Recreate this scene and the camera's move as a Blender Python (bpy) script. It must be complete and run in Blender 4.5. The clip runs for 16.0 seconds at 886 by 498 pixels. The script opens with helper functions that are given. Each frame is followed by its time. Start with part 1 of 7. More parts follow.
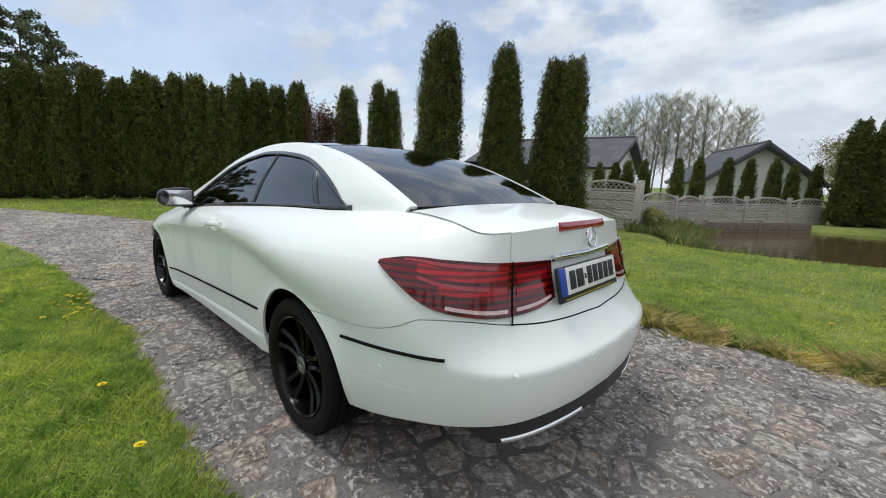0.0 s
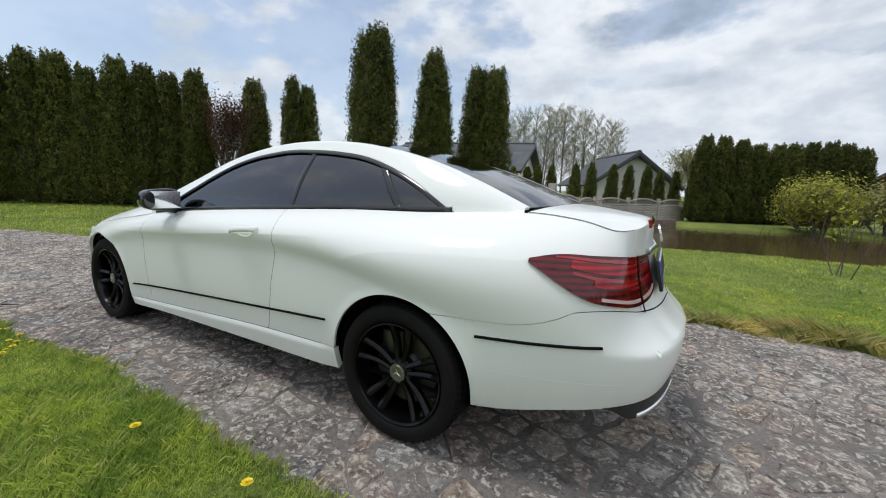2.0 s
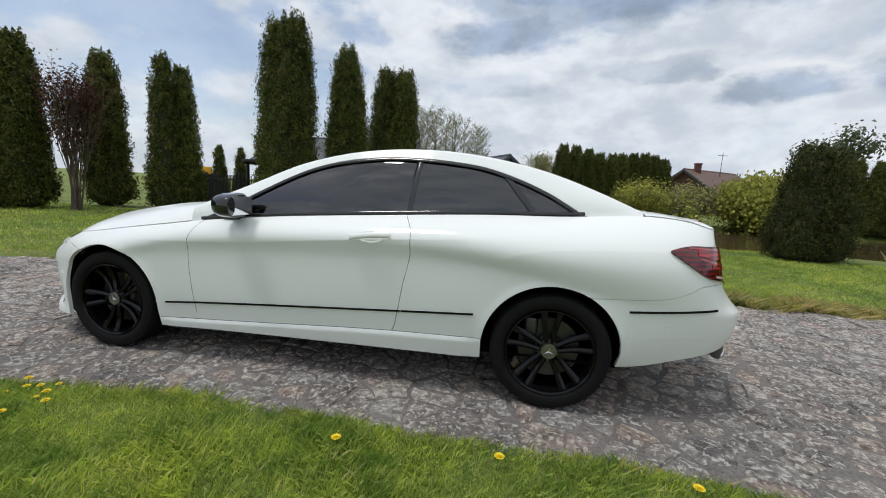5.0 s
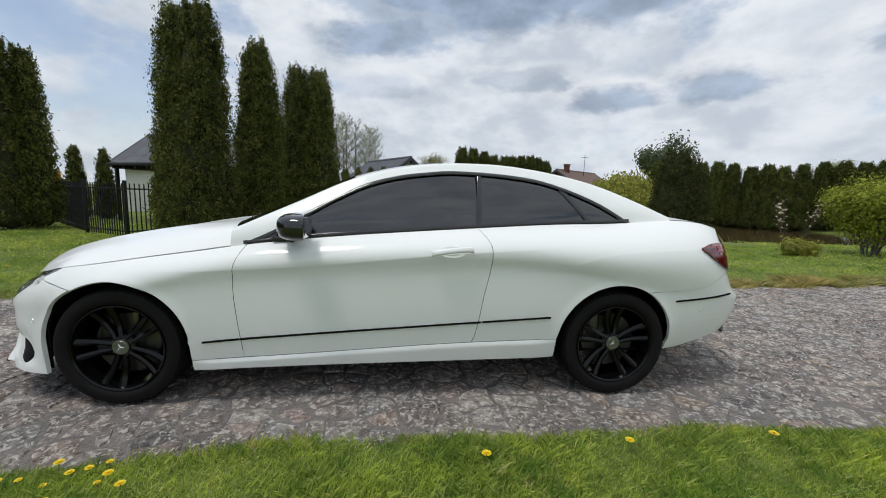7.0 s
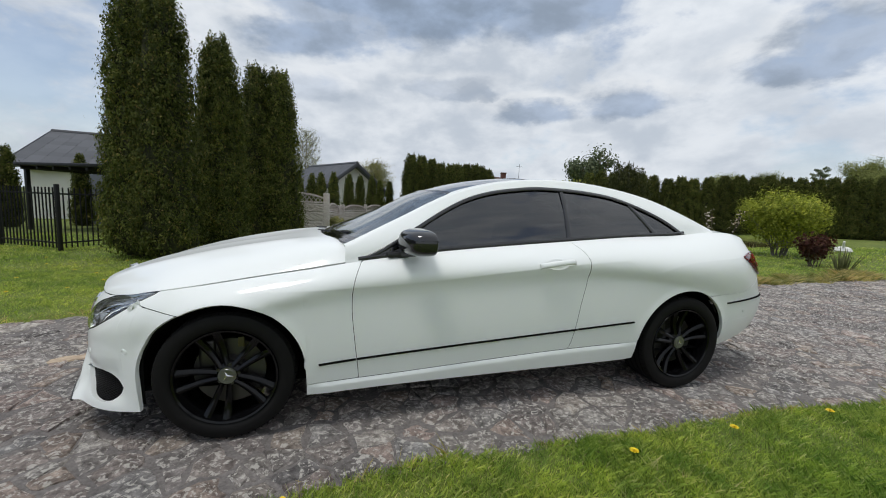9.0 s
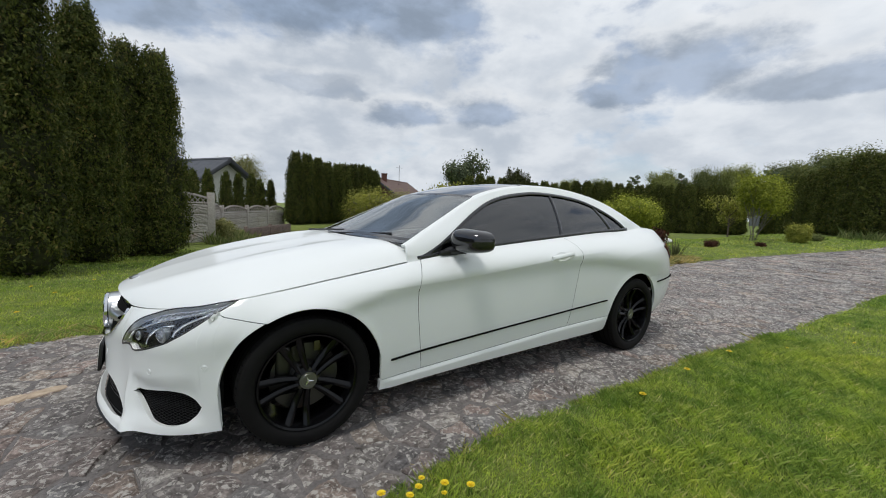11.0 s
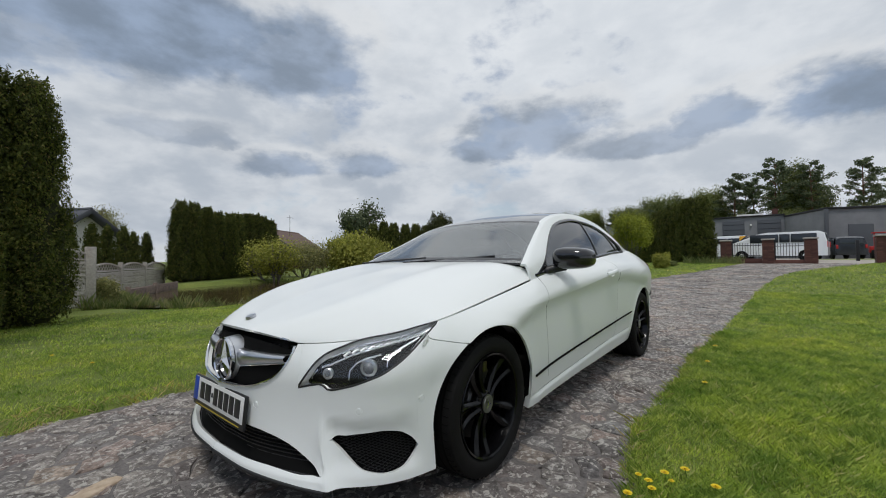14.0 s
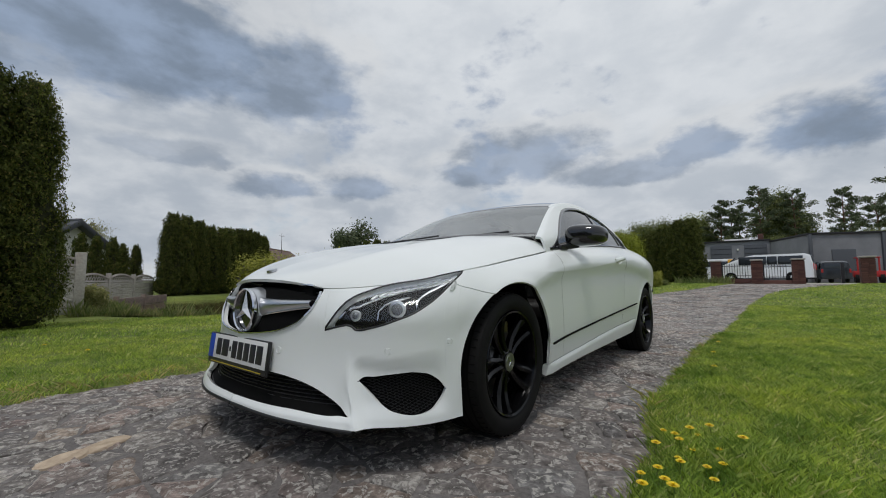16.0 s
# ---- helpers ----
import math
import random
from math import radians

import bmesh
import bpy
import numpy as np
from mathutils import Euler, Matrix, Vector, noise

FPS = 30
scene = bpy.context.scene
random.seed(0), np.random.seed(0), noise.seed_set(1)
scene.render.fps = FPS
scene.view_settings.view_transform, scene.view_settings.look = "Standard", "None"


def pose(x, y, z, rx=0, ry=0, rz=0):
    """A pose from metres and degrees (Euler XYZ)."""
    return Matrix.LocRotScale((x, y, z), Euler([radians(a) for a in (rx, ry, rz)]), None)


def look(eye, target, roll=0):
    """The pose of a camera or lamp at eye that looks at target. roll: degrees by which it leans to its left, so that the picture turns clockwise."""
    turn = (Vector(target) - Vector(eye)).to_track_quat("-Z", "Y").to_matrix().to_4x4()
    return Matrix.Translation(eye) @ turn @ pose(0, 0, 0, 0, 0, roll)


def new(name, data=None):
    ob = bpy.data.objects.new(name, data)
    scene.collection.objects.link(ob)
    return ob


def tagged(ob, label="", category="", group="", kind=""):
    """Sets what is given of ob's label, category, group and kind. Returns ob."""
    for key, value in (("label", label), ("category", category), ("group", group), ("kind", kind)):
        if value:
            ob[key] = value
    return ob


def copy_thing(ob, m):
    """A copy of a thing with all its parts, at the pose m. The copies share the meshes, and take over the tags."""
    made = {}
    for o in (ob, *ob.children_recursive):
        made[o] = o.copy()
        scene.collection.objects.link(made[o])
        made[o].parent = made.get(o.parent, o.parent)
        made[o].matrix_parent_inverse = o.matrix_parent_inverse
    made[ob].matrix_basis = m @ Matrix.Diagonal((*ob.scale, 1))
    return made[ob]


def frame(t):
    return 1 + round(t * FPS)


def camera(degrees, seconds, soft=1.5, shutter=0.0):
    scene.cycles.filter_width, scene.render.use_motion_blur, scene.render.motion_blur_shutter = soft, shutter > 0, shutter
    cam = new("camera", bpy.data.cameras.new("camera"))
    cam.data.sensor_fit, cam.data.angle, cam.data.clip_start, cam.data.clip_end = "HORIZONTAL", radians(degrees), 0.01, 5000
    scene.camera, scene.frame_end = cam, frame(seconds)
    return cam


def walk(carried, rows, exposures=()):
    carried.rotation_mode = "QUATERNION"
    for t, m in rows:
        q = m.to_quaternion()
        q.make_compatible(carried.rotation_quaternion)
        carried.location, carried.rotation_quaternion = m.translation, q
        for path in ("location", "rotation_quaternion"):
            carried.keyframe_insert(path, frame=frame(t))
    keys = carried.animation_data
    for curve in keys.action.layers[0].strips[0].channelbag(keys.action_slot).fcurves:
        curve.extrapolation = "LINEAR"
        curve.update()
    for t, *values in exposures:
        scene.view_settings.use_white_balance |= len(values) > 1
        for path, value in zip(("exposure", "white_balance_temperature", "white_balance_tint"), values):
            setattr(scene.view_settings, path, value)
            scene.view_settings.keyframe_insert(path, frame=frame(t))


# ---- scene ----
cam = camera(96.8, 16.0, soft=1.0)
PATH = [
    (0, (-3.017, 1.616, 1.19), (-1.651, 0.197, 0.84), 2.2),
    (0.5, (-2.874, 1.766, 1.188), (-1.6, 0.258, 0.867), 2.1),
    (1, (-2.729, 1.965, 1.187), (-1.556, 0.374, 0.883), 2.2),
    (1.5, (-2.565, 2.079, 1.168), (-1.492, 0.419, 0.863), 2.4),
    (2, (-2.343, 2.182, 1.154), (-1.376, 0.461, 0.834), 2.6),
    (2.5, (-2.153, 2.329, 1.15), (-1.29, 0.556, 0.813), 2.6),
    (3, (-1.973, 2.495, 1.166), (-1.202, 0.683, 0.816), 2.9),
    (5.3, (-0.989, 2.927, 1.131), (-0.745, 0.964, 0.837), 2.9),
    (5.5, (-0.887, 2.932, 1.118), (-0.71, 0.962, 0.825), 2.6),
    (6, (-0.604, 2.909, 1.133), (-0.585, 0.932, 0.832), 1.8),
    (6.5, (-0.348, 2.925, 1.135), (-0.465, 0.95, 0.842), 1.7),
    (7, (-0.085, 2.999, 1.174), (-0.303, 1.03, 0.902), 1.9),
    (7.5, (0.12, 2.997, 1.171), (-0.176, 1.034, 0.921), 2.4),
    (8, (0.393, 2.95, 1.173), (0.03, 0.997, 0.938), 2.6),
    (8.2, (0.496, 2.935, 1.193), (0.105, 0.988, 0.958), 2.5),
    (10.3, (1.537, 2.75, 1.171), (0.625, 0.983, 0.961), 2.4),
    (10.5, (1.63, 2.734, 1.161), (0.659, 0.998, 0.953), 2.4),
    (11, (1.888, 2.687, 1.166), (0.769, 1.042, 0.963), 2.3),
    (11.5, (2.099, 2.559, 1.154), (0.843, 1.016, 0.955), 1.8),
    (12, (2.308, 2.428, 1.174), (0.939, 0.982, 0.985), 1.1),
    (12.5, (2.571, 2.313, 1.168), (1.119, 0.948, 0.998), 0.5),
    (13, (2.728, 2.177, 1.14), (1.224, 0.865, 1.015), -0.0),
    (13.5, (2.829, 2.004, 1.096), (1.3, 0.716, 1.047), -0.5),
    (14, (2.923, 1.854, 0.991), (1.384, 0.577, 1.04), -0.6),
    (14.5, (2.959, 1.739, 0.844), (1.416, 0.475, 0.989), -0.6),
    (15, (2.976, 1.718, 0.736), (1.427, 0.47, 0.934), -0.2),
    (15.5, (3.008, 1.718, 0.696), (1.451, 0.479, 0.897), -0.0),
    (16, (3.016, 1.738, 0.684), (1.454, 0.5, 0.85), 0.1),
]
walk(cam, [(t, look(eye, aim, roll)) for t, eye, aim, roll in PATH],
     [(0, .30), (6, .15), (8, .11), (11, .03), (13, -.06), (14.5, -.20), (16, -.27)])

# ---- world, sun, exposure ----
SUN_DIR = Vector((0.30, 0.15, 0.94)).normalized()
world = bpy.data.worlds.new("sky")
scene.world = world
world.use_nodes = True
wn, wl = world.node_tree.nodes, world.node_tree.links
wn.clear()


def wnode(kind, **kw):
    n = wn.new(kind)
    for k, v in kw.items():
        n.inputs[k.replace("_", " ")].default_value = v
    return n


def wmath(op, a, b=None, clamp=False):
    n = wn.new("ShaderNodeMath")
    n.operation, n.use_clamp = op, clamp
    for i, v in enumerate((a, b)):
        if v is None:
            continue
        if isinstance(v, (int, float)):
            n.inputs[i].default_value = v
        else:
            wl.new(v, n.inputs[i])
    return n.outputs[0]


def wmix(fac, a, b):
    n = wn.new("ShaderNodeMix")
    n.data_type = "RGBA"
    for sock, v in ((n.inputs[0], fac), (n.inputs[6], a), (n.inputs[7], b)):
        if isinstance(v, (int, float, tuple)):
            sock.default_value = v
        else:
            wl.new(v, sock)
    return n.outputs[2]


def wramp(v, lo, hi):
    n = wn.new("ShaderNodeMapRange")
    n.interpolation_type = "SMOOTHSTEP"
    wl.new(v, n.inputs[0])
    n.inputs[1].default_value, n.inputs[2].default_value = lo, hi
    return n.outputs[0]


coord = wn.new("ShaderNodeTexCoord")
sep = wn.new("ShaderNodeSeparateXYZ")
wl.new(coord.outputs["Generated"], sep.inputs[0])
sky = wn.new("ShaderNodeTexSky")
sky.sky_type, sky.sun_disc = "NISHITA", False
sky.sun_elevation = math.asin(SUN_DIR.z)
sky.sun_rotation = math.atan2(SUN_DIR.x, SUN_DIR.y)
sky.air_density, sky.dust_density = 1.0, 1.5
# cloud forms: lumps flatter than wide
puff = wn.new("ShaderNodeVectorMath")
puff.operation = "MULTIPLY"
wl.new(coord.outputs["Generated"], puff.inputs[0])
puff.inputs[1].default_value = (1.0, 1.0, 1.9)
big = wnode("ShaderNodeTexNoise", Scale=3.2, Detail=7.0, Roughness=0.52, Distortion=0.1)
wl.new(puff.outputs[0], big.inputs["Vector"])
fine = wnode("ShaderNodeTexNoise", Scale=9.0, Detail=8.0, Roughness=0.55, Distortion=0.1)
wl.new(puff.outputs[0], fine.inputs["Vector"])
# overcast, opening to pale blue ahead of the car
amount = wmath("ADD", wmath("MULTIPLY", big.outputs[0], 0.62), wmath("MULTIPLY", fine.outputs[0], 0.38))
amount = wmath("SUBTRACT", wmath("ADD", amount, 0.10), wmath("MULTIPLY", wmath("MAXIMUM", sep.outputs[0], -0.1), 0.17))
cover = wmath("ADD", wmath("MULTIPLY", wramp(amount, 0.44, 0.56), 0.70), 0.30)
haze = wramp(sep.outputs[2], 0.24, 0.02)
cover = wmath("MAXIMUM", cover, wmath("MULTIPLY", haze, 0.85), True)
# cloud body: bright heaps, soft grey bellies
shade_noise = wnode("ShaderNodeTexNoise", Scale=6.5, Detail=8.0, Roughness=0.54, Distortion=0.15)
shift = wn.new("ShaderNodeVectorMath")
shift.operation = "ADD"
wl.new(puff.outputs[0], shift.inputs[0])
shift.inputs[1].default_value = (3.7, 1.9, 2.0)
wl.new(shift.outputs[0], shade_noise.inputs["Vector"])
mid_grey = wramp(wmath("ADD", wmath("MULTIPLY", shade_noise.outputs[0], 0.65), wmath("MULTIPLY", fine.outputs[0], 0.35)), 0.38, 0.64)
cloud = wmix(mid_grey, (7.1, 7.5, 8.0, 1), (4.9, 5.45, 6.2, 1))
# the thin veil before the sun
sunward = wn.new("ShaderNodeVectorMath")
sunward.operation = "DOT_PRODUCT"
wl.new(coord.outputs["Generated"], sunward.inputs[0])
sunward.inputs[1].default_value = (-.66, -.20, .72)
cloud = wmix(wmath("MULTIPLY", wramp(sunward.outputs["Value"], 0.70, 1.0), 0.5), cloud, (9.6, 10.0, 10.4, 1))
# grey rain clouds: flat-based heaps by bearing and height over the horizon
warp = wnode("ShaderNodeTexNoise", Scale=7.5, Detail=8.0, Roughness=0.58, Distortion=0.1)
wl.new(puff.outputs[0], warp.inputs["Vector"])
wsep = wn.new("ShaderNodeSeparateColor")
wl.new(warp.outputs["Color"], wsep.inputs[0])
bearing = wmath("ADD", wmath("ARCTAN2", sep.outputs[0], wmath("MULTIPLY", sep.outputs[1], -1.0)), wmath("MULTIPLY", wmath("SUBTRACT", wsep.outputs[1], 0.5), 0.22))
height = wmath("ADD", wmath("ARCSINE", sep.outputs[2]), wmath("MULTIPLY", wmath("SUBTRACT", wsep.outputs[2], 0.5), 0.07))
HEAPS = ((-.20, .455, .34, .14, 1), (-.52, .43, .18, .105, .9), (-.02, .41, .20, .10, .8), (-.48, .215, .10, .034, .8), (-.70, .232, .115, .037, .8),
         (-.34, .259, .07, .025, .5), (-.98, .265, .107, .04, .85), (-1.11, .30, .157, .072, .8), (-1.34, .25, .15, .037, .7), (-1.48, .283, .07, .045, .8),
         (-1.68, .27, .11, .065, .95), (.05, .345, .15, .055, .9), (.10, .241, .142, .033, .35), (.54, .288, .08, .046, .3), (-.29, .271, .105, .028, .4), (.04, .244, .09, .036, .35))
rain, crest = None, None
for az, el, wide, tall, k in HEAPS:
    ex = wmath("DIVIDE", wmath("SUBTRACT", bearing, az), wide)
    ey = wmath("DIVIDE", wmath("SUBTRACT", height, el), tall)
    under = wmath("MAXIMUM", ey, wmath("MULTIPLY", ey, -1.5))
    dist = wmath("SQRT", wmath("ADD", wmath("MULTIPLY", ex, ex), wmath("MULTIPLY", under, under)))
    lump = wmath("ADD", wmath("SUBTRACT", 1.25, dist), wmath("MULTIPLY", wmath("SUBTRACT", wsep.outputs[0], 0.5), 1.5))
    body = wmath("MULTIPLY", wramp(lump, -0.05, 0.62), k)
    rim = wmath("MULTIPLY", wmath("MULTIPLY", wramp(lump, -0.5, 0.0), wramp(ey, -0.2, 0.9)), k)
    rain = body if rain is None else wmath("MAXIMUM", rain, body)
    crest = rim if crest is None else wmath("MAXIMUM", crest, rim)
cloud = wmix(wmath("MULTIPLY", crest, 0.55), cloud, (7.9, 8.1, 8.3, 1))
belly = wmix(wramp(wmath("ADD", wmath("MULTIPLY", fine.outputs[0], 0.5), wmath("MULTIPLY", shade_noise.outputs[0], 0.5)), 0.38, 0.62), (3.5, 4.4, 5.9, 1), (2.35, 2.95, 3.85, 1))
cloud = wmix(rain, cloud, belly)
cover = wmath("MAXIMUM", cover, rain, True)
bright = wn.new("ShaderNodeVectorMath")
bright.operation = "SCALE"
wl.new(sky.outputs[0], bright.inputs[0])
bright.inputs[3].default_value = 1.25
mixed = wmix(cover, bright.outputs[0], cloud)
bg = wn.new("ShaderNodeBackground")
wl.new(mixed, bg.inputs[0])
bg.inputs[1].default_value = 0.1
wo = wn.new("ShaderNodeOutputWorld")
wl.new(bg.outputs[0], wo.inputs[0])

sun_data = bpy.data.lights.new("sun", "SUN")
sun_data.energy, sun_data.angle, sun_data.color = 1.5, radians(14.0), (1.0, 0.975, 0.94)
sun = new("sun", sun_data)
sun.matrix_world = look(SUN_DIR * 60, (0, 0, 0))

# ---- materials ----
def material(name, base, rough=0.5, metal=0.0, **more):
    """A principled material; returns material, tree helpers."""
    m = bpy.data.materials.new(name)
    m.use_nodes = True
    b = m.node_tree.nodes["Principled BSDF"]
    b.inputs["Base Color"].default_value = (*base, 1)
    b.inputs["Roughness"].default_value = rough
    b.inputs["Metallic"].default_value = metal
    for k, v in more.items():
        b.inputs[k.replace("_", " ")].default_value = v
    return m


def mnode(m, kind, **kw):
    n = m.node_tree.nodes.new(kind)
    for k, v in kw.items():
        n.inputs[k.replace("_", " ")].default_value = v
    return n


def shader(m):
    return m.node_tree.nodes["Principled BSDF"]


def link(m, a, b):
    m.node_tree.links.new(a, b)


def noise_tex(m, scale, detail=4.0, rough=0.55, stretch=(1, 1, 1), space="Object", distort=0.0):
    co = mnode(m, "ShaderNodeTexCoord")
    mp = mnode(m, "ShaderNodeMapping")
    mp.inputs["Scale"].default_value = stretch
    link(m, co.outputs[space], mp.inputs[0])
    n = mnode(m, "ShaderNodeTexNoise", Scale=scale, Detail=detail, Roughness=rough, Distortion=distort)
    link(m, mp.outputs[0], n.inputs["Vector"])
    return n.outputs[0]


def ramp(m, value, stops):
    n = mnode(m, "ShaderNodeValToRGB")
    link(m, value, n.inputs[0])
    els = n.color_ramp.elements
    while len(els) < len(stops):
        els.new(0.5)
    for e, (p, c) in zip(els, stops):
        e.position, e.color = p, (*c, 1)
    return n.outputs[0]


def mix(m, fac, a, b, blend="MIX"):
    n = mnode(m, "ShaderNodeMix")
    n.data_type, n.blend_type = "RGBA", blend
    for sock, v in ((n.inputs[0], fac), (n.inputs[6], a), (n.inputs[7], b)):
        if isinstance(v, (int, float)):
            sock.default_value = v
        elif isinstance(v, tuple):
            sock.default_value = (*v, 1)
        else:
            link(m, v, sock)
    return n.outputs[2]


def bump(m, height, strength=0.3, distance=0.01):
    n = mnode(m, "ShaderNodeBump", Strength=strength, Distance=distance)
    link(m, height, n.inputs["Height"])
    link(m, n.outputs[0], shader(m).inputs["Normal"])


def base(m, colour):
    link(m, colour, shader(m).inputs["Base Color"])


def rnd(m):
    return mnode(m, "ShaderNodeObjectInfo").outputs["Random"]


def island(m):
    return mnode(m, "ShaderNodeNewGeometry").outputs["Random Per Island"]


# car paint: solid white with clear coat, faint dust
PAINT = material("white_paint", (0.78, 0.79, 0.76), 0.40, Coat_Weight=0.6, Coat_Roughness=0.04, Specular_IOR_Level=0.12)
base(PAINT, mix(PAINT, noise_tex(PAINT, 2.2, 6), (0.85, 0.875, 0.86), (0.82, 0.845, 0.825)))
GLOSS_BLACK = material("gloss_black", (0.012, 0.012, 0.014), 0.12, Coat_Weight=0.6, Coat_Roughness=0.03)
TRIM_BLACK = material("trim_black", (0.015, 0.015, 0.016), 0.42)
RIM_BLACK = material("rim_black", (0.003, 0.003, 0.0035), 0.16, Specular_IOR_Level=0.28)
RUBBER = material("tyre_rubber", (0.022, 0.021, 0.021), 0.7, Specular_IOR_Level=0.15)
base(RUBBER, mix(RUBBER, noise_tex(RUBBER, 14, 6), (0.005, 0.005, 0.005), (0.012, 0.0115, 0.011)))
MATT_BLACK = material("matt_black", (0.006, 0.006, 0.006), 0.9, Specular_IOR_Level=0.1)
MESH_BLACK = material("mesh_black", (0.010, 0.010, 0.011), 0.6, Specular_IOR_Level=0.3)
CHROME = material("chrome", (0.75, 0.76, 0.78), 0.12, 1.0)
SILVER = material("satin_silver", (0.62, 0.63, 0.65), 0.3, 1.0)
HUB_GREY = material("hub_grey", (0.26, 0.26, 0.265), 0.35, 0.9)
STEEL = material("brake_steel", (0.10, 0.097, 0.094), 0.45, 1.0)
YELLOW_PAINT = material("yellow_paint", (0.07, 0.065, 0.012), 0.5)
TINTED = material("tinted_glass", (0.03, 0.036, 0.042), 0.0, Transmission_Weight=1.0, IOR=1.9)
SCREEN_GLASS = material("windscreen_glass", (0.42, 0.47, 0.46), 0.0, Transmission_Weight=1.0, IOR=2.6)
ROOF_GLASS = material("dark_roof_glass", (0.012, 0.013, 0.015), 0.06, Coat_Weight=1.0, Coat_Roughness=0.02)
CLEAR = material("clear_lens", (0.92, 0.94, 0.95), 0.0, Transmission_Weight=1.0, IOR=1.4)
LAMP_RED = material("red_lens", (0.30, 0.004, 0.010), 0.08, Coat_Weight=1.0, Coat_Roughness=0.02)
LAMP_DARK = material("dark_red_lens", (0.060, 0.0015, 0.004), 0.10, Coat_Weight=0.3, Coat_Roughness=0.02)
LAMP_BRIGHT = material("bright_red_reflector", (0.46, 0.006, 0.013), 0.18, Coat_Weight=0.3, Coat_Roughness=0.02)
# fine level ribs of the red reflectors
for lens, deep, lit in ((LAMP_BRIGHT, (.15, .002, .005), (.42, .005, .011)), (LAMP_DARK, (.05, .0015, .003), (.15, .003, .006))):
    wv_ = mnode(lens, "ShaderNodeTexWave", Scale=14.0, Distortion=0.4)
    wv_.bands_direction = "Z"
    tc_ = mnode(lens, "ShaderNodeTexCoord")
    link(lens, tc_.outputs["Object"], wv_.inputs["Vector"])
    base(lens, ramp(lens, wv_.outputs["Fac"], [(.2, deep), (.75, lit)]))
LAMP_WHITE = material("white_lens", (0.62, 0.45, 0.45), 0.2, Coat_Weight=1.0)
LAMP_INNER = material("lamp_housing", (0.52, 0.53, 0.55), 0.28, 0.5)
PROJECTOR = material("projector_glass", (0.10, 0.105, 0.115), 0.05, Coat_Weight=1.0)
PLATE_WHITE = material("plate_white", (0.78, 0.78, 0.76), 0.4)
PLATE_INK = material("plate_ink", (0.02, 0.02, 0.025), 0.45)
PLATE_BLUE = material("plate_blue", (0.02, 0.07, 0.42), 0.4)
PLATE_YELLOW = material("plate_yellow", (0.42, 0.33, 0.03), 0.45)
LEATHER = material("dark_leather", (0.016, 0.015, 0.015), 0.55)
DASH = material("dashboard_plastic", (0.02, 0.02, 0.021), 0.6)


# ---- shared mesh helpers ----
def mesh_of(name, verts, faces, smooth=True):
    me = bpy.data.meshes.new(name)
    me.from_pydata([tuple(v) for v in verts], [], faces)
    me.validate()
    if smooth:
        me.shade_smooth()
    return me


def part(name, data, mat, parent=None, label=""):
    """Links a mesh or a bmesh as one object under its thing."""
    if isinstance(data, bmesh.types.BMesh):
        me = bpy.data.meshes.new(name)
        data.to_mesh(me)
        data.free()
        data = me
    if mat and not data.materials:
        data.materials.append(mat)
    ob = new(name, data)
    if parent:
        ob.parent = parent
    if label:
        ob["label"] = label
    return ob


def smooth_shade(bm, sharp=40):
    for f in bm.faces:
        f.smooth = True
    for e in bm.edges:
        if len(e.link_faces) == 2 and e.calc_face_angle(0) > radians(sharp):
            e.smooth = False
    return bm


def box(sx, sy, sz, at=(0, 0, 0), bevel=0.0, seg=2, turn=None):
    bm = bmesh.new()
    bmesh.ops.create_cube(bm, size=1.0)
    bmesh.ops.scale(bm, vec=(sx, sy, sz), verts=bm.verts)
    if bevel:
        bmesh.ops.bevel(bm, geom=bm.edges[:], offset=bevel, segments=seg, profile=0.5, affect="EDGES")
    if turn is not None:
        bmesh.ops.transform(bm, matrix=turn, verts=bm.verts)
    bmesh.ops.translate(bm, vec=at, verts=bm.verts)
    return smooth_shade(bm)


def rod(a, b, r0, r1=None, seg=10):
    """A tapered rod from a to b."""
    a, b = Vector(a), Vector(b)
    bm = bmesh.new()
    bmesh.ops.create_cone(bm, cap_ends=True, segments=seg, radius1=r0, radius2=r0 if r1 is None else r1, depth=(b - a).length)
    q = (b - a).to_track_quat("Z", "Y").to_matrix().to_4x4()
    bmesh.ops.transform(bm, matrix=Matrix.Translation((a + b) / 2) @ q, verts=bm.verts)
    return smooth_shade(bm)


def merged(*bms):
    out = bmesh.new()
    for b in bms:
        me = bpy.data.meshes.new("tmp")
        b.to_mesh(me)
        out.from_mesh(me)
        bpy.data.meshes.remove(me)
        b.free()
    return out


def lathe(profile, seg=48, axis="Y"):
    """Turns a profile of (radius, offset) round an axis."""
    verts, faces = [], []
    n = len(profile)
    for i in range(seg):
        a = 2 * math.pi * i / seg
        for r, o in profile:
            verts.append((r * math.cos(a), o, r * math.sin(a)) if axis == "Y" else (r * math.cos(a), r * math.sin(a), o))
    for i in range(seg):
        j = (i + 1) % seg
        for k in range(n - 1):
            faces.append((i * n + k, i * n + k + 1, j * n + k + 1, j * n + k))
    bm = bmesh.new()
    bm.from_mesh(mesh_of("tmp", verts, faces))
    bmesh.ops.recalc_face_normals(bm, faces=bm.faces)
    return smooth_shade(bm, 35)


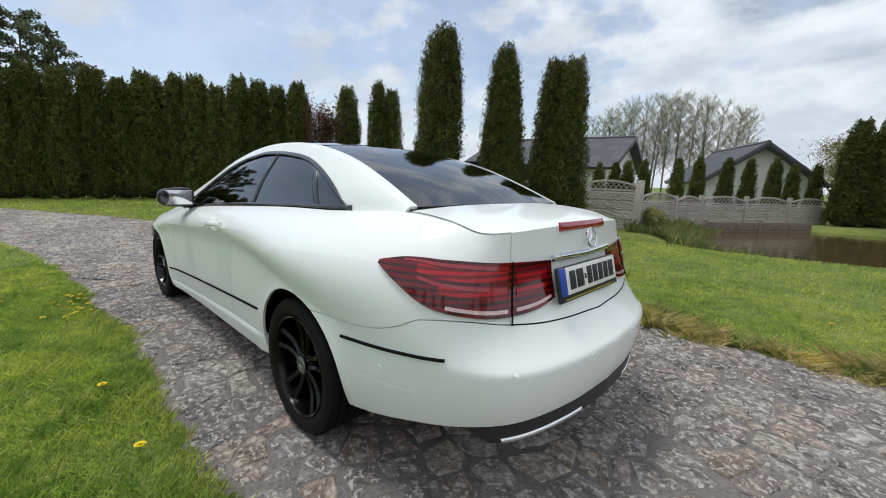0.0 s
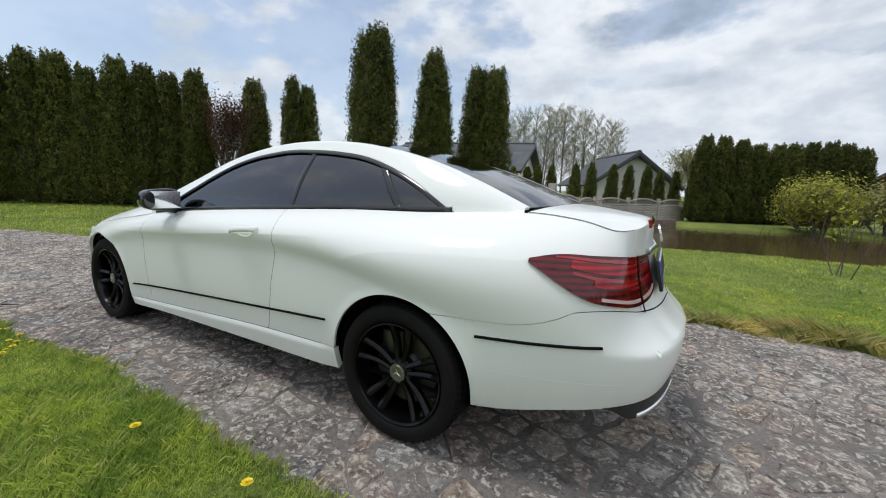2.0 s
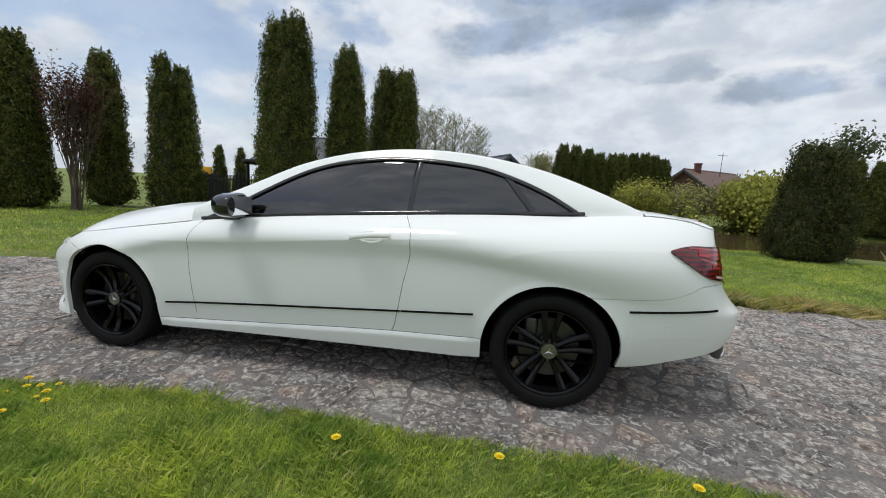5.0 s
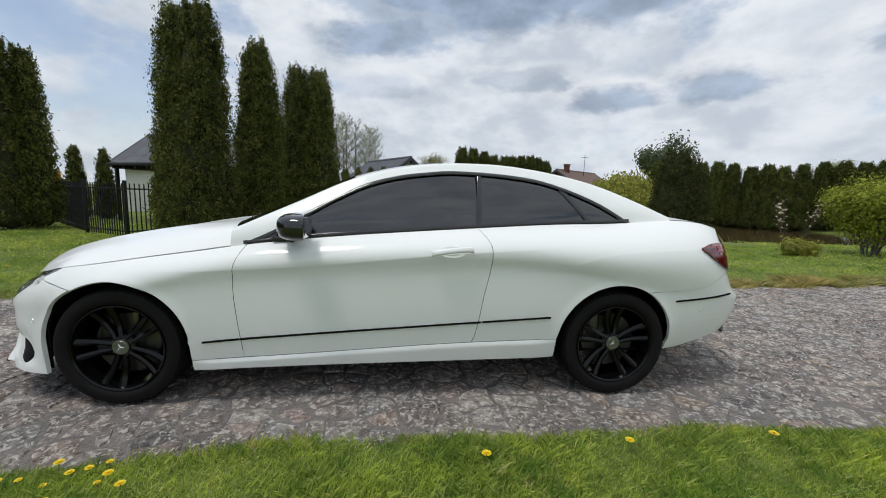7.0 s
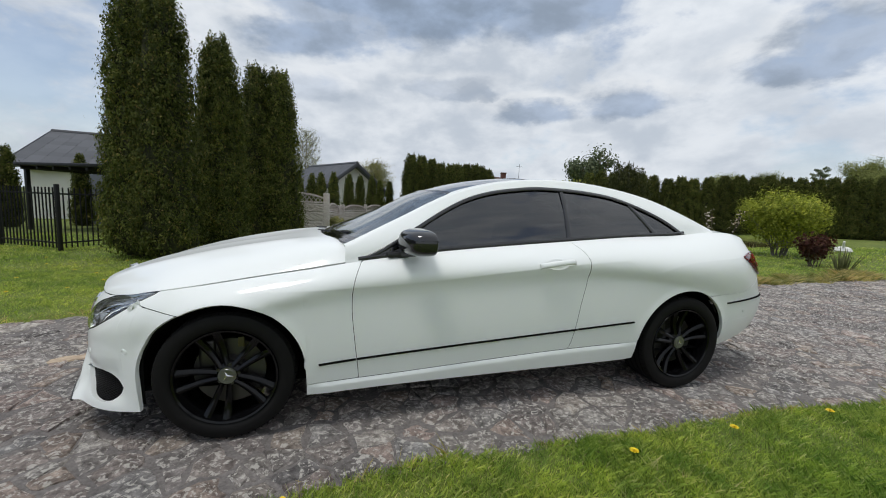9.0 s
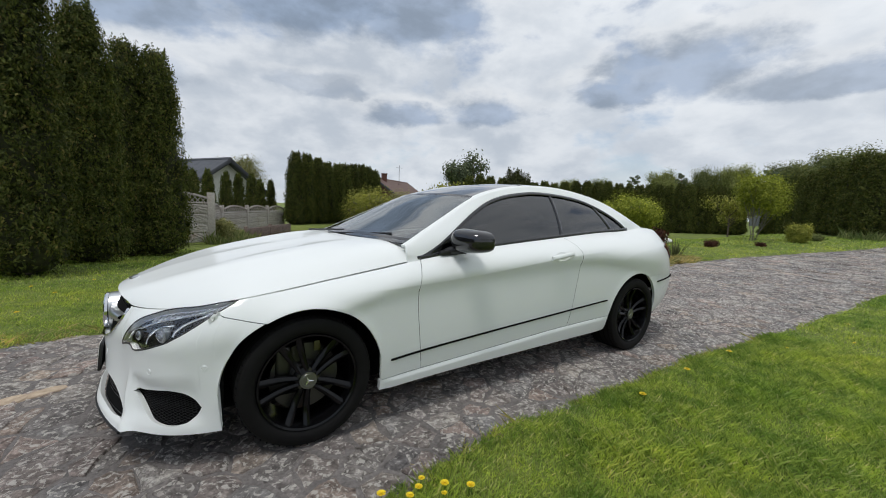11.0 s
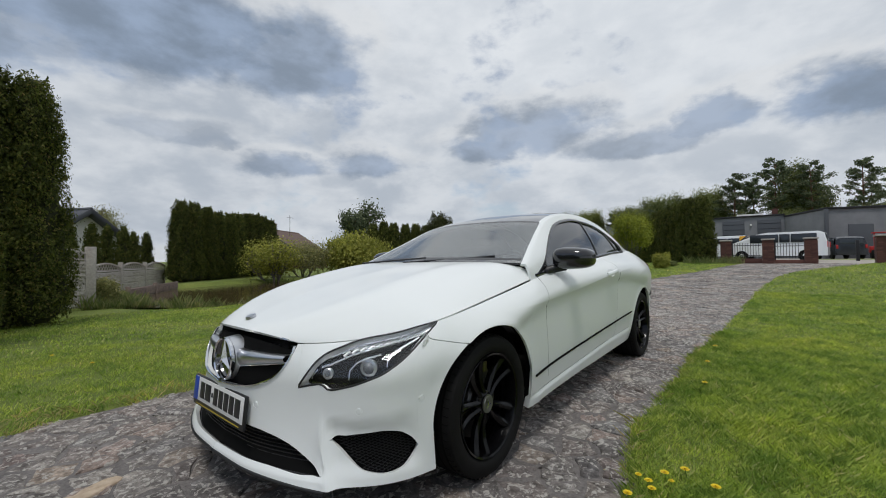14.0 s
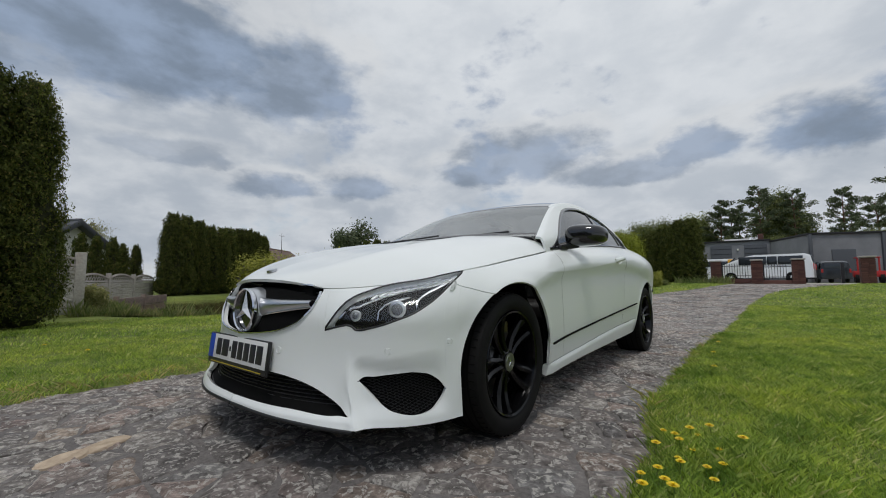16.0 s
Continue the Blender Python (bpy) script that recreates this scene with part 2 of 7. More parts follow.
def knots(us, rows):
    """A smooth curve through rows at the places us (cubic, finite differences)."""
    us = np.array(us, float)
    ys = np.array(rows, float)
    if ys.ndim == 1:
        ys = ys[:, None]
    d = np.diff(ys, axis=0) / np.diff(us)[:, None]
    m = np.zeros_like(ys)
    m[0], m[-1] = d[0], d[-1]
    w0, w1 = np.diff(us)[1:, None], np.diff(us)[:-1, None]
    mid = (d[:-1] * w0 + d[1:] * w1) / (w0 + w1)
    mid[(d[:-1] * d[1:]) <= 0] *= 0.35
    m[1:-1] = mid

    def f(u):
        u = min(max(u, us[0]), us[-1])
        i = min(max(int(np.searchsorted(us, u)) - 1, 0), len(us) - 2)
        h = us[i + 1] - us[i]
        t = (u - us[i]) / h
        v = ((2 * t ** 3 - 3 * t * t + 1) * ys[i] + (t ** 3 - 2 * t * t + t) * h * m[i]
             + (3 * t * t - 2 * t ** 3) * ys[i + 1] + (t ** 3 - t * t) * h * m[i + 1])
        return v if v.size > 1 else float(v[0])
    return f


def sm(a, b, x):
    t = min(max((x - a) / (b - a), 0), 1)
    return t * t * (3 - 2 * t)


def grid_faces(n, m, skip=()):
    return [(i * m + j, i * m + j + 1, (i + 1) * m + j + 1, (i + 1) * m + j)
            for i in range(n - 1) for j in range(m - 1) if j not in skip]


def lin(a, b, n):
    return [a + (b - a) * k / n for k in range(n + 1)]


def sweep(pts, nrm, width, height, closed=False):
    """A rounded strip along pts that stands on a surface with normals nrm."""
    prof = [(-.5, 0), (-.5, .6), (-.32, 1), (.32, 1), (.5, .6), (.5, 0)]
    verts, n = [], len(pts)
    for i, (p, q) in enumerate(zip(pts, nrm)):
        p, q = Vector(p), Vector(q).normalized()
        t = (Vector(pts[(i + 1) % n if closed else min(i + 1, n - 1)]) - Vector(pts[(i - 1) if closed else max(i - 1, 0)])).normalized()
        s = t.cross(q).normalized()
        for a, b in prof:
            verts.append(p + s * a * width + q * b * height)
    k = len(prof)
    faces = []
    for i in range(n if closed else n - 1):
        j = (i + 1) % n
        for c in range(k):
            d = (c + 1) % k
            faces.append((i * k + c, i * k + d, j * k + d, j * k + c))
    if not closed:
        faces += [tuple(range(k)), tuple(range((n - 1) * k, n * k))[::-1]]
    bm = bmesh.new()
    vs = [bm.verts.new(v) for v in verts]
    for f in faces:
        bm.faces.new([vs[i] for i in f])
    bmesh.ops.recalc_face_normals(bm, faces=bm.faces)
    return smooth_shade(bm, 60)

# ---- ground, drive, water ----
DRIVE_L = knots([-26, -21, -18.3, -15.1, -11, -7.4, -3.65, -2.6, -1.5, -.77, .3, 1.2, 2.35, 5.8, 9, 13, 20],
                [8.5, 5.6, 4.1, 2.5, 1.75, 1.5, 1.36, 1.32, 1.23, 1.25, 1.22, 1.35, 1.42, 2.06, 3.4, 6.0, 12.0])
DRIVE_R = knots([-26, -21, -19.1, -16.3, -9.6, -7.4, -4, -2, 1.7, 2.8, 4.6, 7.7, 12.3, 20],
                [1.6, .95, .60, .10, -1.70, -1.98, -2.03, -1.95, -1.60, -1.52, -1.08, -.25, 2.2, 8.0])


def slope(x):
    t = min(max((-5.5 - x) / 15.5, 0), 1)
    return .62 * (t * t * (3 - 2 * t) * .5 + t * .5)


def pond(x, y):
    """Below 0 inside the pond."""
    a = math.atan2(y + 13.4, x + 12.0)
    w = 1 + .035 * math.sin(3 * a + .6) + .03 * math.sin(5 * a)
    return (abs((x + 12.0) / 10.4) ** 3 + abs((y + 13.4) / 4.9) ** 3) ** (1 / 3) / w - 1


def ground_z(x, y):
    z = slope(x) * (1 - sm(-3, -7.5, y) * .90)
    z += .045 * math.sin(x * .31 + 1.0) * math.sin(y * .27) * sm(2.5, 8, abs(y))
    p = pond(x, y)
    z -= .85 * sm(.20, -.08, p)
    z -= .16 * sm(-5.5, -9.0, y) * sm(-4.5, -.5, x) * sm(6, 3, x)
    if -26 < x < 20:
        l, r = DRIVE_L(x), DRIVE_R(x)
        d = min(l - y, y - r)
        z -= .045 * sm(-.02, .05, d)
        z += .018 * sm(.0, -.10, d)
    return z


def drive_z(x, y):
    return slope(x) - .0055


GRASS_SOIL = material("lawn_ground", (0.06, 0.09, 0.02), 0.9)
n1 = noise_tex(GRASS_SOIL, .8, 6, .65)
n2 = noise_tex(GRASS_SOIL, 9.0, 6, .65)
n3 = noise_tex(GRASS_SOIL, 60.0, 3, .6)
c1 = ramp(GRASS_SOIL, n1, [(.30, (.125, .175, .038)), (.52, (.195, .25, .055)), (.75, (.28, .31, .09))])
c2 = mix(GRASS_SOIL, n2, (.45, .5, .35), (1.25, 1.2, 1.0))
base(GRASS_SOIL, mix(GRASS_SOIL, 1.0, mix(GRASS_SOIL, 1.0, c1, c2, "MULTIPLY"), ramp(GRASS_SOIL, n3, [(.3, (.55, .55, .5)), (.7, (1.2, 1.2, 1.1))]), "MULTIPLY"))
bump(GRASS_SOIL, n3, .8, .03)


def axis(spans):
    out = []
    for a, b, n in spans:
        out += lin(a, b, n)[:-1]
    return out + [spans[-1][1]]


gx = axis([(-900, -100, 8), (-100, -40, 12), (-40, -12, 40), (-12, 8, 130), (8, 24, 40), (24, 80, 12), (80, 900, 8)])
gy = axis([(-900, -100, 8), (-100, -30, 14), (-30, -6, 50), (-6, 6, 110), (6, 16, 24), (16, 80, 14), (80, 900, 8)])
verts = [(x, y, ground_z(x, y)) for x in gx for y in gy]
ground = part("ground", mesh_of("ground", verts, [q[::-1] for q in grid_faces(len(gx), len(gy))]), GRASS_SOIL)
tagged(ground, "mown green lawn with darker and yellower patches", "lawn", kind="structure")

WATER = material("pond_water", (.070, .050, .024), .06, IOR=1.33)
bump(WATER, noise_tex(WATER, 1.8, 3, .5, (1, 2.5, 1)), .12, .05)
wv, wf = [(-12.0, -13.4, -.17)], []
for i in range(64):
    a = 2 * math.pi * i / 64
    ca, sa = math.cos(a), math.sin(a)
    k = 1.22 / (abs(ca / 10.4) ** 3 + abs(sa / 4.9) ** 3) ** (1 / 3)
    wv.append((-12.0 + ca * k, -13.4 + sa * k, -.17))
    wf.append((0, 1 + i, 1 + (i + 1) % 64))
tagged(part("water", mesh_of("water", wv, wf), WATER), "still brown pond water", "pond", kind="structure")

# mortar bed of the drive
MORTAR = material("drive_mortar", (.10, .085, .075), .95)
mo1, mo2 = noise_tex(MORTAR, 3.0, 6, .6), noise_tex(MORTAR, 55, 5, .7)
base(MORTAR, mix(MORTAR, 1.0, ramp(MORTAR, mo1, [(.3, (.13, .118, .112)), (.7, (.215, .195, .182))]), ramp(MORTAR, mo2, [(.3, (.6, .6, .6)), (.75, (1.5, 1.5, 1.5))]), "MULTIPLY"))
bump(MORTAR, mo2, .9, .012)
verts = []
dxs = axis([(-26, -12, 30), (-12, 12, 130), (12, 20, 16)])
for x in dxs:
    l, r = DRIVE_L(x) + .05, DRIVE_R(x) - .05
    for j in range(17):
        y = r + (l - r) * j / 16
        verts.append((x, y, drive_z(x, y)))
drive = tagged(part("drive", mesh_of("drive", verts, [q[::-1] for q in grid_faces(len(dxs), 17)]), MORTAR), "drive paved with flat irregular grey and reddish field stones", "drive", kind="structure")
CONCRETE_YARD = material("yard_concrete", (.42, .38, .33), .9)
base(CONCRETE_YARD, ramp(CONCRETE_YARD, noise_tex(CONCRETE_YARD, .6, 7, .6), [(.3, (.30, .27, .235)), (.7, (.45, .41, .36))]))
verts, faces = [], []
yx, yy = lin(-75, -20.9, 20), lin(-.6, 60, 20)
verts = [(x, y, slope(x) + .012 + (.0 if x < -22 else -.008)) for x in yx for y in yy]
tagged(part("yard", mesh_of("yard", verts, [q[::-1] for q in grid_faces(21, 21)]), CONCRETE_YARD), "pale concrete yard behind the gate", "yard", kind="structure")


# ---- plants ----
def thin(m, colour, share):
    """Lets part of the light pass through a leaf."""
    tr = mnode(m, "ShaderNodeBsdfTranslucent")
    link(m, colour, tr.inputs["Color"])
    mx = mnode(m, "ShaderNodeMixShader", Fac=share)
    link(m, shader(m).outputs[0], mx.inputs[1])
    link(m, tr.outputs[0], mx.inputs[2])
    link(m, mx.outputs[0], m.node_tree.nodes["Material Output"].inputs["Surface"])


def leaf_material(name, stops, rough=.6, through_light=.35, by_object=.35):
    m = material(name, stops[0][1], max(rough, .72), Specular_IOR_Level=.22)
    a = ramp(m, island(m), stops)
    o = mnode(m, "ShaderNodeMapRange")
    link(m, rnd(m), o.inputs[0])
    o.inputs[3].default_value, o.inputs[4].default_value = 1 - by_object / 2, 1 + by_object / 2
    vm = mnode(m, "ShaderNodeVectorMath")
    vm.operation = "SCALE"
    link(m, a, vm.inputs[0])
    link(m, o.outputs[0], vm.inputs[3])
    col = mix(m, 1.0, vm.outputs[0], ramp(m, noise_tex(m, 5.5, 4, .6), [(.34, (.55, .60, .55)), (.5, (1, 1, 1)), (.68, (1.45, 1.35, 1.15))]), "MULTIPLY")
    base(m, col)
    thin(m, col, through_light)
    return m


THUJA = leaf_material("thuja_sprays", [(0, (.040, .054, .012)), (.45, (.088, .112, .022)), (.85, (.140, .162, .034)), (1, (.21, .17, .055))])
# filler core of the crowns; shade between the sprays is put into its dark colour
THUJA_CORE = material("thuja_inner_shade", (.012, .016, .006), .9)
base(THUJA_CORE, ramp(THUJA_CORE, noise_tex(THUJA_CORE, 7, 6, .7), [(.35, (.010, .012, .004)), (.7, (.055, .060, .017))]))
BARK = material("bark", (.10, .075, .055), .9)
base(BARK, ramp(BARK, noise_tex(BARK, 12, 6, .65, (1, 1, .2)), [(.3, (.05, .038, .03)), (.7, (.17, .13, .10))]))
GREY_BARK = material("grey_bark", (.16, .145, .125), .9)
base(GREY_BARK, ramp(GREY_BARK, noise_tex(GREY_BARK, 6, 6, .65, (1, 1, .3)), [(.3, (.09, .08, .07)), (.7, (.24, .215, .185))]))
BIRCH_BARK = material("pale_bark", (.30, .28, .25), .9)
base(BIRCH_BARK, ramp(BIRCH_BARK, noise_tex(BIRCH_BARK, 6, 6, .65, (1, 1, .3)), [(.3, (.20, .185, .16)), (.7, (.38, .36, .32))]))
PINE_BARK = material("pine_bark", (.20, .10, .06), .9)
base(PINE_BARK, ramp(PINE_BARK, noise_tex(PINE_BARK, 8, 6, .65, (1, 1, .25)), [(.3, (.07, .045, .035)), (.7, (.24, .13, .075))]))
PINE_LEAF = leaf_material("pine_needles", [(0, (.075, .10, .055)), (.6, (.135, .165, .095)), (1, (.20, .23, .13))])
SPRING_LEAF = leaf_material("fresh_leaves", [(0, (.17, .21, .022)), (.6, (.28, .32, .040)), (1, (.40, .42, .07))], .5)
HAZE_LEAF = leaf_material("budding_leaves", [(0, (.17, .18, .06)), (.6, (.26, .26, .10)), (1, (.36, .34, .16))], .6)
WILLOW_LEAF = leaf_material("willow_leaves", [(0, (.20, .22, .035)), (.6, (.31, .32, .06)), (1, (.42, .41, .11))], .6)
LIGHT_WOOD_LEAF = leaf_material("light_wood_leaves", [(0, (.15, .175, .05)), (.6, (.22, .245, .075)), (1, (.31, .33, .12))], .6)
BUD_LEAF = leaf_material("tree_buds", [(0, (.17, .18, .07)), (.6, (.25, .27, .10)), (1, (.36, .37, .15))], .6)
RED_LEAF = leaf_material("dark_red_leaves", [(0, (.055, .018, .014)), (.6, (.085, .032, .022)), (1, (.12, .06, .03))], .6)
WOOD_LEAF = leaf_material("wood_leaves", [(0, (.11, .135, .045)), (.6, (.17, .20, .068)), (1, (.25, .275, .10))], .6)
YEW_LEAF = leaf_material("yew_needles", [(0, (.030, .038, .010)), (.6, (.058, .070, .018)), (1, (.095, .095, .032))])
BLOSSOM = leaf_material("white_blossom", [(0, (.62, .52, .46)), (1, (.78, .70, .64))], .6)


def flakes(points, outward, size, seed, aspect=1.6, jitter=.7, droop=.0, upright=.35):
    """Many small bent leaves: two triangles each, at points, facing roughly outward."""
    rg = np.random.default_rng(seed)
    n = len(points)
    p = np.asarray(points, float)
    o = np.asarray(outward, float) + rg.normal(0, jitter, (n, 3))
    o /= np.linalg.norm(o, axis=1)[:, None] + 1e-9
    t = np.cross(o, rg.normal(0, 1, (n, 3)))
    t[:, 2] += upright - droop
    t -= o * np.sum(t * o, axis=1)[:, None]
    t /= np.linalg.norm(t, axis=1)[:, None] + 1e-9
    s = np.cross(o, t)
    k = (size * rg.uniform(.55, 1.35, n))[:, None]
    v = np.empty((n, 4, 3))
    v[:, 0] = p - t * k * .5 * aspect
    v[:, 1] = p + s * k * .5 + o * k * .15
    v[:, 2] = p + t * k * .5 * aspect
    v[:, 3] = p - s * k * .5 + o * k * .15
    return v.reshape(-1, 3)


def flake_mesh(name, v, mat):
    """A mesh of separate four-cornered leaves out of an array of corners."""
    n = len(v) // 4
    me = bpy.data.meshes.new(name)
    me.vertices.add(len(v))
    me.vertices.foreach_set("co", v.ravel())
    me.loops.add(n * 4)
    me.loops.foreach_set("vertex_index", np.arange(n * 4, dtype=np.int32))
    me.polygons.add(n)
    me.polygons.foreach_set("loop_start", np.arange(0, n * 4, 4, dtype=np.int32))
    me.polygons.foreach_set("loop_total", np.full(n, 4, dtype=np.int32))
    me.update(calc_edges=True)
    me.materials.append(mat)
    return me


def cone_crown(h, r, seed, n, size, blunt=.5, lobes=0.0, low=.02):
    """Leaves on a columnar crown with uneven outline, and a core coloured dark for the inner shade as a second mesh."""
    rg = np.random.default_rng(seed)
    ph = rg.uniform(0, 6.28, 8)

    def rad(t, a):
        prof = np.minimum(1, (t / .07 + .25)) * np.clip(1 - t, 0, 1) ** blunt
        lump = 1 + .07 * np.sin(3 * a + ph[0] + 5 * t) + .06 * np.sin(5 * a + ph[1] - 9 * t) + .06 * np.sin(23 * t + ph[2] + 2 * a) + .04 * np.sin(47 * t + ph[3] + 3 * a)
        return r * prof * (lump + lobes * np.sin(2 * a + ph[4]))
    # upright feathery sprays, each a bundle of small leaves leaning out of the crown
    per = 34
    m = max(n // per, 30)
    t = low + (.945 - low) * (1 - (1 - rg.uniform(0, 1, m)) ** .85)
    t[:10] = rg.uniform(.90, .945, 10)
    a = rg.uniform(0, 6.283, m)
    rr = rad(t, a) * (.90 - np.abs(rg.normal(0, .09, m)))
    root = np.stack([rr * np.cos(a), rr * np.sin(a), t * h], 1)
    ax = np.stack([np.cos(a) * .30, np.sin(a) * .30, np.ones(m)], 1) + rg.normal(0, .13, (m, 3))
    ax[t > .88, :2] *= .35
    ax /= np.linalg.norm(ax, axis=1)[:, None]
    ln = (.10 + .34 * r) * rg.uniform(.65, 1.35, m)
    q = rg.uniform(0, 1, (m, per))
    wide = (.035 + .075 * r) * (1.12 - q)
    pts = root[:, None] + ax[:, None] * (ln[:, None] * q)[:, :, None] + rg.normal(0, 1, (m, per, 3)) * wide[:, :, None]
    out = (np.stack([np.cos(a), np.sin(a), np.full(m, .25)], 1)[:, None] + (pts - root[:, None]) * 2.0).reshape(-1, 3)
    pts = pts.reshape(-1, 3)
    pts[:, 2] = np.clip(pts[:, 2], .02, None)
    leaves = flakes(pts, out, size * .85, seed + 1, 2.5, .8, 0, 1.6)
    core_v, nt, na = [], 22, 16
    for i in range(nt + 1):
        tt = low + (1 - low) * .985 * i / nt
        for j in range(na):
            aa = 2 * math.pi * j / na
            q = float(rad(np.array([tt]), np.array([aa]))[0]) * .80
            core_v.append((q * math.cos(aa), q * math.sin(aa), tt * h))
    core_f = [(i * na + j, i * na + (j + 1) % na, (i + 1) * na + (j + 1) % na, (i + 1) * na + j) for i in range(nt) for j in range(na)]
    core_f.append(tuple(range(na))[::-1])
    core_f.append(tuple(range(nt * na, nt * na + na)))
    return leaves, (core_v, core_f)


def conifer(name, label, h, r, seed, n, size, mat=THUJA, blunt=.5, category="conifer", tops=((0, 0, 1.0),), lobes=0.0):
    """A columnar conifer of one or two stems: trunk and crown."""
    ob = tagged(new(name), label, category)
    for dx, dy, k in tops:
        lv, (cv, cf) = cone_crown(h * k, r * (1 if len(tops) == 1 else .74), seed, n // len(tops), size, blunt, lobes)
        seed += 7
        lv = lv + np.array([dx, dy, 0.0])
        cv = [(x + dx, y + dy, z) for x, y, z in cv]
        part("crown", flake_mesh("crown", lv, mat), None, ob)
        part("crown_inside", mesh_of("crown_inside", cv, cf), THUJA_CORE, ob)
        part("trunk", rod((dx, dy, -.1), (dx, dy, h * .3), .07, .04, 8), BARK, ob)
    return ob


def put(ob, x, y, turn=0.0, scale=1.0, sink=.03):
    ob.matrix_basis = Matrix.Translation((x, y, ground_z(x, y) - sink)) @ Matrix.Rotation(radians(turn), 4, "Z") @ Matrix.Scale(scale, 4)
    return ob


# tall columnar thujas behind the car
put(conifer("tall_thuja", "tall dark green columnar thuja on the lawn", 4.62, .76, 11, 95000, .027, blunt=.40, tops=((.28, -.13, 1), (-.24, .14, .99)), category="thuja"), 3.90, -5.30, 0)
put(conifer("tall_thuja", "dark green columnar thuja with one pointed top", 4.58, .66, 21, 75000, .027, blunt=.55, category="thuja"), 3.23, -6.90, 70)
put(conifer("tall_thuja", "dark green columnar thuja with two blunt tops", 4.66, .80, 31, 90000, .027, blunt=.42, tops=((.27, .02, 1), (-.27, -.02, .99)), category="thuja"), 2.47, -8.48, 0)
put(conifer("tall_thuja", "dark green thuja with two tops at the iron fence", 4.5, .68, 41, 45000, .034, blunt=.46, tops=((.09, .17, 1), (-.15, -.27, .95)), category="thuja"), 8.95, -7.45, 0)

# long hedge ahead of the car: one tree after another
hedge_kinds = [conifer("hedge_thuja", "dense dark green thuja in a tall hedge row", 4.5, .62, 100 + 17 * i, 34000, .038, blunt=.42, category="thuja") for i in range(4)]
rg = random.Random(5)
HEDGE = [(11.1, -7.35, .97)] + [(11.62 + .60 * i, -5.6 + .53 * i if i < 8 else -1.6 + .62 * (i - 8) * 1.25, 1.0) for i in range(24)]
for i, (x, y, k) in enumerate(HEDGE):
    if i > 8:
        x = 15.9 + .10 * (i - 9)
    m = Matrix.Translation((x + rg.uniform(-.06, .06), y + rg.uniform(-.06, .06), ground_z(x, y) - .05)) @ Matrix.Rotation(rg.uniform(0, 6.28), 4, "Z") @ Matrix.Scale(k * rg.uniform(.95, 1.05), 4)
    if i < 4:
        hedge_kinds[i].matrix_basis = m
        hedge_kinds[i]["group"] = "hedge trees ahead of the car"
        t = hedge_kinds[i]
    else:
        t = copy_thing(hedge_kinds[i % 4], m)
        t.matrix_basis = m
    t["group"] = "hedge trees ahead of the car"


def hedge_row(points, scale, group, kinds, seed, top):
    """Copies of hedge trees along a line of places."""
    r2 = random.Random(seed)
    for i, (x, y) in enumerate(points):
        k = scale * r2.uniform(.95, 1.05)
        zz = top / 4.6 * r2.uniform(.96, 1.03)
        m = Matrix.Translation((x + r2.uniform(-.06, .06), y + r2.uniform(-.06, .06), ground_z(x, y) - .05)) @ Matrix.Rotation(r2.uniform(0, 6.28), 4, "Z") @ Matrix.Diagonal((k, k, zz, 1))
        t = copy_thing(kinds[i % len(kinds)], m)
        t.matrix_basis = m
        t["group"] = group


def line_points(a, b, step):
    n = max(int(math.hypot(b[0] - a[0], b[1] - a[1]) / step), 1)
    return [(a[0] + (b[0] - a[0]) * i / n, a[1] + (b[1] - a[1]) * i / n) for i in range(n + 1)]


hedge_row(line_points((-3.5, -19.9), (-10.2, -24.2), .8), 1.0, "hedge trees by the white house", hedge_kinds, 8, 3.95)
hedge_row(line_points((-15.7, -20.2), (-33.5, -9.6), .78), 1.0, "hedge trees behind the pond", hedge_kinds, 9, 3.7)
hedge_row(line_points((-21.2, -.75), (-33.3, -7.6), .75), 1.0, "hedge trees beside the gate", hedge_kinds, 10, 3.55)


def limb(v, f, a, b, r0, r1, seg=5):
    """Adds a tapered limb to lists of corners and faces."""
    a, b = Vector(a), Vector(b)
    d = (b - a).normalized()
    s = d.orthogonal().normalized()
    t = d.cross(s)
    n = len(v)
    for p, r in ((a, r0), (b, r1)):
        for k in range(seg):
            w = 2 * math.pi * k / seg
            v.append(p + s * r * math.cos(w) + t * r * math.sin(w))
    for k in range(seg):
        j = (k + 1) % seg
        f.append((n + k, n + j, n + seg + j, n + seg + k))


def branches(seed, h, spread, depth, r0, stems=1, first=.3, up=.55, kids=4, lean=.1):
    """A trunk with limbs; returns wood mesh data and the twig ends."""
    r = random.Random(seed)
    v, f, ends = [], [], []

    def grow(p, d, length, rad, level):
        q = p + d * length
        limb(v, f, p, q, rad, rad * .62, 6 if level < 2 else 4)
        if level >= depth:
            ends.append((q, d))
            ends.append((p + d * length * .55, d))
            return
        for k in range(kids if level else kids + 2):
            w = r.uniform(0, 6.28)
            side = Vector((math.cos(w), math.sin(w), 0))
            nd = (d * up + side * spread * r.uniform(.5, 1.1) + Vector((0, 0, .25))).normalized()
            start = p + d * length * (r.uniform(.45, 1.0) if k else 1.0)
            grow(start, nd, length * r.uniform(.5, .75), rad * .5, level + 1)
    for i in range(stems):
        d = Vector((r.uniform(-lean, lean), r.uniform(-lean, lean), 1)).normalized()
        grow(Vector((r.uniform(-.12, .12) * (stems > 1), r.uniform(-.12, .12) * (stems > 1), -.1)), d, h * first, r0, 0)
    return v, f, ends


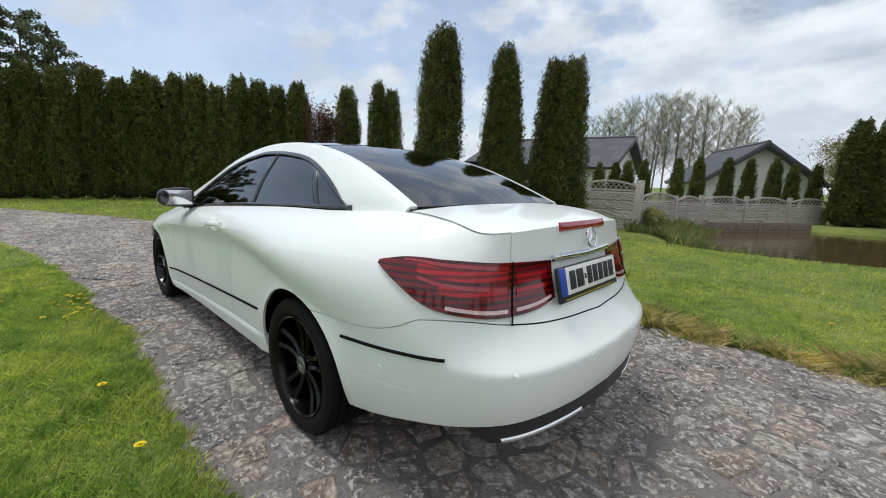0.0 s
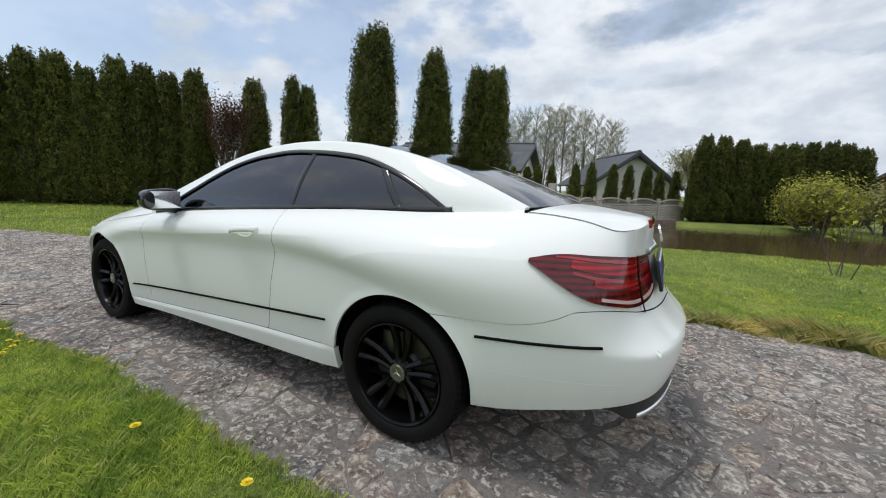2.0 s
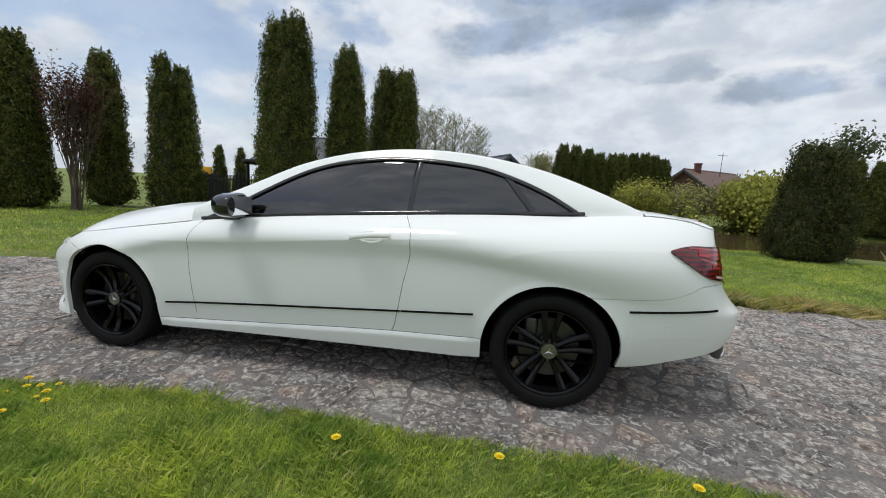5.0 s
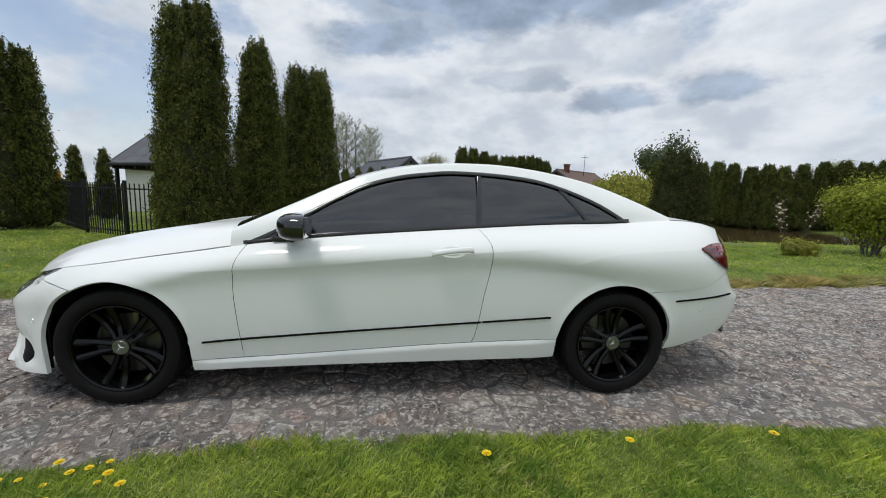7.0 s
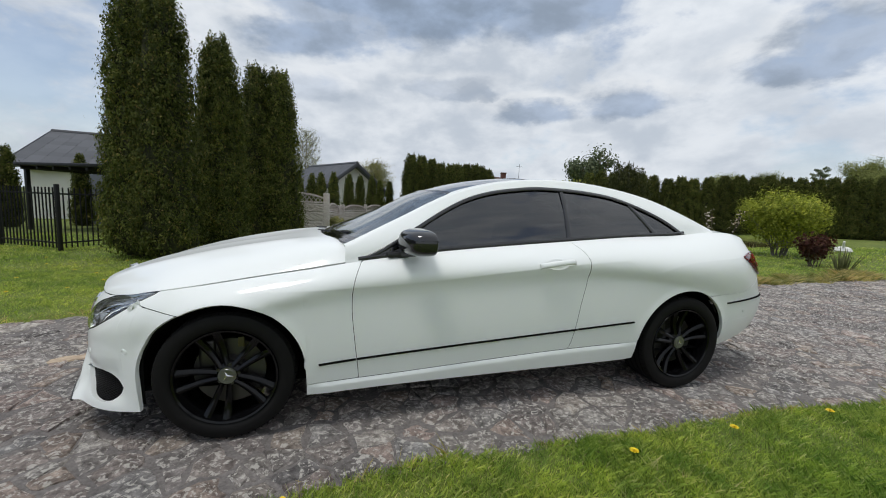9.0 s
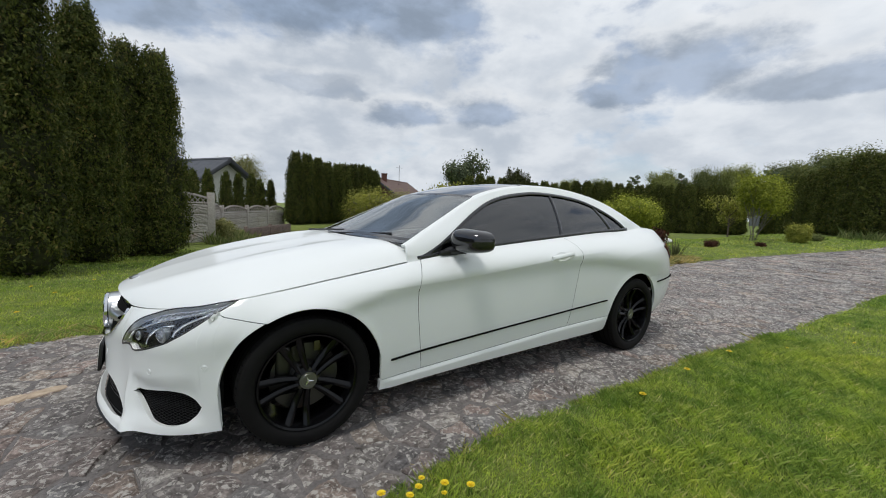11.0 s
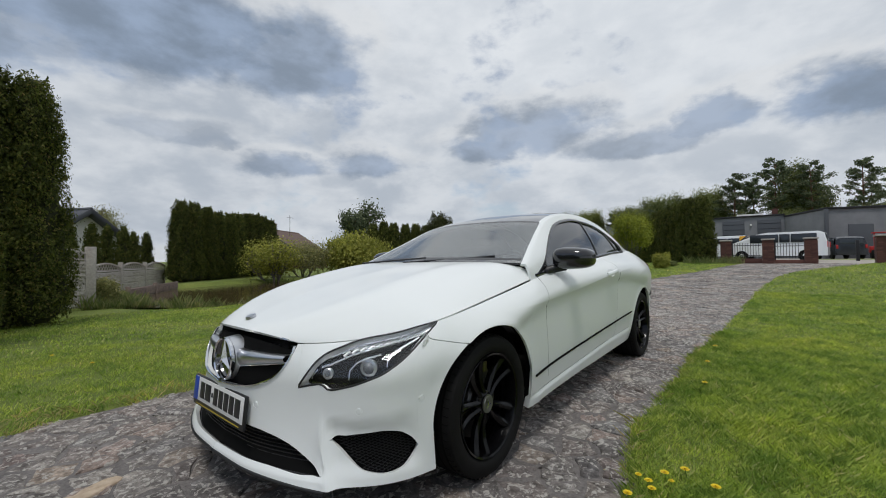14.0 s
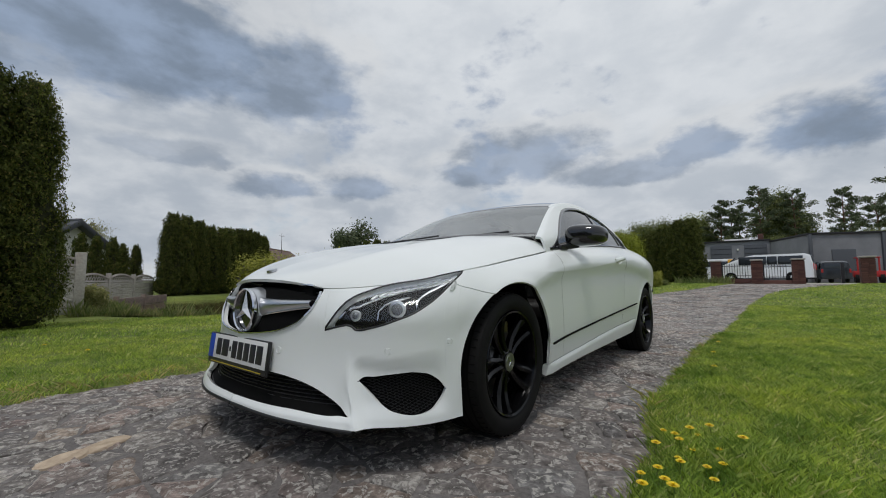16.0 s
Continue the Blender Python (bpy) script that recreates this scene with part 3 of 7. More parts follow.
def broadleaf(name, label, seed, h, spread, leaf, mat, wood, per_end=10, leaf_size=.12, clump=.35, depth=3, r0=.12, stems=1, first=.35, up=.55, kids=4,
              category="tree", lean=.1, droop=0.0):
    """A tree or shrub: trunk with limbs, crown of many leaves round the twigs."""
    ob = tagged(new(name), label, category)
    v, f, ends = branches(seed, h, spread, depth, r0, stems, first, up, kids, lean)
    part("trunk", mesh_of("trunk", v, f), wood, ob)
    if per_end:
        g = np.random.default_rng(seed)
        pts, out = [], []
        for q, d in ends:
            for _ in range(per_end):
                o = np.clip(g.normal(0, clump, 3), -1.5 * clump, 1.5 * clump)
                if droop:
                    o[2] = -abs(o[2]) * droop
                pts.append(np.array(q) + o)
                out.append(np.array(d) + o)
        part("crown", flake_mesh("crown", flakes(pts, out, leaf_size, seed, 1.5, 1.7, droop), mat), None, ob)
    return ob


def pine(name, label, seed, h, n=14, size=.30, low=.48):
    """A pine: bare trunk below, boughs ending in rounded clumps of needles above."""
    ob = tagged(new(name), label, "pine")
    r = random.Random(seed)
    v, f = [], []
    tx, ty = r.uniform(-.4, .4), r.uniform(-.4, .4)
    limb(v, f, (0, 0, -.2), (tx, ty, h * .97), .014 * h, .04, 7)
    pts, out = [], []
    g = np.random.default_rng(seed)
    for i in range(n * 2):
        t = low + (.99 - low) * (i + r.random()) / (n * 2)
        w = i * 2.4 + r.uniform(-.6, .6)
        top = (t - low) / (1 - low)
        ln = h * .17 * (1.05 - top) ** .5 * min(1, .45 + top * 2.2) * r.uniform(.5, 1.25) + .25
        a = Vector((tx * t, ty * t, h * t))
        b = a + Vector((math.cos(w) * ln, math.sin(w) * ln, ln * r.uniform(.15, .75)))
        limb(v, f, a, b, .06, .02, 4)
        for k in (.55, .82, 1.05):
            c = np.array(a + (b - a) * k) + g.normal(0, .06 * ln, 3) * np.array([1, 1, .4])
            m = 60
            o = g.normal(0, 1, (m, 3))
            o /= np.linalg.norm(o, axis=1)[:, None]
            o *= g.uniform(.15, 1, (m, 1)) ** .7 * np.array([h * .042, h * .042, h * .028])
            pts += list(c + o)
            out += list(o + np.array([0, 0, .3]))
    part("trunk", mesh_of("trunk", v, f), PINE_BARK, ob)
    part("crown", flake_mesh("crown", flakes(pts, out, size, seed, 1.7, .8), PINE_LEAF), None, ob)
    return ob


def put_copy(ob, x, y, turn, k, kz=None):
    m = Matrix.Translation((x, y, ground_z(x, y) - .05)) @ Matrix.Rotation(radians(turn), 4, "Z") @ Matrix.Diagonal((k, k, kz or k, 1))
    t = copy_thing(ob, m)
    t.matrix_basis = m
    return t


# red-leaved tree in front of the hedge
put(broadleaf("red_tree", "small bare tree with dark red young leaves before the hedge", 71, 4.9, .26, None, RED_LEAF, BARK, 3, .05, .14, 3, .030, 8, .38, 1.0, 4, "tree", .16), 10.35, -5.75, 0, .86)
# small clipped thujas behind the fence
small = [conifer("small_thuja", "small pointed thuja behind the concrete fence", 2.25, .30, 300 + i, 12000, .030, blunt=.6, category="small thuja") for i in range(3)]
spots = [(1.3, -15.8, 1.06), (.77, -16.55, 1.10), (.02, -17.6, 1.12), (-.58, -18.5, 1.13), (-1.3, -19.5, 1.16), (-1.84, -20.3, 1.08), (-2.53, -21.2, 1.08), (2.85, -12.2, .92), (2.4, -12.4, .94), (2.03, -12.55, .96), (1.58, -12.8, .97),
         (10.04, -10.65, 1.02), (9.81, -11.53, 1.02), (8.6, -12.6, 1.0), (7.5, -13.0, 1.02)]
for i, (x, y, k) in enumerate(spots):
    t = put(small[i], x, y, 40 * i, k) if i < 3 else put_copy(small[i % 3], x, y, 50 * i, k)
    t["group"] = "small thujas behind the fence"
# dark yew by the pond, garden shrubs
put(conifer("yew_bush", "dark bushy upright yew on the pond bank", 2.35, .80, 77, 70000, .024, YEW_LEAF, .50, "yew", tops=((.2, .1, 1), (-.28, .05, .93), (.0, -.3, .88))), -7.35, -6.8, 0)
put(broadleaf("leafy_shrub", "thin young shrub with fresh yellow-green leaves on the lawn", 81, 1.75, .45, None, SPRING_LEAF, BARK, 2, .050, .05, 2, .010, 4, .42, .8, 2, "shrub", .35), -4.79, -6.0)
put(broadleaf("green_bush", "multi-stemmed bush with bright green leaves", 83, 2.45, .55, None, SPRING_LEAF, GREY_BARK, 22, .040, .15, 3, .026, 8, .38, .68, 4, "bush", .42), -10.6, -4.7, 0, .92, .22)
put(broadleaf("yellow_shrub", "low yellowish shrub beside the pond", 85, .60, .55, None, WILLOW_LEAF, BARK, 16, .035, .07, 2, .010, 8, .4, .6, 4, "shrub", .6), -8.8, -4.75, 0, 1.0, .06)
put(broadleaf("blossom_shrub", "slender shrub with pale blossoms beside the pond", 86, 1.55, .35, None, BLOSSOM, BARK, 1, .05, .04, 2, .016, 2, .45, .85, 3, "shrub", .2), -9.6, -5.6)
put(broadleaf("standard_tree", "small ball-headed garden tree with yellow-green crown", 87, 1.9, .75, None, WILLOW_LEAF, BARK, 50, .05, .16, 2, .035, 1, .55, .4, 5, "garden tree", .02), -18.4, -4.7, 0, 1.05)
put(broadleaf("garden_tree", "many-stemmed garden tree with light green spring crown", 88, 2.7, .36, None, SPRING_LEAF, GREY_BARK, 13, .055, .19, 3, .015, 6, .50, .85, 4, "garden tree", .35), -15.8, -2.95, 0, .78)
put(broadleaf("red_shrub", "small dark red shrub on the lawn", 90, .62, .5, None, RED_LEAF, BARK, 16, .035, .06, 2, .010, 7, .4, .6, 4, "shrub", .5), -12.4, -2.95, 0, .66, .07)
put(broadleaf("red_shrub", "low dark red shrub under the garden tree", 91, .42, .5, None, RED_LEAF, BARK, 14, .035, .06, 2, .010, 7, .4, .6, 4, "shrub", .5), -13.9, -2.1, 0, .62, .05)
put(broadleaf("round_shrub", "upright yellow-green garden shrub", 92, .95, .20, None, WILLOW_LEAF, BARK, 40, .032, .085, 2, .012, 11, .45, 1.0, 4, "shrub", .16), -16.3, -1.75, 0, 1.05, .30)
put(broadleaf("round_shrub", "low grey-green shrub beside the hedge", 93, .5, .5, None, WOOD_LEAF, BARK, 22, .04, .10, 2, .012, 8, .45, .7, 4, "shrub", .4), -17.6, -1.6, 0, .8, .12)
# willows and bushes round the pond
put(broadleaf("willow", "round weeping willow with yellow-green leaves", 95, 3.1, .66, None, WILLOW_LEAF, BARK, 80, .065, .40, 3, .10, 2, .34, .40, 4, "willow", .2, 1.2), -13.0, -18.3, 0, 1.6, .05)
put(broadleaf("pond_bush", "sprawling bush with budding leaves on the pond bank", 96, 2.3, .55, None, WILLOW_LEAF, GREY_BARK, 8, .050, .25, 3, .045, 5, .36, .5, 4, "bush", .6), -7.6, -18.6, 0, 1.40, .12)
put(broadleaf("pond_bush", "bush with thin twigs and budding leaves", 97, 2.0, .60, None, HAZE_LEAF, GREY_BARK, 8, .050, .25, 3, .04, 5, .36, .5, 4, "bush", .6), -9.8, -19.4, 0, 1.36, .12)
# bare spring trees behind the house
def birch(seed, h):
    """A slender tree with one leader, steep side branches, fine twigs and small buds."""
    ob = tagged(new("birch"), "tall thin tree with fine twigs and budding crown", "tree")
    r = random.Random(seed)
    v, f, ends = [], [], []
    lean = Vector((r.uniform(-.05, .05), r.uniform(-.05, .05), 1))
    limb(v, f, (0, 0, -.2), lean * h * .55, .085, .055, 6)
    limb(v, f, lean * h * .55, lean * h, .055, .012, 5)
    for k in range(46):
        t = .22 + .77 * (k + r.random()) / 46
        w = k * 2.4 + r.uniform(-.5, .5)
        ln = h * (.09 + .20 * (1 - t) ** .7) * r.uniform(.7, 1.2)
        p = lean * h * t
        d = Vector((math.cos(w), math.sin(w), r.uniform(.7, 1.25))).normalized()
        limb(v, f, p, p + d * ln, .022, .008, 4)
        for j in range(7):
            q = p + d * ln * r.uniform(.25, 1.0)
            e = (d + Vector((r.uniform(-.9, .9), r.uniform(-.9, .9), r.uniform(-.1, .7)))).normalized() * ln * r.uniform(.25, .5)
            limb(v, f, q, q + e, .011, .005, 3)
            ends.append((q + e, e))
            ends.append((q + e * .5, e))
    part("trunk", mesh_of("trunk", v, f), GREY_BARK, ob)
    g = np.random.default_rng(seed)
    pts = np.concatenate([np.array(q)[None] + g.normal(0, .15, (5, 3)) for q, e in ends])
    part("crown", flake_mesh("crown", flakes(pts, g.normal(0, 1, pts.shape), .048, seed, 1.4, .8), BUD_LEAF), None, ob)
    return ob


bare = [birch(400 + i, 8.9) for i in range(3)]
bare_spots = [(16.5 - .72 * i, -41 - (i % 3) * 1.6, .88 + .20 * math.sin(math.pi * (i + .5) / 19)) for i in range(20)]
for i, (x, y, k) in enumerate(bare_spots):
    t = put(bare[i], x, y, 60 * i, k) if i < 3 else put_copy(bare[i % 3], x, y, 77 * i, k)
    t["group"] = "bare trees behind the white house"
put(broadleaf("house_willow", "large willow with thin hanging yellow-green twigs", 99, 7.6, .65, None, HAZE_LEAF, BARK, 60, .065, .55, 3, .18, 1, .36, .5, 4, "willow", .1, 1.4), -3.6, -37.5)
# trees beyond the far hedges
put(broadleaf("bank_shrub", "tall pale feathery shrub at the fence corner", 120, .85, .35, None, HAZE_LEAF, BARK, 8, .035, .10, 3, .010, 14, .38, .95, 3, "shrub", .35), .75, -11.35)
far_pine = broadleaf("far_pine", "dark round-headed pine beyond the far hedge", 111, 6.9, .55, None, PINE_LEAF, PINE_BARK, 22, .12, .26, 3, .12, 1, .36, .62, 4, "pine", .06)
WOODS = ((WOOD_LEAF, "green tree at the edge of the wood"), (LIGHT_WOOD_LEAF, "light green spring tree at the edge of the wood"), (WOOD_LEAF, "green tree at the edge of the wood"), (LIGHT_WOOD_LEAF, "yellow-green budding tree at the edge of the wood"))
wood = [broadleaf("wood_tree", lb, 500 + i, 8, .5, None, mt, BARK, 75, .075, .36, 3, .12, 1, .30, .66, 5, "tree", .08) for i, (mt, lb) in enumerate(WOODS)]
pines = [pine("wood_pine", "tall pine at the edge of the wood", 520 + i, 13, 12, .15) for i in range(3)]


def height_of(ob):
    zs = sorted(c.co.z for k in ob.children for c in k.data.vertices)
    return zs[int(len(zs) * .992)]


put(far_pine, -26.35, -34.3, 40, 9.0 / height_of(far_pine), 1.6)
TALL = {k.name: height_of(k) for k in wood + pines}
r3 = random.Random(3)
spread = [(w0 / 79, 98, 14) for w0 in range(80)] + [(w0 / 49, 84, 5) for w0 in range(50)]
for i, (w0, dist, jit) in enumerate(spread):
    w = -.95 + 1.75 * w0 + r3.uniform(-.01, .01)
    d = dist + r3.uniform(-jit, jit)
    if d < 88 and w < -.02:
        continue
    x, y = -d * math.cos(w), d * math.sin(w) - 6
    is_pine = r3.random() < (.80 if w > .0 else .30) and d > 84
    kind = pines if is_pine else wood
    if w < -.62 or w < -.45 and i % 3:
        continue
    goal = 10.6 + 4.0 * sm(-.5, 0, w) + 2.6 * sm(0, .2, w) + .8 * math.sin(w * 23)
    goal *= r3.uniform(.85, 1.08) * (1.0 if is_pine else .95) * (1.0 if d > 88 else .48)
    k = goal / TALL[kind[i % len(kind)].name]
    t = put_copy(kind[i % len(kind)], x, y, r3.uniform(0, 360), k)
    t["group"] = "trees at the edge of the wood"
for i, (x, y) in enumerate(((-95, -30), (-92, -22), (-97, -14), (-90, -38))):
    put(wood[i], x, y, 0, 1.4)["group"] = "trees at the edge of the wood"
    if i < 3:
        put(pines[i], x + 4, y + 5, 0, .8)["group"] = "trees at the edge of the wood"
# pines behind the long hedge and behind the camera, seen in the car's windows
for i, (x, y, k) in enumerate(((25, 1.6, .62), (26, .2, .55), (27, -1.0, .50), (24.5, 3.0, .66), (25, 4.6, .7), (26, 6.4, .66), (27, -2.6, .46),
                               (20, 16, .6), (12, 24, .7), (6, 26, .62), (1, 27, .75), (-4, 26, .66), (-9, 27, .7), (-15, 25, .6), (-21, 24, .7), (16, 21, .6))):
    t = put_copy(pines[i % 3], x, y, 50 * i, k)
    t["group"] = "pines behind the hedge"


def spiky_clump(name, label, seed, n, h, mat):
    """Stiff upright leaves fanning out of one root."""
    ob = tagged(new(name), label, "plant")
    r = random.Random(seed)
    for k in range(n):
        a, tilt = r.uniform(0, 6.28), r.uniform(.08, .85)
        d = Vector((math.cos(a) * math.sin(tilt), math.sin(a) * math.sin(tilt), math.cos(tilt)))
        s = d.cross(Vector((0, 0, 1))).normalized()
        ln = h * r.uniform(.65, 1.1)
        root = Vector((math.cos(a) * .06, math.sin(a) * .06, -.02))
        mid, tip = root + d * ln * .5, root + d * ln - Vector((0, 0, ln * .06 * tilt))
        up_ = s.cross(d) * .006
        v = [root - s * .012, root + s * .012, mid - s * .014, mid + s * .014, mid + up_, tip]
        part("leaf", mesh_of("leaf", v, [(0, 1, 4), (0, 4, 2), (1, 3, 4), (2, 4, 5), (4, 3, 5)], False), mat, ob)
    return ob


SPIKY = leaf_material("stiff_leaves", [(0, (.09, .10, .04)), (.6, (.15, .16, .07)), (1, (.26, .24, .12))], .6)
put(spiky_clump("spiky_plant", "clump of stiff pointed leaves beside the drive", 7, 46, .62, SPIKY), -8.85, -2.36)
put(broadleaf("red_shrub", "open reddish-brown shrub beside the drive", 94, .85, .45, None, RED_LEAF, BARK, 4, .045, .05, 2, .010, 9, .45, .95, 4, "shrub", .4), -9.18, -3.08)
ORNAMENT = material("white_ornament", (.72, .71, .68), .6)
swan = lathe([(0, 0), (.16, .03), (.21, .10), (.17, .18), (.06, .22), (0, .225)], 16)
bmesh.ops.rotate(swan, cent=(0, 0, 0), matrix=Matrix.Rotation(radians(90), 3, "X"), verts=swan.verts)
low_z = min(q.co.z for q in swan.verts)
bmesh.ops.translate(swan, vec=(0, 0, -low_z), verts=swan.verts)
ornament = merged(swan, rod((.12, 0, .14), (.20, 0, .36), .035, .025, 8), rod((.19, 0, .36), (.29, 0, .345), .03, .012, 8))
put(tagged(part("garden_ornament", ornament, ORNAMENT), "small white garden ornament at the pond bank", "ornament"), -13.2, -4.75, 30)

# ---- fences, houses, yard ----
CONCRETE = material("fence_concrete", (.36, .33, .30), .9)
cn1, cn2 = noise_tex(CONCRETE, 1.3, 6, .6), noise_tex(CONCRETE, 22, 6, .7)
base(CONCRETE, mix(CONCRETE, 1.0, ramp(CONCRETE, cn1, [(.3, (.35, .31, .275)), (.6, (.48, .445, .41)), (.8, (.38, .30, .25))]), ramp(CONCRETE, cn2, [(.3, (.75, .75, .75)), (.7, (1.15, 1.15, 1.15))]), "MULTIPLY"))
bump(CONCRETE, cn2, .5, .01)
IRON = material("black_iron", (.018, .018, .02), .55, .3)
PLASTER = material("white_plaster", (.74, .73, .70), .9)
base(PLASTER, ramp(PLASTER, noise_tex(PLASTER, 1.2, 6, .6), [(.3, (.68, .67, .64)), (.7, (.78, .77, .74))]))
GREY_PLASTER = material("grey_plaster", (.30, .31, .32), .9)
base(GREY_PLASTER, ramp(GREY_PLASTER, noise_tex(GREY_PLASTER, .7, 6, .6), [(.3, (.165, .17, .18)), (.7, (.225, .23, .24))]))
TILE_DARK = material("dark_roof_tiles", (.055, .058, .066), .55)
base(TILE_DARK, ramp(TILE_DARK, rnd(TILE_DARK), [(0, (.045, .048, .056)), (1, (.075, .078, .088))]))
TILE_BROWN = material("brown_roof", (.14, .085, .07), .7)
base(TILE_BROWN, ramp(TILE_BROWN, noise_tex(TILE_BROWN, 3, 6, .6), [(.3, (.10, .06, .05)), (.7, (.18, .11, .09))]))
BRICK = material("dark_red_brick", (.11, .045, .035), .85)
base(BRICK, ramp(BRICK, rnd(BRICK), [(0, (.075, .032, .026)), (1, (.14, .060, .045))]))
DOOR_GREY = material("door_grey", (.07, .075, .085), .5)
PANE = material("window_pane", (.03, .035, .04), .05)
VAN_WHITE = material("van_white", (.78, .79, .80), .3, Coat_Weight=.8)
VAN_BLACK = material("suv_black", (.008, .008, .010), .2, Coat_Weight=.3)
ORANGE = material("orange_yellow_paint", (.75, .38, .02), .4)
RED_PAINT = material("red_paint", (.45, .02, .02), .4)


def fence_panel(a, b, z0, top, arch=.16):
    """One bay of a concrete fence: split-stone boards below, lattice under an arched top."""
    a, b = Vector((*a, 0)), Vector((*b, 0))
    ln = (b - a).length
    ob = tagged(new("concrete_fence"), "weathered grey concrete fence bay with lattice top", "fence")
    ob.matrix_basis = Matrix.Translation((*a.xy, z0)) @ (b - a).to_track_quat("X", "Z").to_matrix().to_4x4()
    part("post", box(.13, .13, top + .04, (0, 0, (top + .04) / 2), .012), CONCRETE, ob)
    solid = top - .30
    rows = max(int(round(solid / .25)), 1)
    r = random.Random(int(a.x * 10 + a.y * 7))
    for i in range(rows):
        # a cast board with courses of rough split stones
        nx_, nz_ = 22, 8
        z0_, hh = solid * i / rows, solid / rows
        v, f = [], []
        for side_ in (1, -1):
            for a_ in range(nx_ + 1):
                for c_ in range(nz_ + 1):
                    dep = .022 + (r.uniform(.0, .028) if 0 < c_ < nz_ else 0)
                    v.append((.065 + (ln - .13) * a_ / nx_ + (r.uniform(-.02, .02) if 0 < a_ < nx_ else 0), side_ * dep, z0_ + .004 + (hh - .006) * c_ / nz_))
        k_ = (nx_ + 1) * (nz_ + 1)
        g1 = grid_faces(nx_ + 1, nz_ + 1)
        f = g1 + [tuple(q + k_ for q in reversed(w)) for w in g1]
        top_row = [a_ * (nz_ + 1) + nz_ for a_ in range(nx_ + 1)]
        f += [(top_row[q], top_row[q + 1], top_row[q + 1] + k_, top_row[q] + k_) for q in range(nx_)]
        part("board", mesh_of("board", v, f, False), CONCRETE, ob)
    n = 16
    arc = lambda x: solid + .13 + arch * math.sin(math.pi * x / ln)
    for zf, h in ((arc, .055), (lambda x: solid + .02, .04)):
        pts = [Vector((ln * k / n, 0, zf(ln * k / n))) for k in range(n + 1)]
        part("rail", sweep(pts, [Vector((0, 0, 1))] * (n + 1), .06, h), CONCRETE, ob)
    bars = []
    for k in range(-3, 16):
        for sgn in (1, -1):
            x0 = ln * k / 12
            p0, p1 = Vector((x0, 0, solid + .03)), Vector((x0 + sgn * .26, 0, solid + .03 + .30))
            if .06 < p0.x < ln - .06:
                q = 1.0
                while q > .05 and (not .04 < (p0 + (p1 - p0) * q).x < ln - .04 or (p0 + (p1 - p0) * q).z > arc((p0 + (p1 - p0) * q).x) + .02):
                    q -= .05
                if q > .1:
                    bars.append(rod(p0, p0 + (p1 - p0) * q, .016, .016, 5))
    if bars:
        part("lattice", merged(*bars), CONCRETE, ob)
    return ob


FENCE = [((4.3, -9.6), (2.65, -10.25), -.1, 1.42), ((2.65, -10.25), (1.03, -10.9), -.1, 1.42), ((1.03, -10.9), (.62, -13.2), -.25, 1.25), ((.62, -13.2), (.36, -15.56), -.30, 1.2), ((.36, -15.56), (-.78, -17.25), -.30, 1.22), ((-.78, -17.25), (-1.93, -18.9), -.30, 1.24),
         ((-1.93, -18.9), (-3.1, -20.5), -.30, 1.24)]
for a, b, z0, top in FENCE:
    fence_panel(a, b, z0, top)["group"] = "concrete fence bays"
thick = tagged(part("fence_post", box(.20, .18, 1.5, (1.03, -10.9, .62), .015), CONCRETE), "tall plain concrete post at the end of the fence", "post")
BANK_BOARD = material("bank_boards", (.21, .16, .13), .9)
base(BANK_BOARD, ramp(BANK_BOARD, noise_tex(BANK_BOARD, 5, 6, .65, (1, 1, 2.5)), [(.3, (.13, .10, .085)), (.7, (.28, .21, .17))]))
# low retaining boards at the head of the pond
for a, b in (((-.25, -13.5), (-1.45, -15.5)), ((-1.45, -15.5), (-2.75, -17.5))):
    va, vb = Vector((*a, 0)), Vector((*b, 0))
    ob = tagged(new("retaining_wall"), "low concrete boards holding the pond bank", "retaining wall", "retaining boards")
    ob.matrix_basis = Matrix.Translation((a[0], a[1], -.50)) @ (vb - va).to_track_quat("X", "Z").to_matrix().to_4x4()
    ln = (vb - va).length
    part("post", box(.12, .12, .72, (0, 0, .36), .01), BANK_BOARD, ob)
    part("board", box(ln - .13, .06, .29, (ln / 2, 0, .20), .01), BANK_BOARD, ob)
    part("board", box(ln - .13, .06, .29, (ln / 2, 0, .50), .01), BANK_BOARD, ob)


def iron_bay(a, b, z0, h, label, step=.13):
    """A bay of upright black bars between two posts."""
    va, vb = Vector((*a, 0)), Vector((*b, 0))
    ln = (vb - va).length
    ob = tagged(new("iron_fence"), label, "iron fence", "iron fence bays")
    ob.matrix_basis = Matrix.Translation((a[0], a[1], z0)) @ (vb - va).to_track_quat("X", "Z").to_matrix().to_4x4()
    part("post", box(.06, .06, h + .06, (0, 0, (h + .06) / 2), .006), IRON, ob)
    for z in (.16, h - .12):
        part("rail", box(ln, .03, .03, (ln / 2, 0, z), .003), IRON, ob)
    for k in range(1, int(ln / step)):
        part("bar", box(.018, .018, h - .06, (k * step, 0, h / 2 + .03), 0), IRON, ob)
    return ob


IRON_PTS = [(10.1, -9.75), (8.64, -8.37), (7.2, -7.02), (5.8, -6.2), (5.0, -7.6), (4.3, -9.3)]
for a, b in zip(IRON_PTS, IRON_PTS[1:]):
    iron_bay(a, b, .0, 1.2, "black iron garden fence with upright bars", .095)


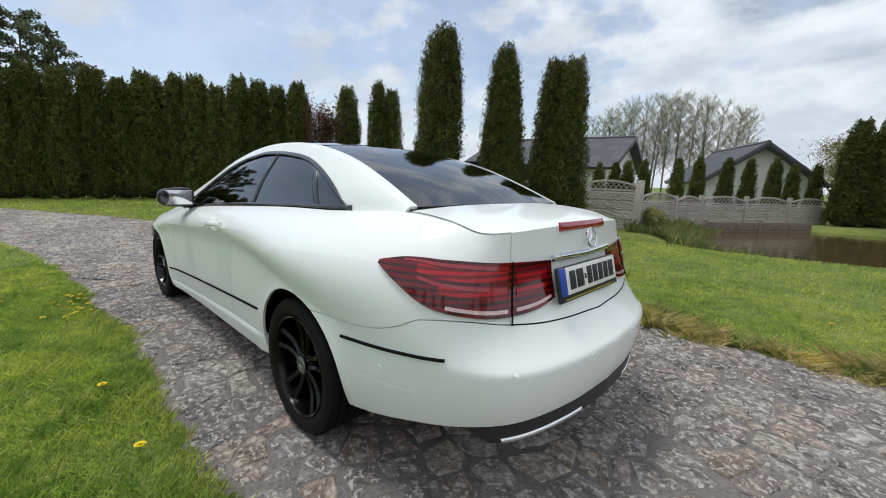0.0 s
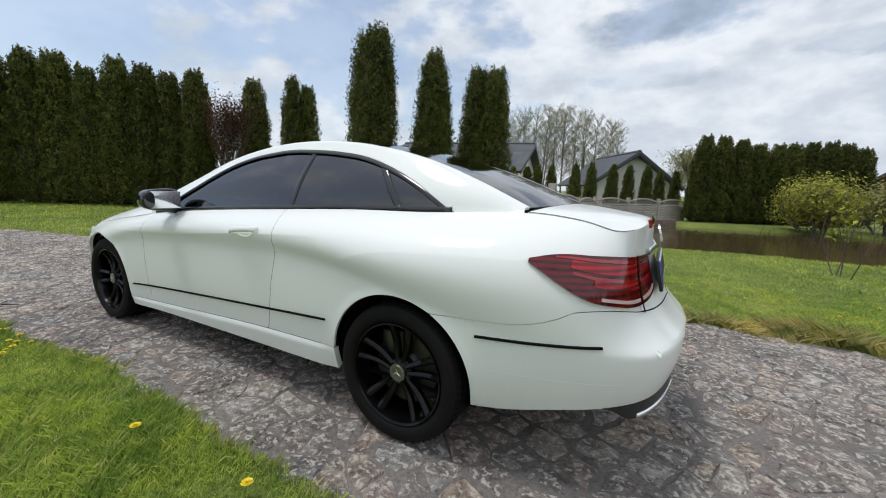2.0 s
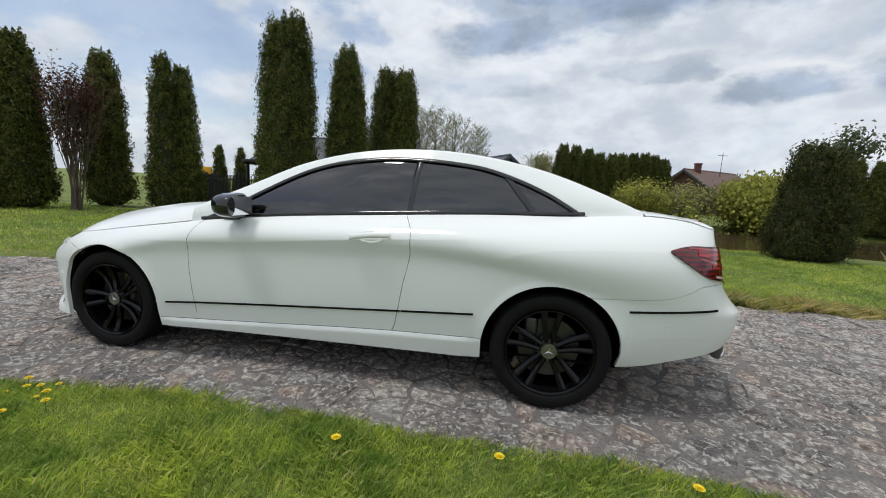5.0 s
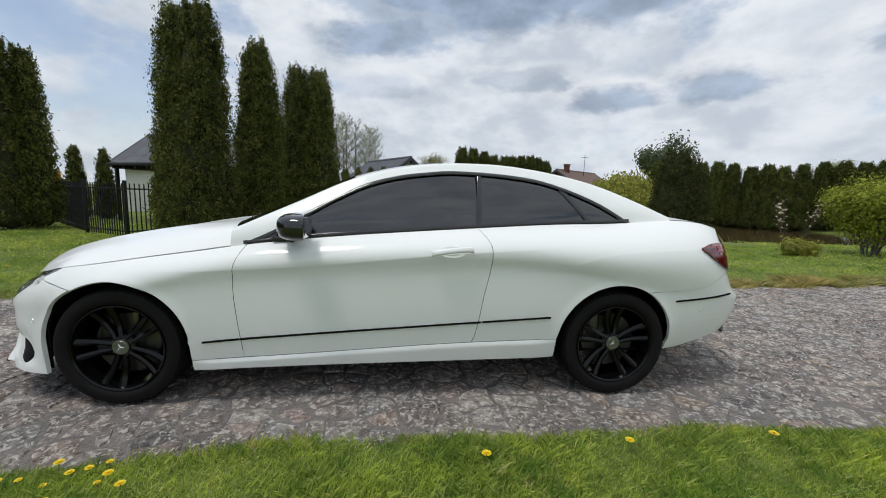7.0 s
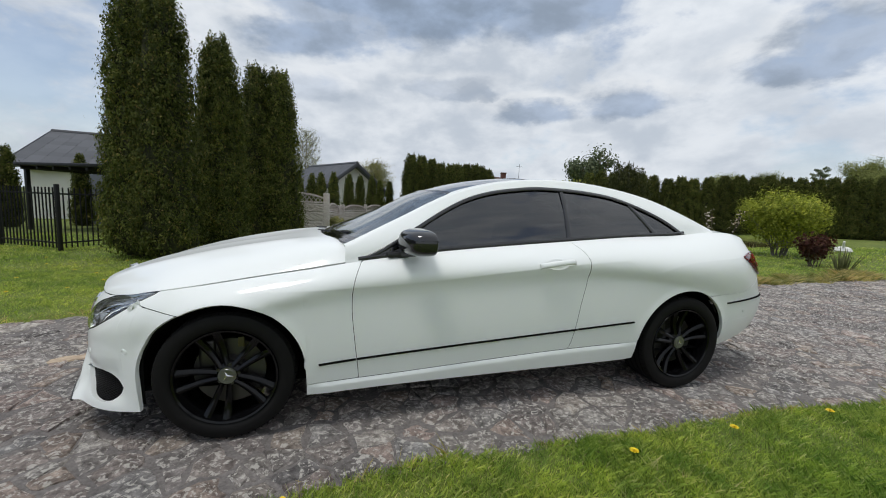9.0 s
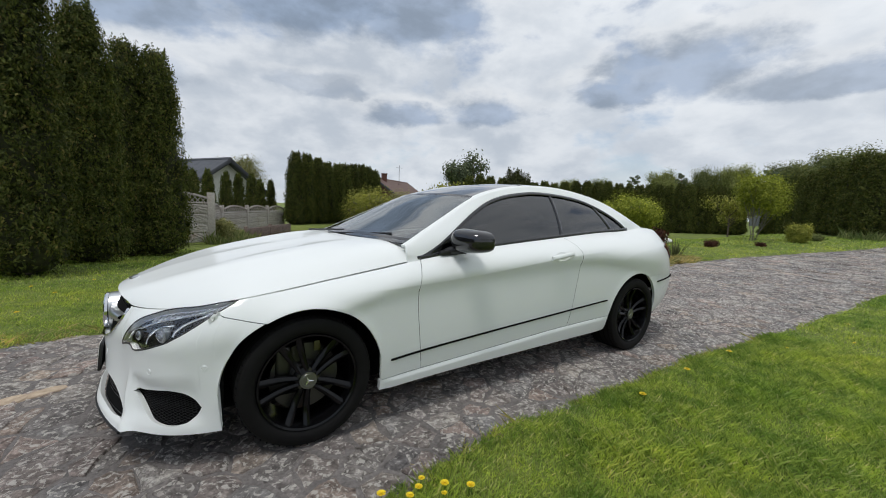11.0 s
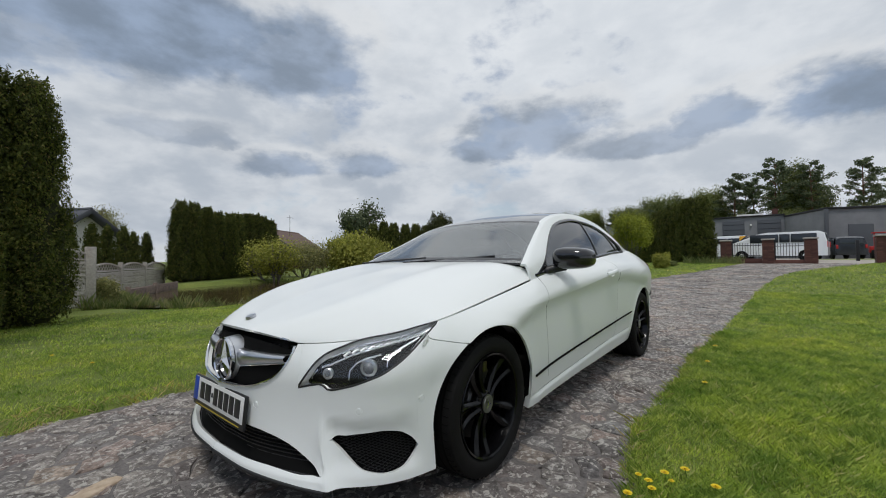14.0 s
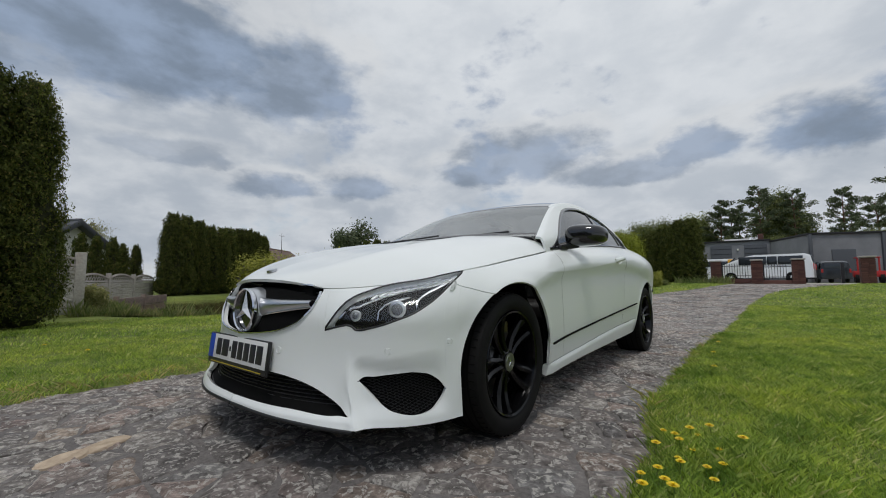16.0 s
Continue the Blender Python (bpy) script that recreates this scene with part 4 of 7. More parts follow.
def gable_house(m, length, width, wall_h, rise, label, tile_mat, cols, rows, overhang=.45, wall_mat=PLASTER):
    """A plain house: walls, gables, tiled roof; its ridge along local x, gable to -x and +x."""
    ob = tagged(new("house"), label, "house")
    ob.matrix_basis = m
    wl_ = [(-length / 2, -width / 2), (length / 2, -width / 2), (length / 2, width / 2), (-length / 2, width / 2)]
    v = [(x, y, 0) for x, y in wl_] + [(x, y, wall_h) for x, y in wl_] + [(-length / 2, 0, wall_h + rise), (length / 2, 0, wall_h + rise)]
    f = [(0, 1, 5, 4), (2, 3, 7, 6), (1, 2, 6, 9, 5), (3, 0, 4, 8, 7)]
    part("wall", mesh_of("wall", v, f, False), wall_mat, ob)
    slope_len = math.hypot(width / 2 + overhang, rise * (width / 2 + overhang) / (width / 2))
    ang = math.atan2(rise, width / 2)
    tile = box(1, 1, .035, (.5, .5, 0), .012, 1)
    for q in tile.verts:
        q.co.z += .03 * math.sin(q.co.x * math.pi) + .025 * (1 - q.co.y)
    tm = bpy.data.meshes.new("tile")
    tile.to_mesh(tm)
    tile.free()
    for sgn in (1, -1):
        roof_side = part("roof", box(length + 2 * overhang, slope_len, .10, (0, slope_len / 2, -.06), .01), tile_mat, ob)
        roof_side.matrix_basis = Matrix.Translation((0, 0, wall_h + rise + .05)) @ Matrix.Rotation(0 if sgn == 1 else math.pi, 4, "Z") @ Matrix.Rotation(-ang, 4, "X")
        for i in range(cols):
            for j in range(rows):
                t = part("roof_tile", tm, tile_mat, roof_side)
                cw, rw = (length + 2 * overhang) / cols, slope_len / rows
                t.matrix_basis = Matrix.Translation((-length / 2 - overhang + i * cw, j * rw, .01)) @ Matrix.Diagonal((cw, rw * 1.08, 1, 1))
    part("ridge", rod((-length / 2 - overhang, 0, wall_h + rise + .08), (length / 2 + overhang, 0, wall_h + rise + .08), .10, .10, 8), tile_mat, ob)
    for gx_ in (-length / 2 - overhang, length / 2 + overhang):
        for sgn in (1, -1):
            e = Vector((gx_, sgn * (width / 2 + overhang), wall_h - rise * overhang / (width / 2)))
            top_ = Vector((gx_, 0, wall_h + rise))
            part("barge_board", sweep([e, top_], [Vector((math.copysign(1, gx_), 0, 0))] * 2, .22, .05), TILE_DARK, ob)
    return ob


# white house behind the concrete fence; its gable faces the drive
house_m = Matrix.Translation((.86, -25.1, -.24)) @ Matrix.Rotation(radians(118), 4, "Z")
gable_house(house_m, 5.6, 4.3, 2.05, 1.55, "white house with dark tiled roof behind the fence", TILE_DARK, 20, 10)
gable_house(Matrix.Translation((8.9, -20.2, -.2)) @ Matrix.Rotation(radians(8), 4, "Z"), 7.5, 7.0, 2.35, 1.5, "white house with grey tiled roof behind tall thujas", TILE_DARK, 18, 9)
gable_house(Matrix.Translation((-20.5, -42, -1.1)) @ Matrix.Rotation(radians(35), 4, "Z"), 7.5, 8.0, 2.8, 2.6, "distant house with brown roof and chimneys", TILE_BROWN, 10, 6, .45, BRICK)
chim = tagged(part("chimney", merged(box(.5, .5, 1.0, (-18.6, -40.4, 4.5), .02), box(.6, .6, .1, (-18.6, -40.4, 5.0), .01)), BRICK), "brick chimney on the brown roof", "chimney")
tagged(part("roof_aerial", merged(rod((-21.2, -41.6, 3.4), (-21.2, -41.6, 6.3), .03, .02, 6), rod((-21.6, -41.6, 6.0), (-20.8, -41.6, 6.0), .02, .02, 6)), IRON), "thin aerial mast on the brown roof", "aerial")
# carport roof behind the iron fence
shed = tagged(new("carport"), "dark flat-roofed carport behind the iron fence", "carport")
shed.matrix_basis = Matrix.Translation((8.93, -10.55, 0)) @ Matrix.Rotation(radians(152), 4, "Z")
part("roof", box(3.6, 2.8, .09, (1.75, 1.3, 1.79), .02), IRON, shed)
for k in range(7):
    part("rafter", box(.07, 2.7, .09, (.15 + .55 * k, 1.3, 1.70), .005), IRON, shed)
for x, y in ((.1, .1), (3.4, .1), (.1, 2.5), (3.4, 2.5)):
    part("post", box(.09, .09, 1.9, (x, y, .80), .005), IRON, shed)
# added dark panel that stands in for the shade under the carport
part("back_wall", box(5.4, .06, 1.75, (.75, 2.62, .82), .01), DOOR_GREY, shed)
tagged(part("orange_sign", merged(box(.5, .06, .35, (11.6, -11.8, 1.35), .02), rod((11.6, -11.8, -.1), (11.6, -11.8, 1.3), .03, .03, 6)), ORANGE), "orange board behind the iron fence", "board")

# gate pillars, low wall and fence
CAP_MAT = CONCRETE


def brick_pillar(x, y, h, w=.42):
    ob = tagged(new("gate_pillar"), "dark red brick gate pillar with a concrete cap", "pillar", "brick gate pillars")
    z0 = ground_z(x, y)
    ob.matrix_basis = Matrix.Translation((x, y, z0))
    part("core", box(w - .02, w - .02, h, (0, 0, h / 2)), BRICK, ob)
    bm = box(.118, w * .25, .062, (0, 0, 0), .004, 1)
    me = bpy.data.meshes.new("brick")
    bm.to_mesh(me)
    bm.free()
    rows = int(h / .075)
    for i in range(rows):
        for s in range(4):
            for k in range(2):
                b = part("brick", me, BRICK, ob)
                o = (k - .5) * w * .5 + (.02 if i % 2 else -.02)
                b.matrix_basis = Matrix.Rotation(s * math.pi / 2, 4, "Z") @ Matrix.Translation((w / 2 - .05, o, .04 + i * .075)) @ Matrix.Diagonal((1, 1.75, 1, 1))
    part("cap", box(w + .08, w + .08, .07, (0, 0, h + .03), .02), CAP_MAT, ob)
    return ob


for y in (.23, 1.81, 3.26, 5.4):
    brick_pillar(-20.7, y, 1.12 if y > .5 else 1.05)
for ya, yb in ((.23, 1.81), (1.81, 3.26)):
    wl2 = tagged(part("garden_wall", box(.22, yb - ya - .44, .22, (-20.7, (ya + yb) / 2, ground_z(-20.7, ya) + .10), .01), BRICK), "low dark brick wall between gate pillars", "wall")
    iron_bay((-20.7, ya + .24), (-20.7, yb - .24), ground_z(-20.7, ya) + .2, .75, "black iron fence panel between brick pillars", .10)
gp = tagged(part("gate_post", box(.14, .14, 1.15, (-27.5, 5.5, .62 + .55), .01), IRON), "black steel gate post", "post")

# grey workshop hall behind the yard
hall = tagged(new("workshop_hall"), "grey flat-roofed workshop hall with dark gates", "hall")
hz = slope(-52)
part("wall", box(10, 18.2, 4.6, (-57, -5.9, hz + 2.3), .03), GREY_PLASTER, hall)
part("parapet", box(10.3, 18.2, .16, (-57, -5.9, hz + 4.66), .02), IRON, hall)
for y, w, h in ((-1.2, 2.0, 4.2), (1.9, 2.0, 4.2), (.35, .8, 2.4), (-5, 2.2, 4.2)):
    g_ = part("gate", box(.08, w, h, (-51.97, y, hz + h / 2), .01), DOOR_GREY, hall)
    for k in range(7):
        part("gate_slat", box(.03, w - .1, .03, (-51.92, y, hz + .4 + k * h / 7.4), .004), IRON, g_)
part("wall_lamp", box(.12, .16, .2, (-51.9, .35, hz + 3.7), .02), PLASTER, hall)
part("roof_light", box(3, 2.4, .35, (-56, .2, hz + 4.95), .05), PLASTER, hall)
part("chimney", box(.5, .5, .8, (-53, 2.4, hz + 5.0), .02), BRICK, hall)
# nearer wing, turned a little
wing = Matrix.Translation((-45.5, 5.75, hz)) @ Matrix.Rotation(radians(21.4), 4, "Z")
for nm, bm_, mt_ in (("wall", box(10, 26, 4.4, (-5, 13, 2.2), .03), GREY_PLASTER), ("parapet", box(10.3, 26.2, .18, (-5, 13, 4.46), .02), IRON), ("corner_pipe", box(.25, .25, 4.4, (.05, .02, 2.2), .02), DOOR_GREY),
                     ("gate", box(.08, 1.7, 3.0, (.03, 2.4, 1.5), .01), DOOR_GREY), ("window", box(1.2, .08, .8, (-3.2, -.02, 2.2), .01), PANE), ("window", box(.06, 1.8, 1.0, (.02, 7.5, 2.3), .01), PANE),
                     ("corner_pipe", box(.25, .25, 4.4, (.05, 5.2, 2.2), .02), DOOR_GREY)):
    part(nm, bm_, mt_, hall).matrix_basis = wing


def vehicle(name, label, m, ln, w, h, bonnet, mat, category, glass_h=.42, rake=.8):
    """A parked van or estate far off: body, window band, wheels, lamps."""
    ob = tagged(new(name), label, category)
    ob.matrix_basis = m
    prof = [(-ln / 2, .32), (-ln / 2, h * .62), (-ln / 2 + .10, h * .93), (-ln / 2 + .35, h), (ln / 2 - bonnet - .9 * rake, h), (ln / 2 - bonnet - .55 * rake, h * .95), (ln / 2 - bonnet + .35 * rake, h * .62),
            (ln / 2 - .25, h * .50), (ln / 2 - .05, h * .36), (ln / 2, .30)]
    v, f = [], []
    secs = [(-1, .86), (-.93, .97), (-.6, 1.0), (.6, 1.0), (.93, .97), (1, .86)]
    n = len(prof)
    for s, k in secs:
        for x, z in prof:
            tum = 1 - .14 * sm(h * .55, h, z)
            v.append((x * (1 if abs(s) < .95 else .985), s * w / 2 * tum, .3 + (z - .3) * (k if z > h * .8 else 1)))
    for i in range(len(secs) - 1):
        for j in range(n):
            q = (j + 1) % n
            f.append((i * n + j, i * n + q, (i + 1) * n + q, (i + 1) * n + j))
    f += [tuple(range(n)), tuple(range((len(secs) - 1) * n, len(secs) * n))[::-1]]
    bm = bmesh.new()
    bm.from_mesh(mesh_of("tmp", v, f))
    bmesh.ops.recalc_face_normals(bm, faces=bm.faces)
    part("body", smooth_shade(bm, 30), mat, ob)
    for s in (1, -1):
        for xa, xb in ((-ln / 2 + .40, -ln / 2 + 1.45), (-ln / 2 + 1.49, ln / 2 - bonnet - 1.25 - .4 * rake), (ln / 2 - bonnet - 1.21 - .4 * rake, ln / 2 - bonnet - .35 * rake)):
            pn = box(xb - xa, .03, glass_h, ((xa + xb) / 2, s * w * .468, h * .78), .02, 2, Matrix.Rotation(radians(6 * s), 4, "X"))
            part("window", pn, PANE, ob)
        for x in (-ln / 2 + .85, ln / 2 - .85):
            wh = merged(lathe([(.19, .09), (.30, .09), (.32, .06), (.32, -.1)], 24), lathe([(0, .07), (.19, .085)], 20))
            bmesh.ops.translate(wh, vec=(x, s * (w / 2 - .08), .32), verts=wh.verts)
            if s < 0:
                bmesh.ops.rotate(wh, cent=(x, s * (w / 2 - .08), .32), matrix=Matrix.Rotation(math.pi, 3, "Z"), verts=wh.verts)
            part("wheel", wh, RUBBER, ob)
        part("tail_lamp", box(.06, .12, .3, (-ln / 2, s * (w / 2 - .12), h * .55), .01), RED_PAINT, ob)
        part("headlamp", box(.25, .25, .14, (ln / 2 - .15, s * (w / 2 - .2), h * .42), .03), CHROME, ob)
    part("rear_window", box(.04, w * .72, .40, (-ln / 2 + .045, 0, h * .78), .02, 2, Matrix.Rotation(radians(9), 4, "Y")), PANE, ob)
    part("windscreen", box(.05, w * .78, .62, (ln / 2 - bonnet - .05, 0, h * .79), .02, 2, Matrix.Rotation(radians(-48), 4, "Y")), PANE, ob)
    return ob


zy = slope(-27) + .012
vehicle("van", "white passenger van parked behind the gate", Matrix.Translation((-27.0, 2.1, zy)) @ Matrix.Rotation(radians(-98), 4, "Z"), 4.5, 1.85, 1.66, .80, VAN_WHITE, "van", .46, 1.3)
vehicle("dark_car", "black estate car parked in the yard", Matrix.Translation((-41.5, 6.15, slope(-41) + .012)) @ Matrix.Rotation(radians(-168), 4, "Z"), 4.4, 1.85, 1.72, .9, VAN_BLACK, "car")
vehicle("tow_truck", "white and orange truck standing behind the hedge", Matrix.Translation((-37, -1.2, slope(-37) + .012)) @ Matrix.Rotation(radians(-95), 4, "Z"), 4.0, 1.9, 1.95, .3, VAN_WHITE, "truck")
tagged(part("truck_box", box(1.4, .6, 1.3, (-36.6, .35, slope(-37) + 1.25), .04), ORANGE), "orange load box behind the truck cab", "box")
lift_ = tagged(new("red_loader"), "red loader machine in the yard", "machine")
part("frame", box(1.5, 1.8, .5, (-43.5, 8.9, slope(-43) + .75), .05), RED_PAINT, lift_)
part("cab_post", box(.1, .1, 1.1, (-43, 8.3, slope(-43) + 1.5), .01), RED_PAINT, lift_)
part("cab_post", box(.1, .1, 1.1, (-43, 9.5, slope(-43) + 1.5), .01), RED_PAINT, lift_)
part("cab_roof", box(.9, 1.4, .08, (-43.3, 8.9, slope(-43) + 2.08), .02), RED_PAINT, lift_)
for y in (8.2, 9.6):
    part("wheel", rod((-43.0, y - .12, slope(-43) + .4), (-43.0, y + .12, slope(-43) + .4), .4, .4, 18), RUBBER, lift_)

# ---- the car: body lines ----
# mid: widest line of the body; top: upper edge of its flanks; bot: lower edge. From nose round the flank to the tail.
MID = knots(range(20), [(2.215, 0, .50), (2.19, .22, .50), (2.115, .42, .50), (2.045, .60, .50), (1.95, .735, .50),
                        (1.80, .815, .50), (1.55, .870, .54), (1.30, .888, .60), (1.0, .876, .68), (.72, .858, .72),
                        (.2, .856, .755), (-.53, .862, .785), (-1.0, .870, .76), (-1.38, .878, .70), (-1.80, .842, .62),
                        (-2.05, .795, .60), (-2.25, .715, .58), (-2.385, .58, .57), (-2.46, .32, .57), (-2.485, 0, .57)])
TOP = knots(range(20), [(2.15, 0, .695), (2.135, .2, .685), (2.07, .38, .658), (1.95, .55, .668), (1.80, .69, .700),
                        (1.66, .775, .735), (1.48, .782, .762), (1.25, .785, .800), (1.0, .778, .838), (.72, .77, .88),
                        (.2, .745, .935), (-.53, .72, .99), (-1.0, .69, 1.02), (-1.4, .665, 1.035), (-1.83, .60, 1.06),
                        (-2.05, .59, 1.045), (-2.19, .56, 1.012), (-2.245, .45, 1.015), (-2.275, .25, 1.025), (-2.295, 0, 1.03)])
BOT = knots(range(20), [(2.225, 0, .188), (2.205, .28, .184), (2.125, .545, .174), (2.045, .665, .172), (1.93, .768, .172),
                        (1.78, .825, .172), (1.55, .85, .17), (1.3, .86, .18), (1.0, .845, .19), (.72, .825, .195),
                        (.2, .815, .205), (-.53, .815, .22), (-1.0, .815, .23), (-1.38, .825, .25), (-1.78, .785, .265),
                        (-2.05, .742, .320), (-2.235, .665, .352), (-2.365, .53, .372), (-2.435, .29, .383), (-2.458, 0, .388)])
RISE = knots([0, 3, 5, 7, 8, 9, 12, 13.2, 14, 16, 17.5, 19], [2.0, 2.0, 2.4, 2.4, 2.2, 2.1, 2.5, 3.0, 3.3, 2.6, 2.2, 2.2])
TAIL = knots([0, 15.2, 16.6, 17.4, 19], [0, 0, .8, 1, 1])
HUB_X, HUB_Z, ARCH = 1.38, .318, .366
CREASE = knots([-1.5, -1.0, -.55, .75, 1.2], [.912, .893, .864, .748, .735])


SHOULDER = knots([-1.95, -1.72, -1.5, -1.36, -1.22, -1.12, -1.04, -.95], [.896, .890, .880, .870, .846, .812, .765, .68])


def relief(x, z):
    """Fine modelling of the flank: waist crease, shoulder over the rear wheel, wheel arch lips."""
    d = 0.0
    zc = CREASE(x)
    w = sm(1.35, .80, x) * sm(-1.12, -.80, x)
    if z < zc:
        c = zc - z
        d -= .0055 * w * (1 - math.exp(-c / .030)) * math.exp(-(c / .22) ** 2)
    if -2.15 < x < -.90:
        c = SHOULDER(x) - z
        w = sm(-.92, -1.16, x) * sm(-2.15, -1.95, x)
        d += .0042 * w * (math.exp(-c / .12) if c > 0 else math.exp(c / .05))
    for hx in (HUB_X, -HUB_X):
        r = math.hypot(x - hx, z - HUB_Z)
        d += .006 * math.exp(-((r - ARCH) / .030) ** 2) * sm(.15, .30, z)
    return d


def nose(u, z):
    """Modelling of the front bumper: lip, fold between the intakes, ledge over the side intakes."""
    d = .020 * sm(.235, .190, z) * sm(2.80, 2.45, u)
    d += .020 * math.exp(-abs(u - 2.62) / .17) * sm(.43, .29, z)
    d -= .013 * sm(0, .022, .392 - z) * sm(2.62, 2.9, u) * sm(5.05, 4.6, u) * sm(.19, .26, z)
    return d


def zrows(a, b, rows, fold=None):
    """Heights of a panel's rows from a to b; three of them close round a fold."""
    if fold is None:
        return [a + (b - a) * k / rows for k in range(rows + 1)]
    c = min(max(fold, a + .03), b - .03)
    lo = int(rows * .58)
    hi = rows - lo
    e = .0035
    return [a + (c - e - a) * k / (lo - 1) for k in range(lo)] + [c] + [c + e + (b - c - e) * k / (hi - 1) for k in range(hi)]


def flank0(u, z):
    m, t, b = MID(u), TOP(u), BOT(u)
    if z >= m[2]:
        k = min((z - m[2]) / (t[2] - m[2]), 1.0)
        w = TAIL(u)
        f = (1 - w) * k ** RISE(u) + w * (1 - (1 - k) ** 2.4)
        x, y = m[0] + (t[0] - m[0]) * f, m[1] + (t[1] - m[1]) * f
    else:
        k = min((m[2] - z) / (m[2] - b[2]), 1.0)
        f = k ** (2.2 + 1.3 * sm(5.5, 7.5, u) * sm(15.0, 13.5, u))
        x, y = m[0] + (b[0] - m[0]) * f, m[1] + (b[1] - m[1]) * f
    e = .02
    p, q = MID(u - e), MID(u + e)
    tx, ty = q[0] - p[0], q[1] - p[1]
    n = math.hypot(tx, ty)
    d = relief(x, z) if 4.5 < u < 16.5 else 0.0
    if u < 5.2:
        d += nose(u, z)
    return Vector((x + ty / n * d, y - tx / n * d, z))


def flank_normal(u, z):
    e = .03
    du = flank0(min(u + e, 19), z) - flank0(max(u - e, 0), z)
    dz = flank0(u, z + .006) - flank0(u, z - .006)
    n = du.cross(dz)
    n = n.normalized() if n.length > 1e-9 else Vector((0, 1, 0))
    return -n if n.dot(Vector((math.copysign(.3, 9.5 - u), 1, 0))) < 0 else n


def flank(u, z, off=0.0):
    p = flank0(u, z)
    return p + flank_normal(u, z) * off if off else p


def u_of(x):
    """The place along the flank with that x."""
    lo, hi = 3.0, 17.5
    for _ in range(26):
        c = (lo + hi) / 2
        lo, hi = (c, hi) if MID(c)[0] > x else (lo, c)
    return (lo + hi) / 2


def arch_z(x, hx, r=ARCH):
    d = r * r - (x - hx) ** 2
    return HUB_Z + math.sqrt(d) if d > 0 else None


def flip(verts):
    return [(v[0], -v[1], v[2]) for v in verts]


def skin(name, verts, faces, mat, parent, thick=0.012, side=1, label="", both=False):
    """A panel of sheet with real thickness. side -1: on the car's right; both: closed across the middle."""
    bm = bmesh.new()
    sets = [1, -1] if both else [side]
    for s in sets:
        vs = [bm.verts.new(v) for v in (verts if s == 1 else flip(verts))]
        for f in faces:
            bm.faces.new([vs[i] for i in (f if s == 1 else f[::-1])])
    bmesh.ops.remove_doubles(bm, verts=bm.verts, dist=0.0006)
    bmesh.ops.dissolve_degenerate(bm, edges=bm.edges, dist=0.0004)
    bm.normal_update()
    lean = 0.0
    for q in bm.faces:
        c = q.calc_center_median()
        lean += q.calc_area() * q.normal.dot(c - Vector((min(max(c.x, -1.5), 1.5) * .8, 0, .55)))
    if lean < 0:
        bmesh.ops.reverse_faces(bm, faces=bm.faces)
    smooth_shade(bm, 50)
    ob = part(name, bm, mat, parent, label)
    s = ob.modifiers.new("sheet", "SOLIDIFY")
    s.thickness, s.offset = thick, -1.0
    e = ob.modifiers.new("crisp", "EDGE_SPLIT")
    e.split_angle = radians(48)
    return ob


def flank_panel(us, zlo, zhi, rows, left=None, right=None, off=0.0, slit=None, fold=None):
    """Grid over the flank; left/right: edges as x of z; slit: two heights of u between which the sheet is open."""
    us = list(us)
    verts = []
    r1 = [k / rows for k in range(rows + 1)]
    for j, u in enumerate(us):
        s = j / (len(us) - 1)
        first_z = zrows(zlo(u), zhi(u), rows, fold and fold(u))
        for q, r in enumerate(r1):
            uu = u
            if left or right:
                z = first_z[q]
                dl = (u_of(left(z)) - us[0]) if left else 0
                dr = (u_of(right(z)) - us[-1]) if right else 0
                uu = u + dl * (1 - s) ** 2 + dr * s ** 2
            a, b = zlo(uu), zhi(uu)
            if slit:
                lo, hi = slit[0](uu), slit[1](uu)
                c = min(b, LAMP_TIP) if uu < 2.12 else b
                k = (r - .5) * 2
                z = a + (lo - a) * r * 2 if r <= .5 else hi + (c - hi) * k / .58 if k < .58 else c + (b - c) * (k - .58) / .42
                if r == .5:
                    verts.append(flank(uu, lo, off))
                    z = hi
            else:
                z = zrows(a, b, rows, fold and fold(uu))[q]
            verts.append(flank(uu, z, off))
    m = rows + 1 + (1 if slit else 0)
    faces = grid_faces(len(us), m, (rows // 2,) if slit else ())
    return verts, faces


def xs_to_us(*spans):
    out = []
    for a, b, n in spans:
        out += [u_of(a + (b - a) * k / n) for k in range(n + 1)]
    return out


def arch_us(hx, n=22):
    """Places across a wheel arch, denser at its ends."""
    return [u_of(hx + (ARCH - .0005) * math.cos(math.pi * k / n)) for k in range(n + 1)]


def mirrored(bm):
    out = bm.copy()
    bmesh.ops.scale(out, vec=(1, -1, 1), verts=out.verts)
    bmesh.ops.reverse_faces(out, faces=out.faces)
    return out


# greenhouse lines over x: belt = TOP; rail = outer roof edge
RAIL = knots([-1.83, -1.6, -1.34, -.95, -.6, -.35, -.05, .19, .5, .82],
             [(.58, 1.075), (.555, 1.17), (.53, 1.262), (.51, 1.342), (.505, 1.37), (.51, 1.362), (.53, 1.318),
              (.565, 1.25), (.645, 1.105), (.745, .95)])
SIDE_TOP = knots([-1.515, -1.31, -1.13, -.95, -.76, -.58, -.40, -.22, -.05, .12, .28, .43, .63, .74],
                 [1.031, 1.146, 1.219, 1.27, 1.295, 1.306, 1.308, 1.291, 1.263, 1.212, 1.134, 1.046, .928, .876])


def belt(x):
    t = TOP(u_of(x))
    return float(t[1]), float(t[2])


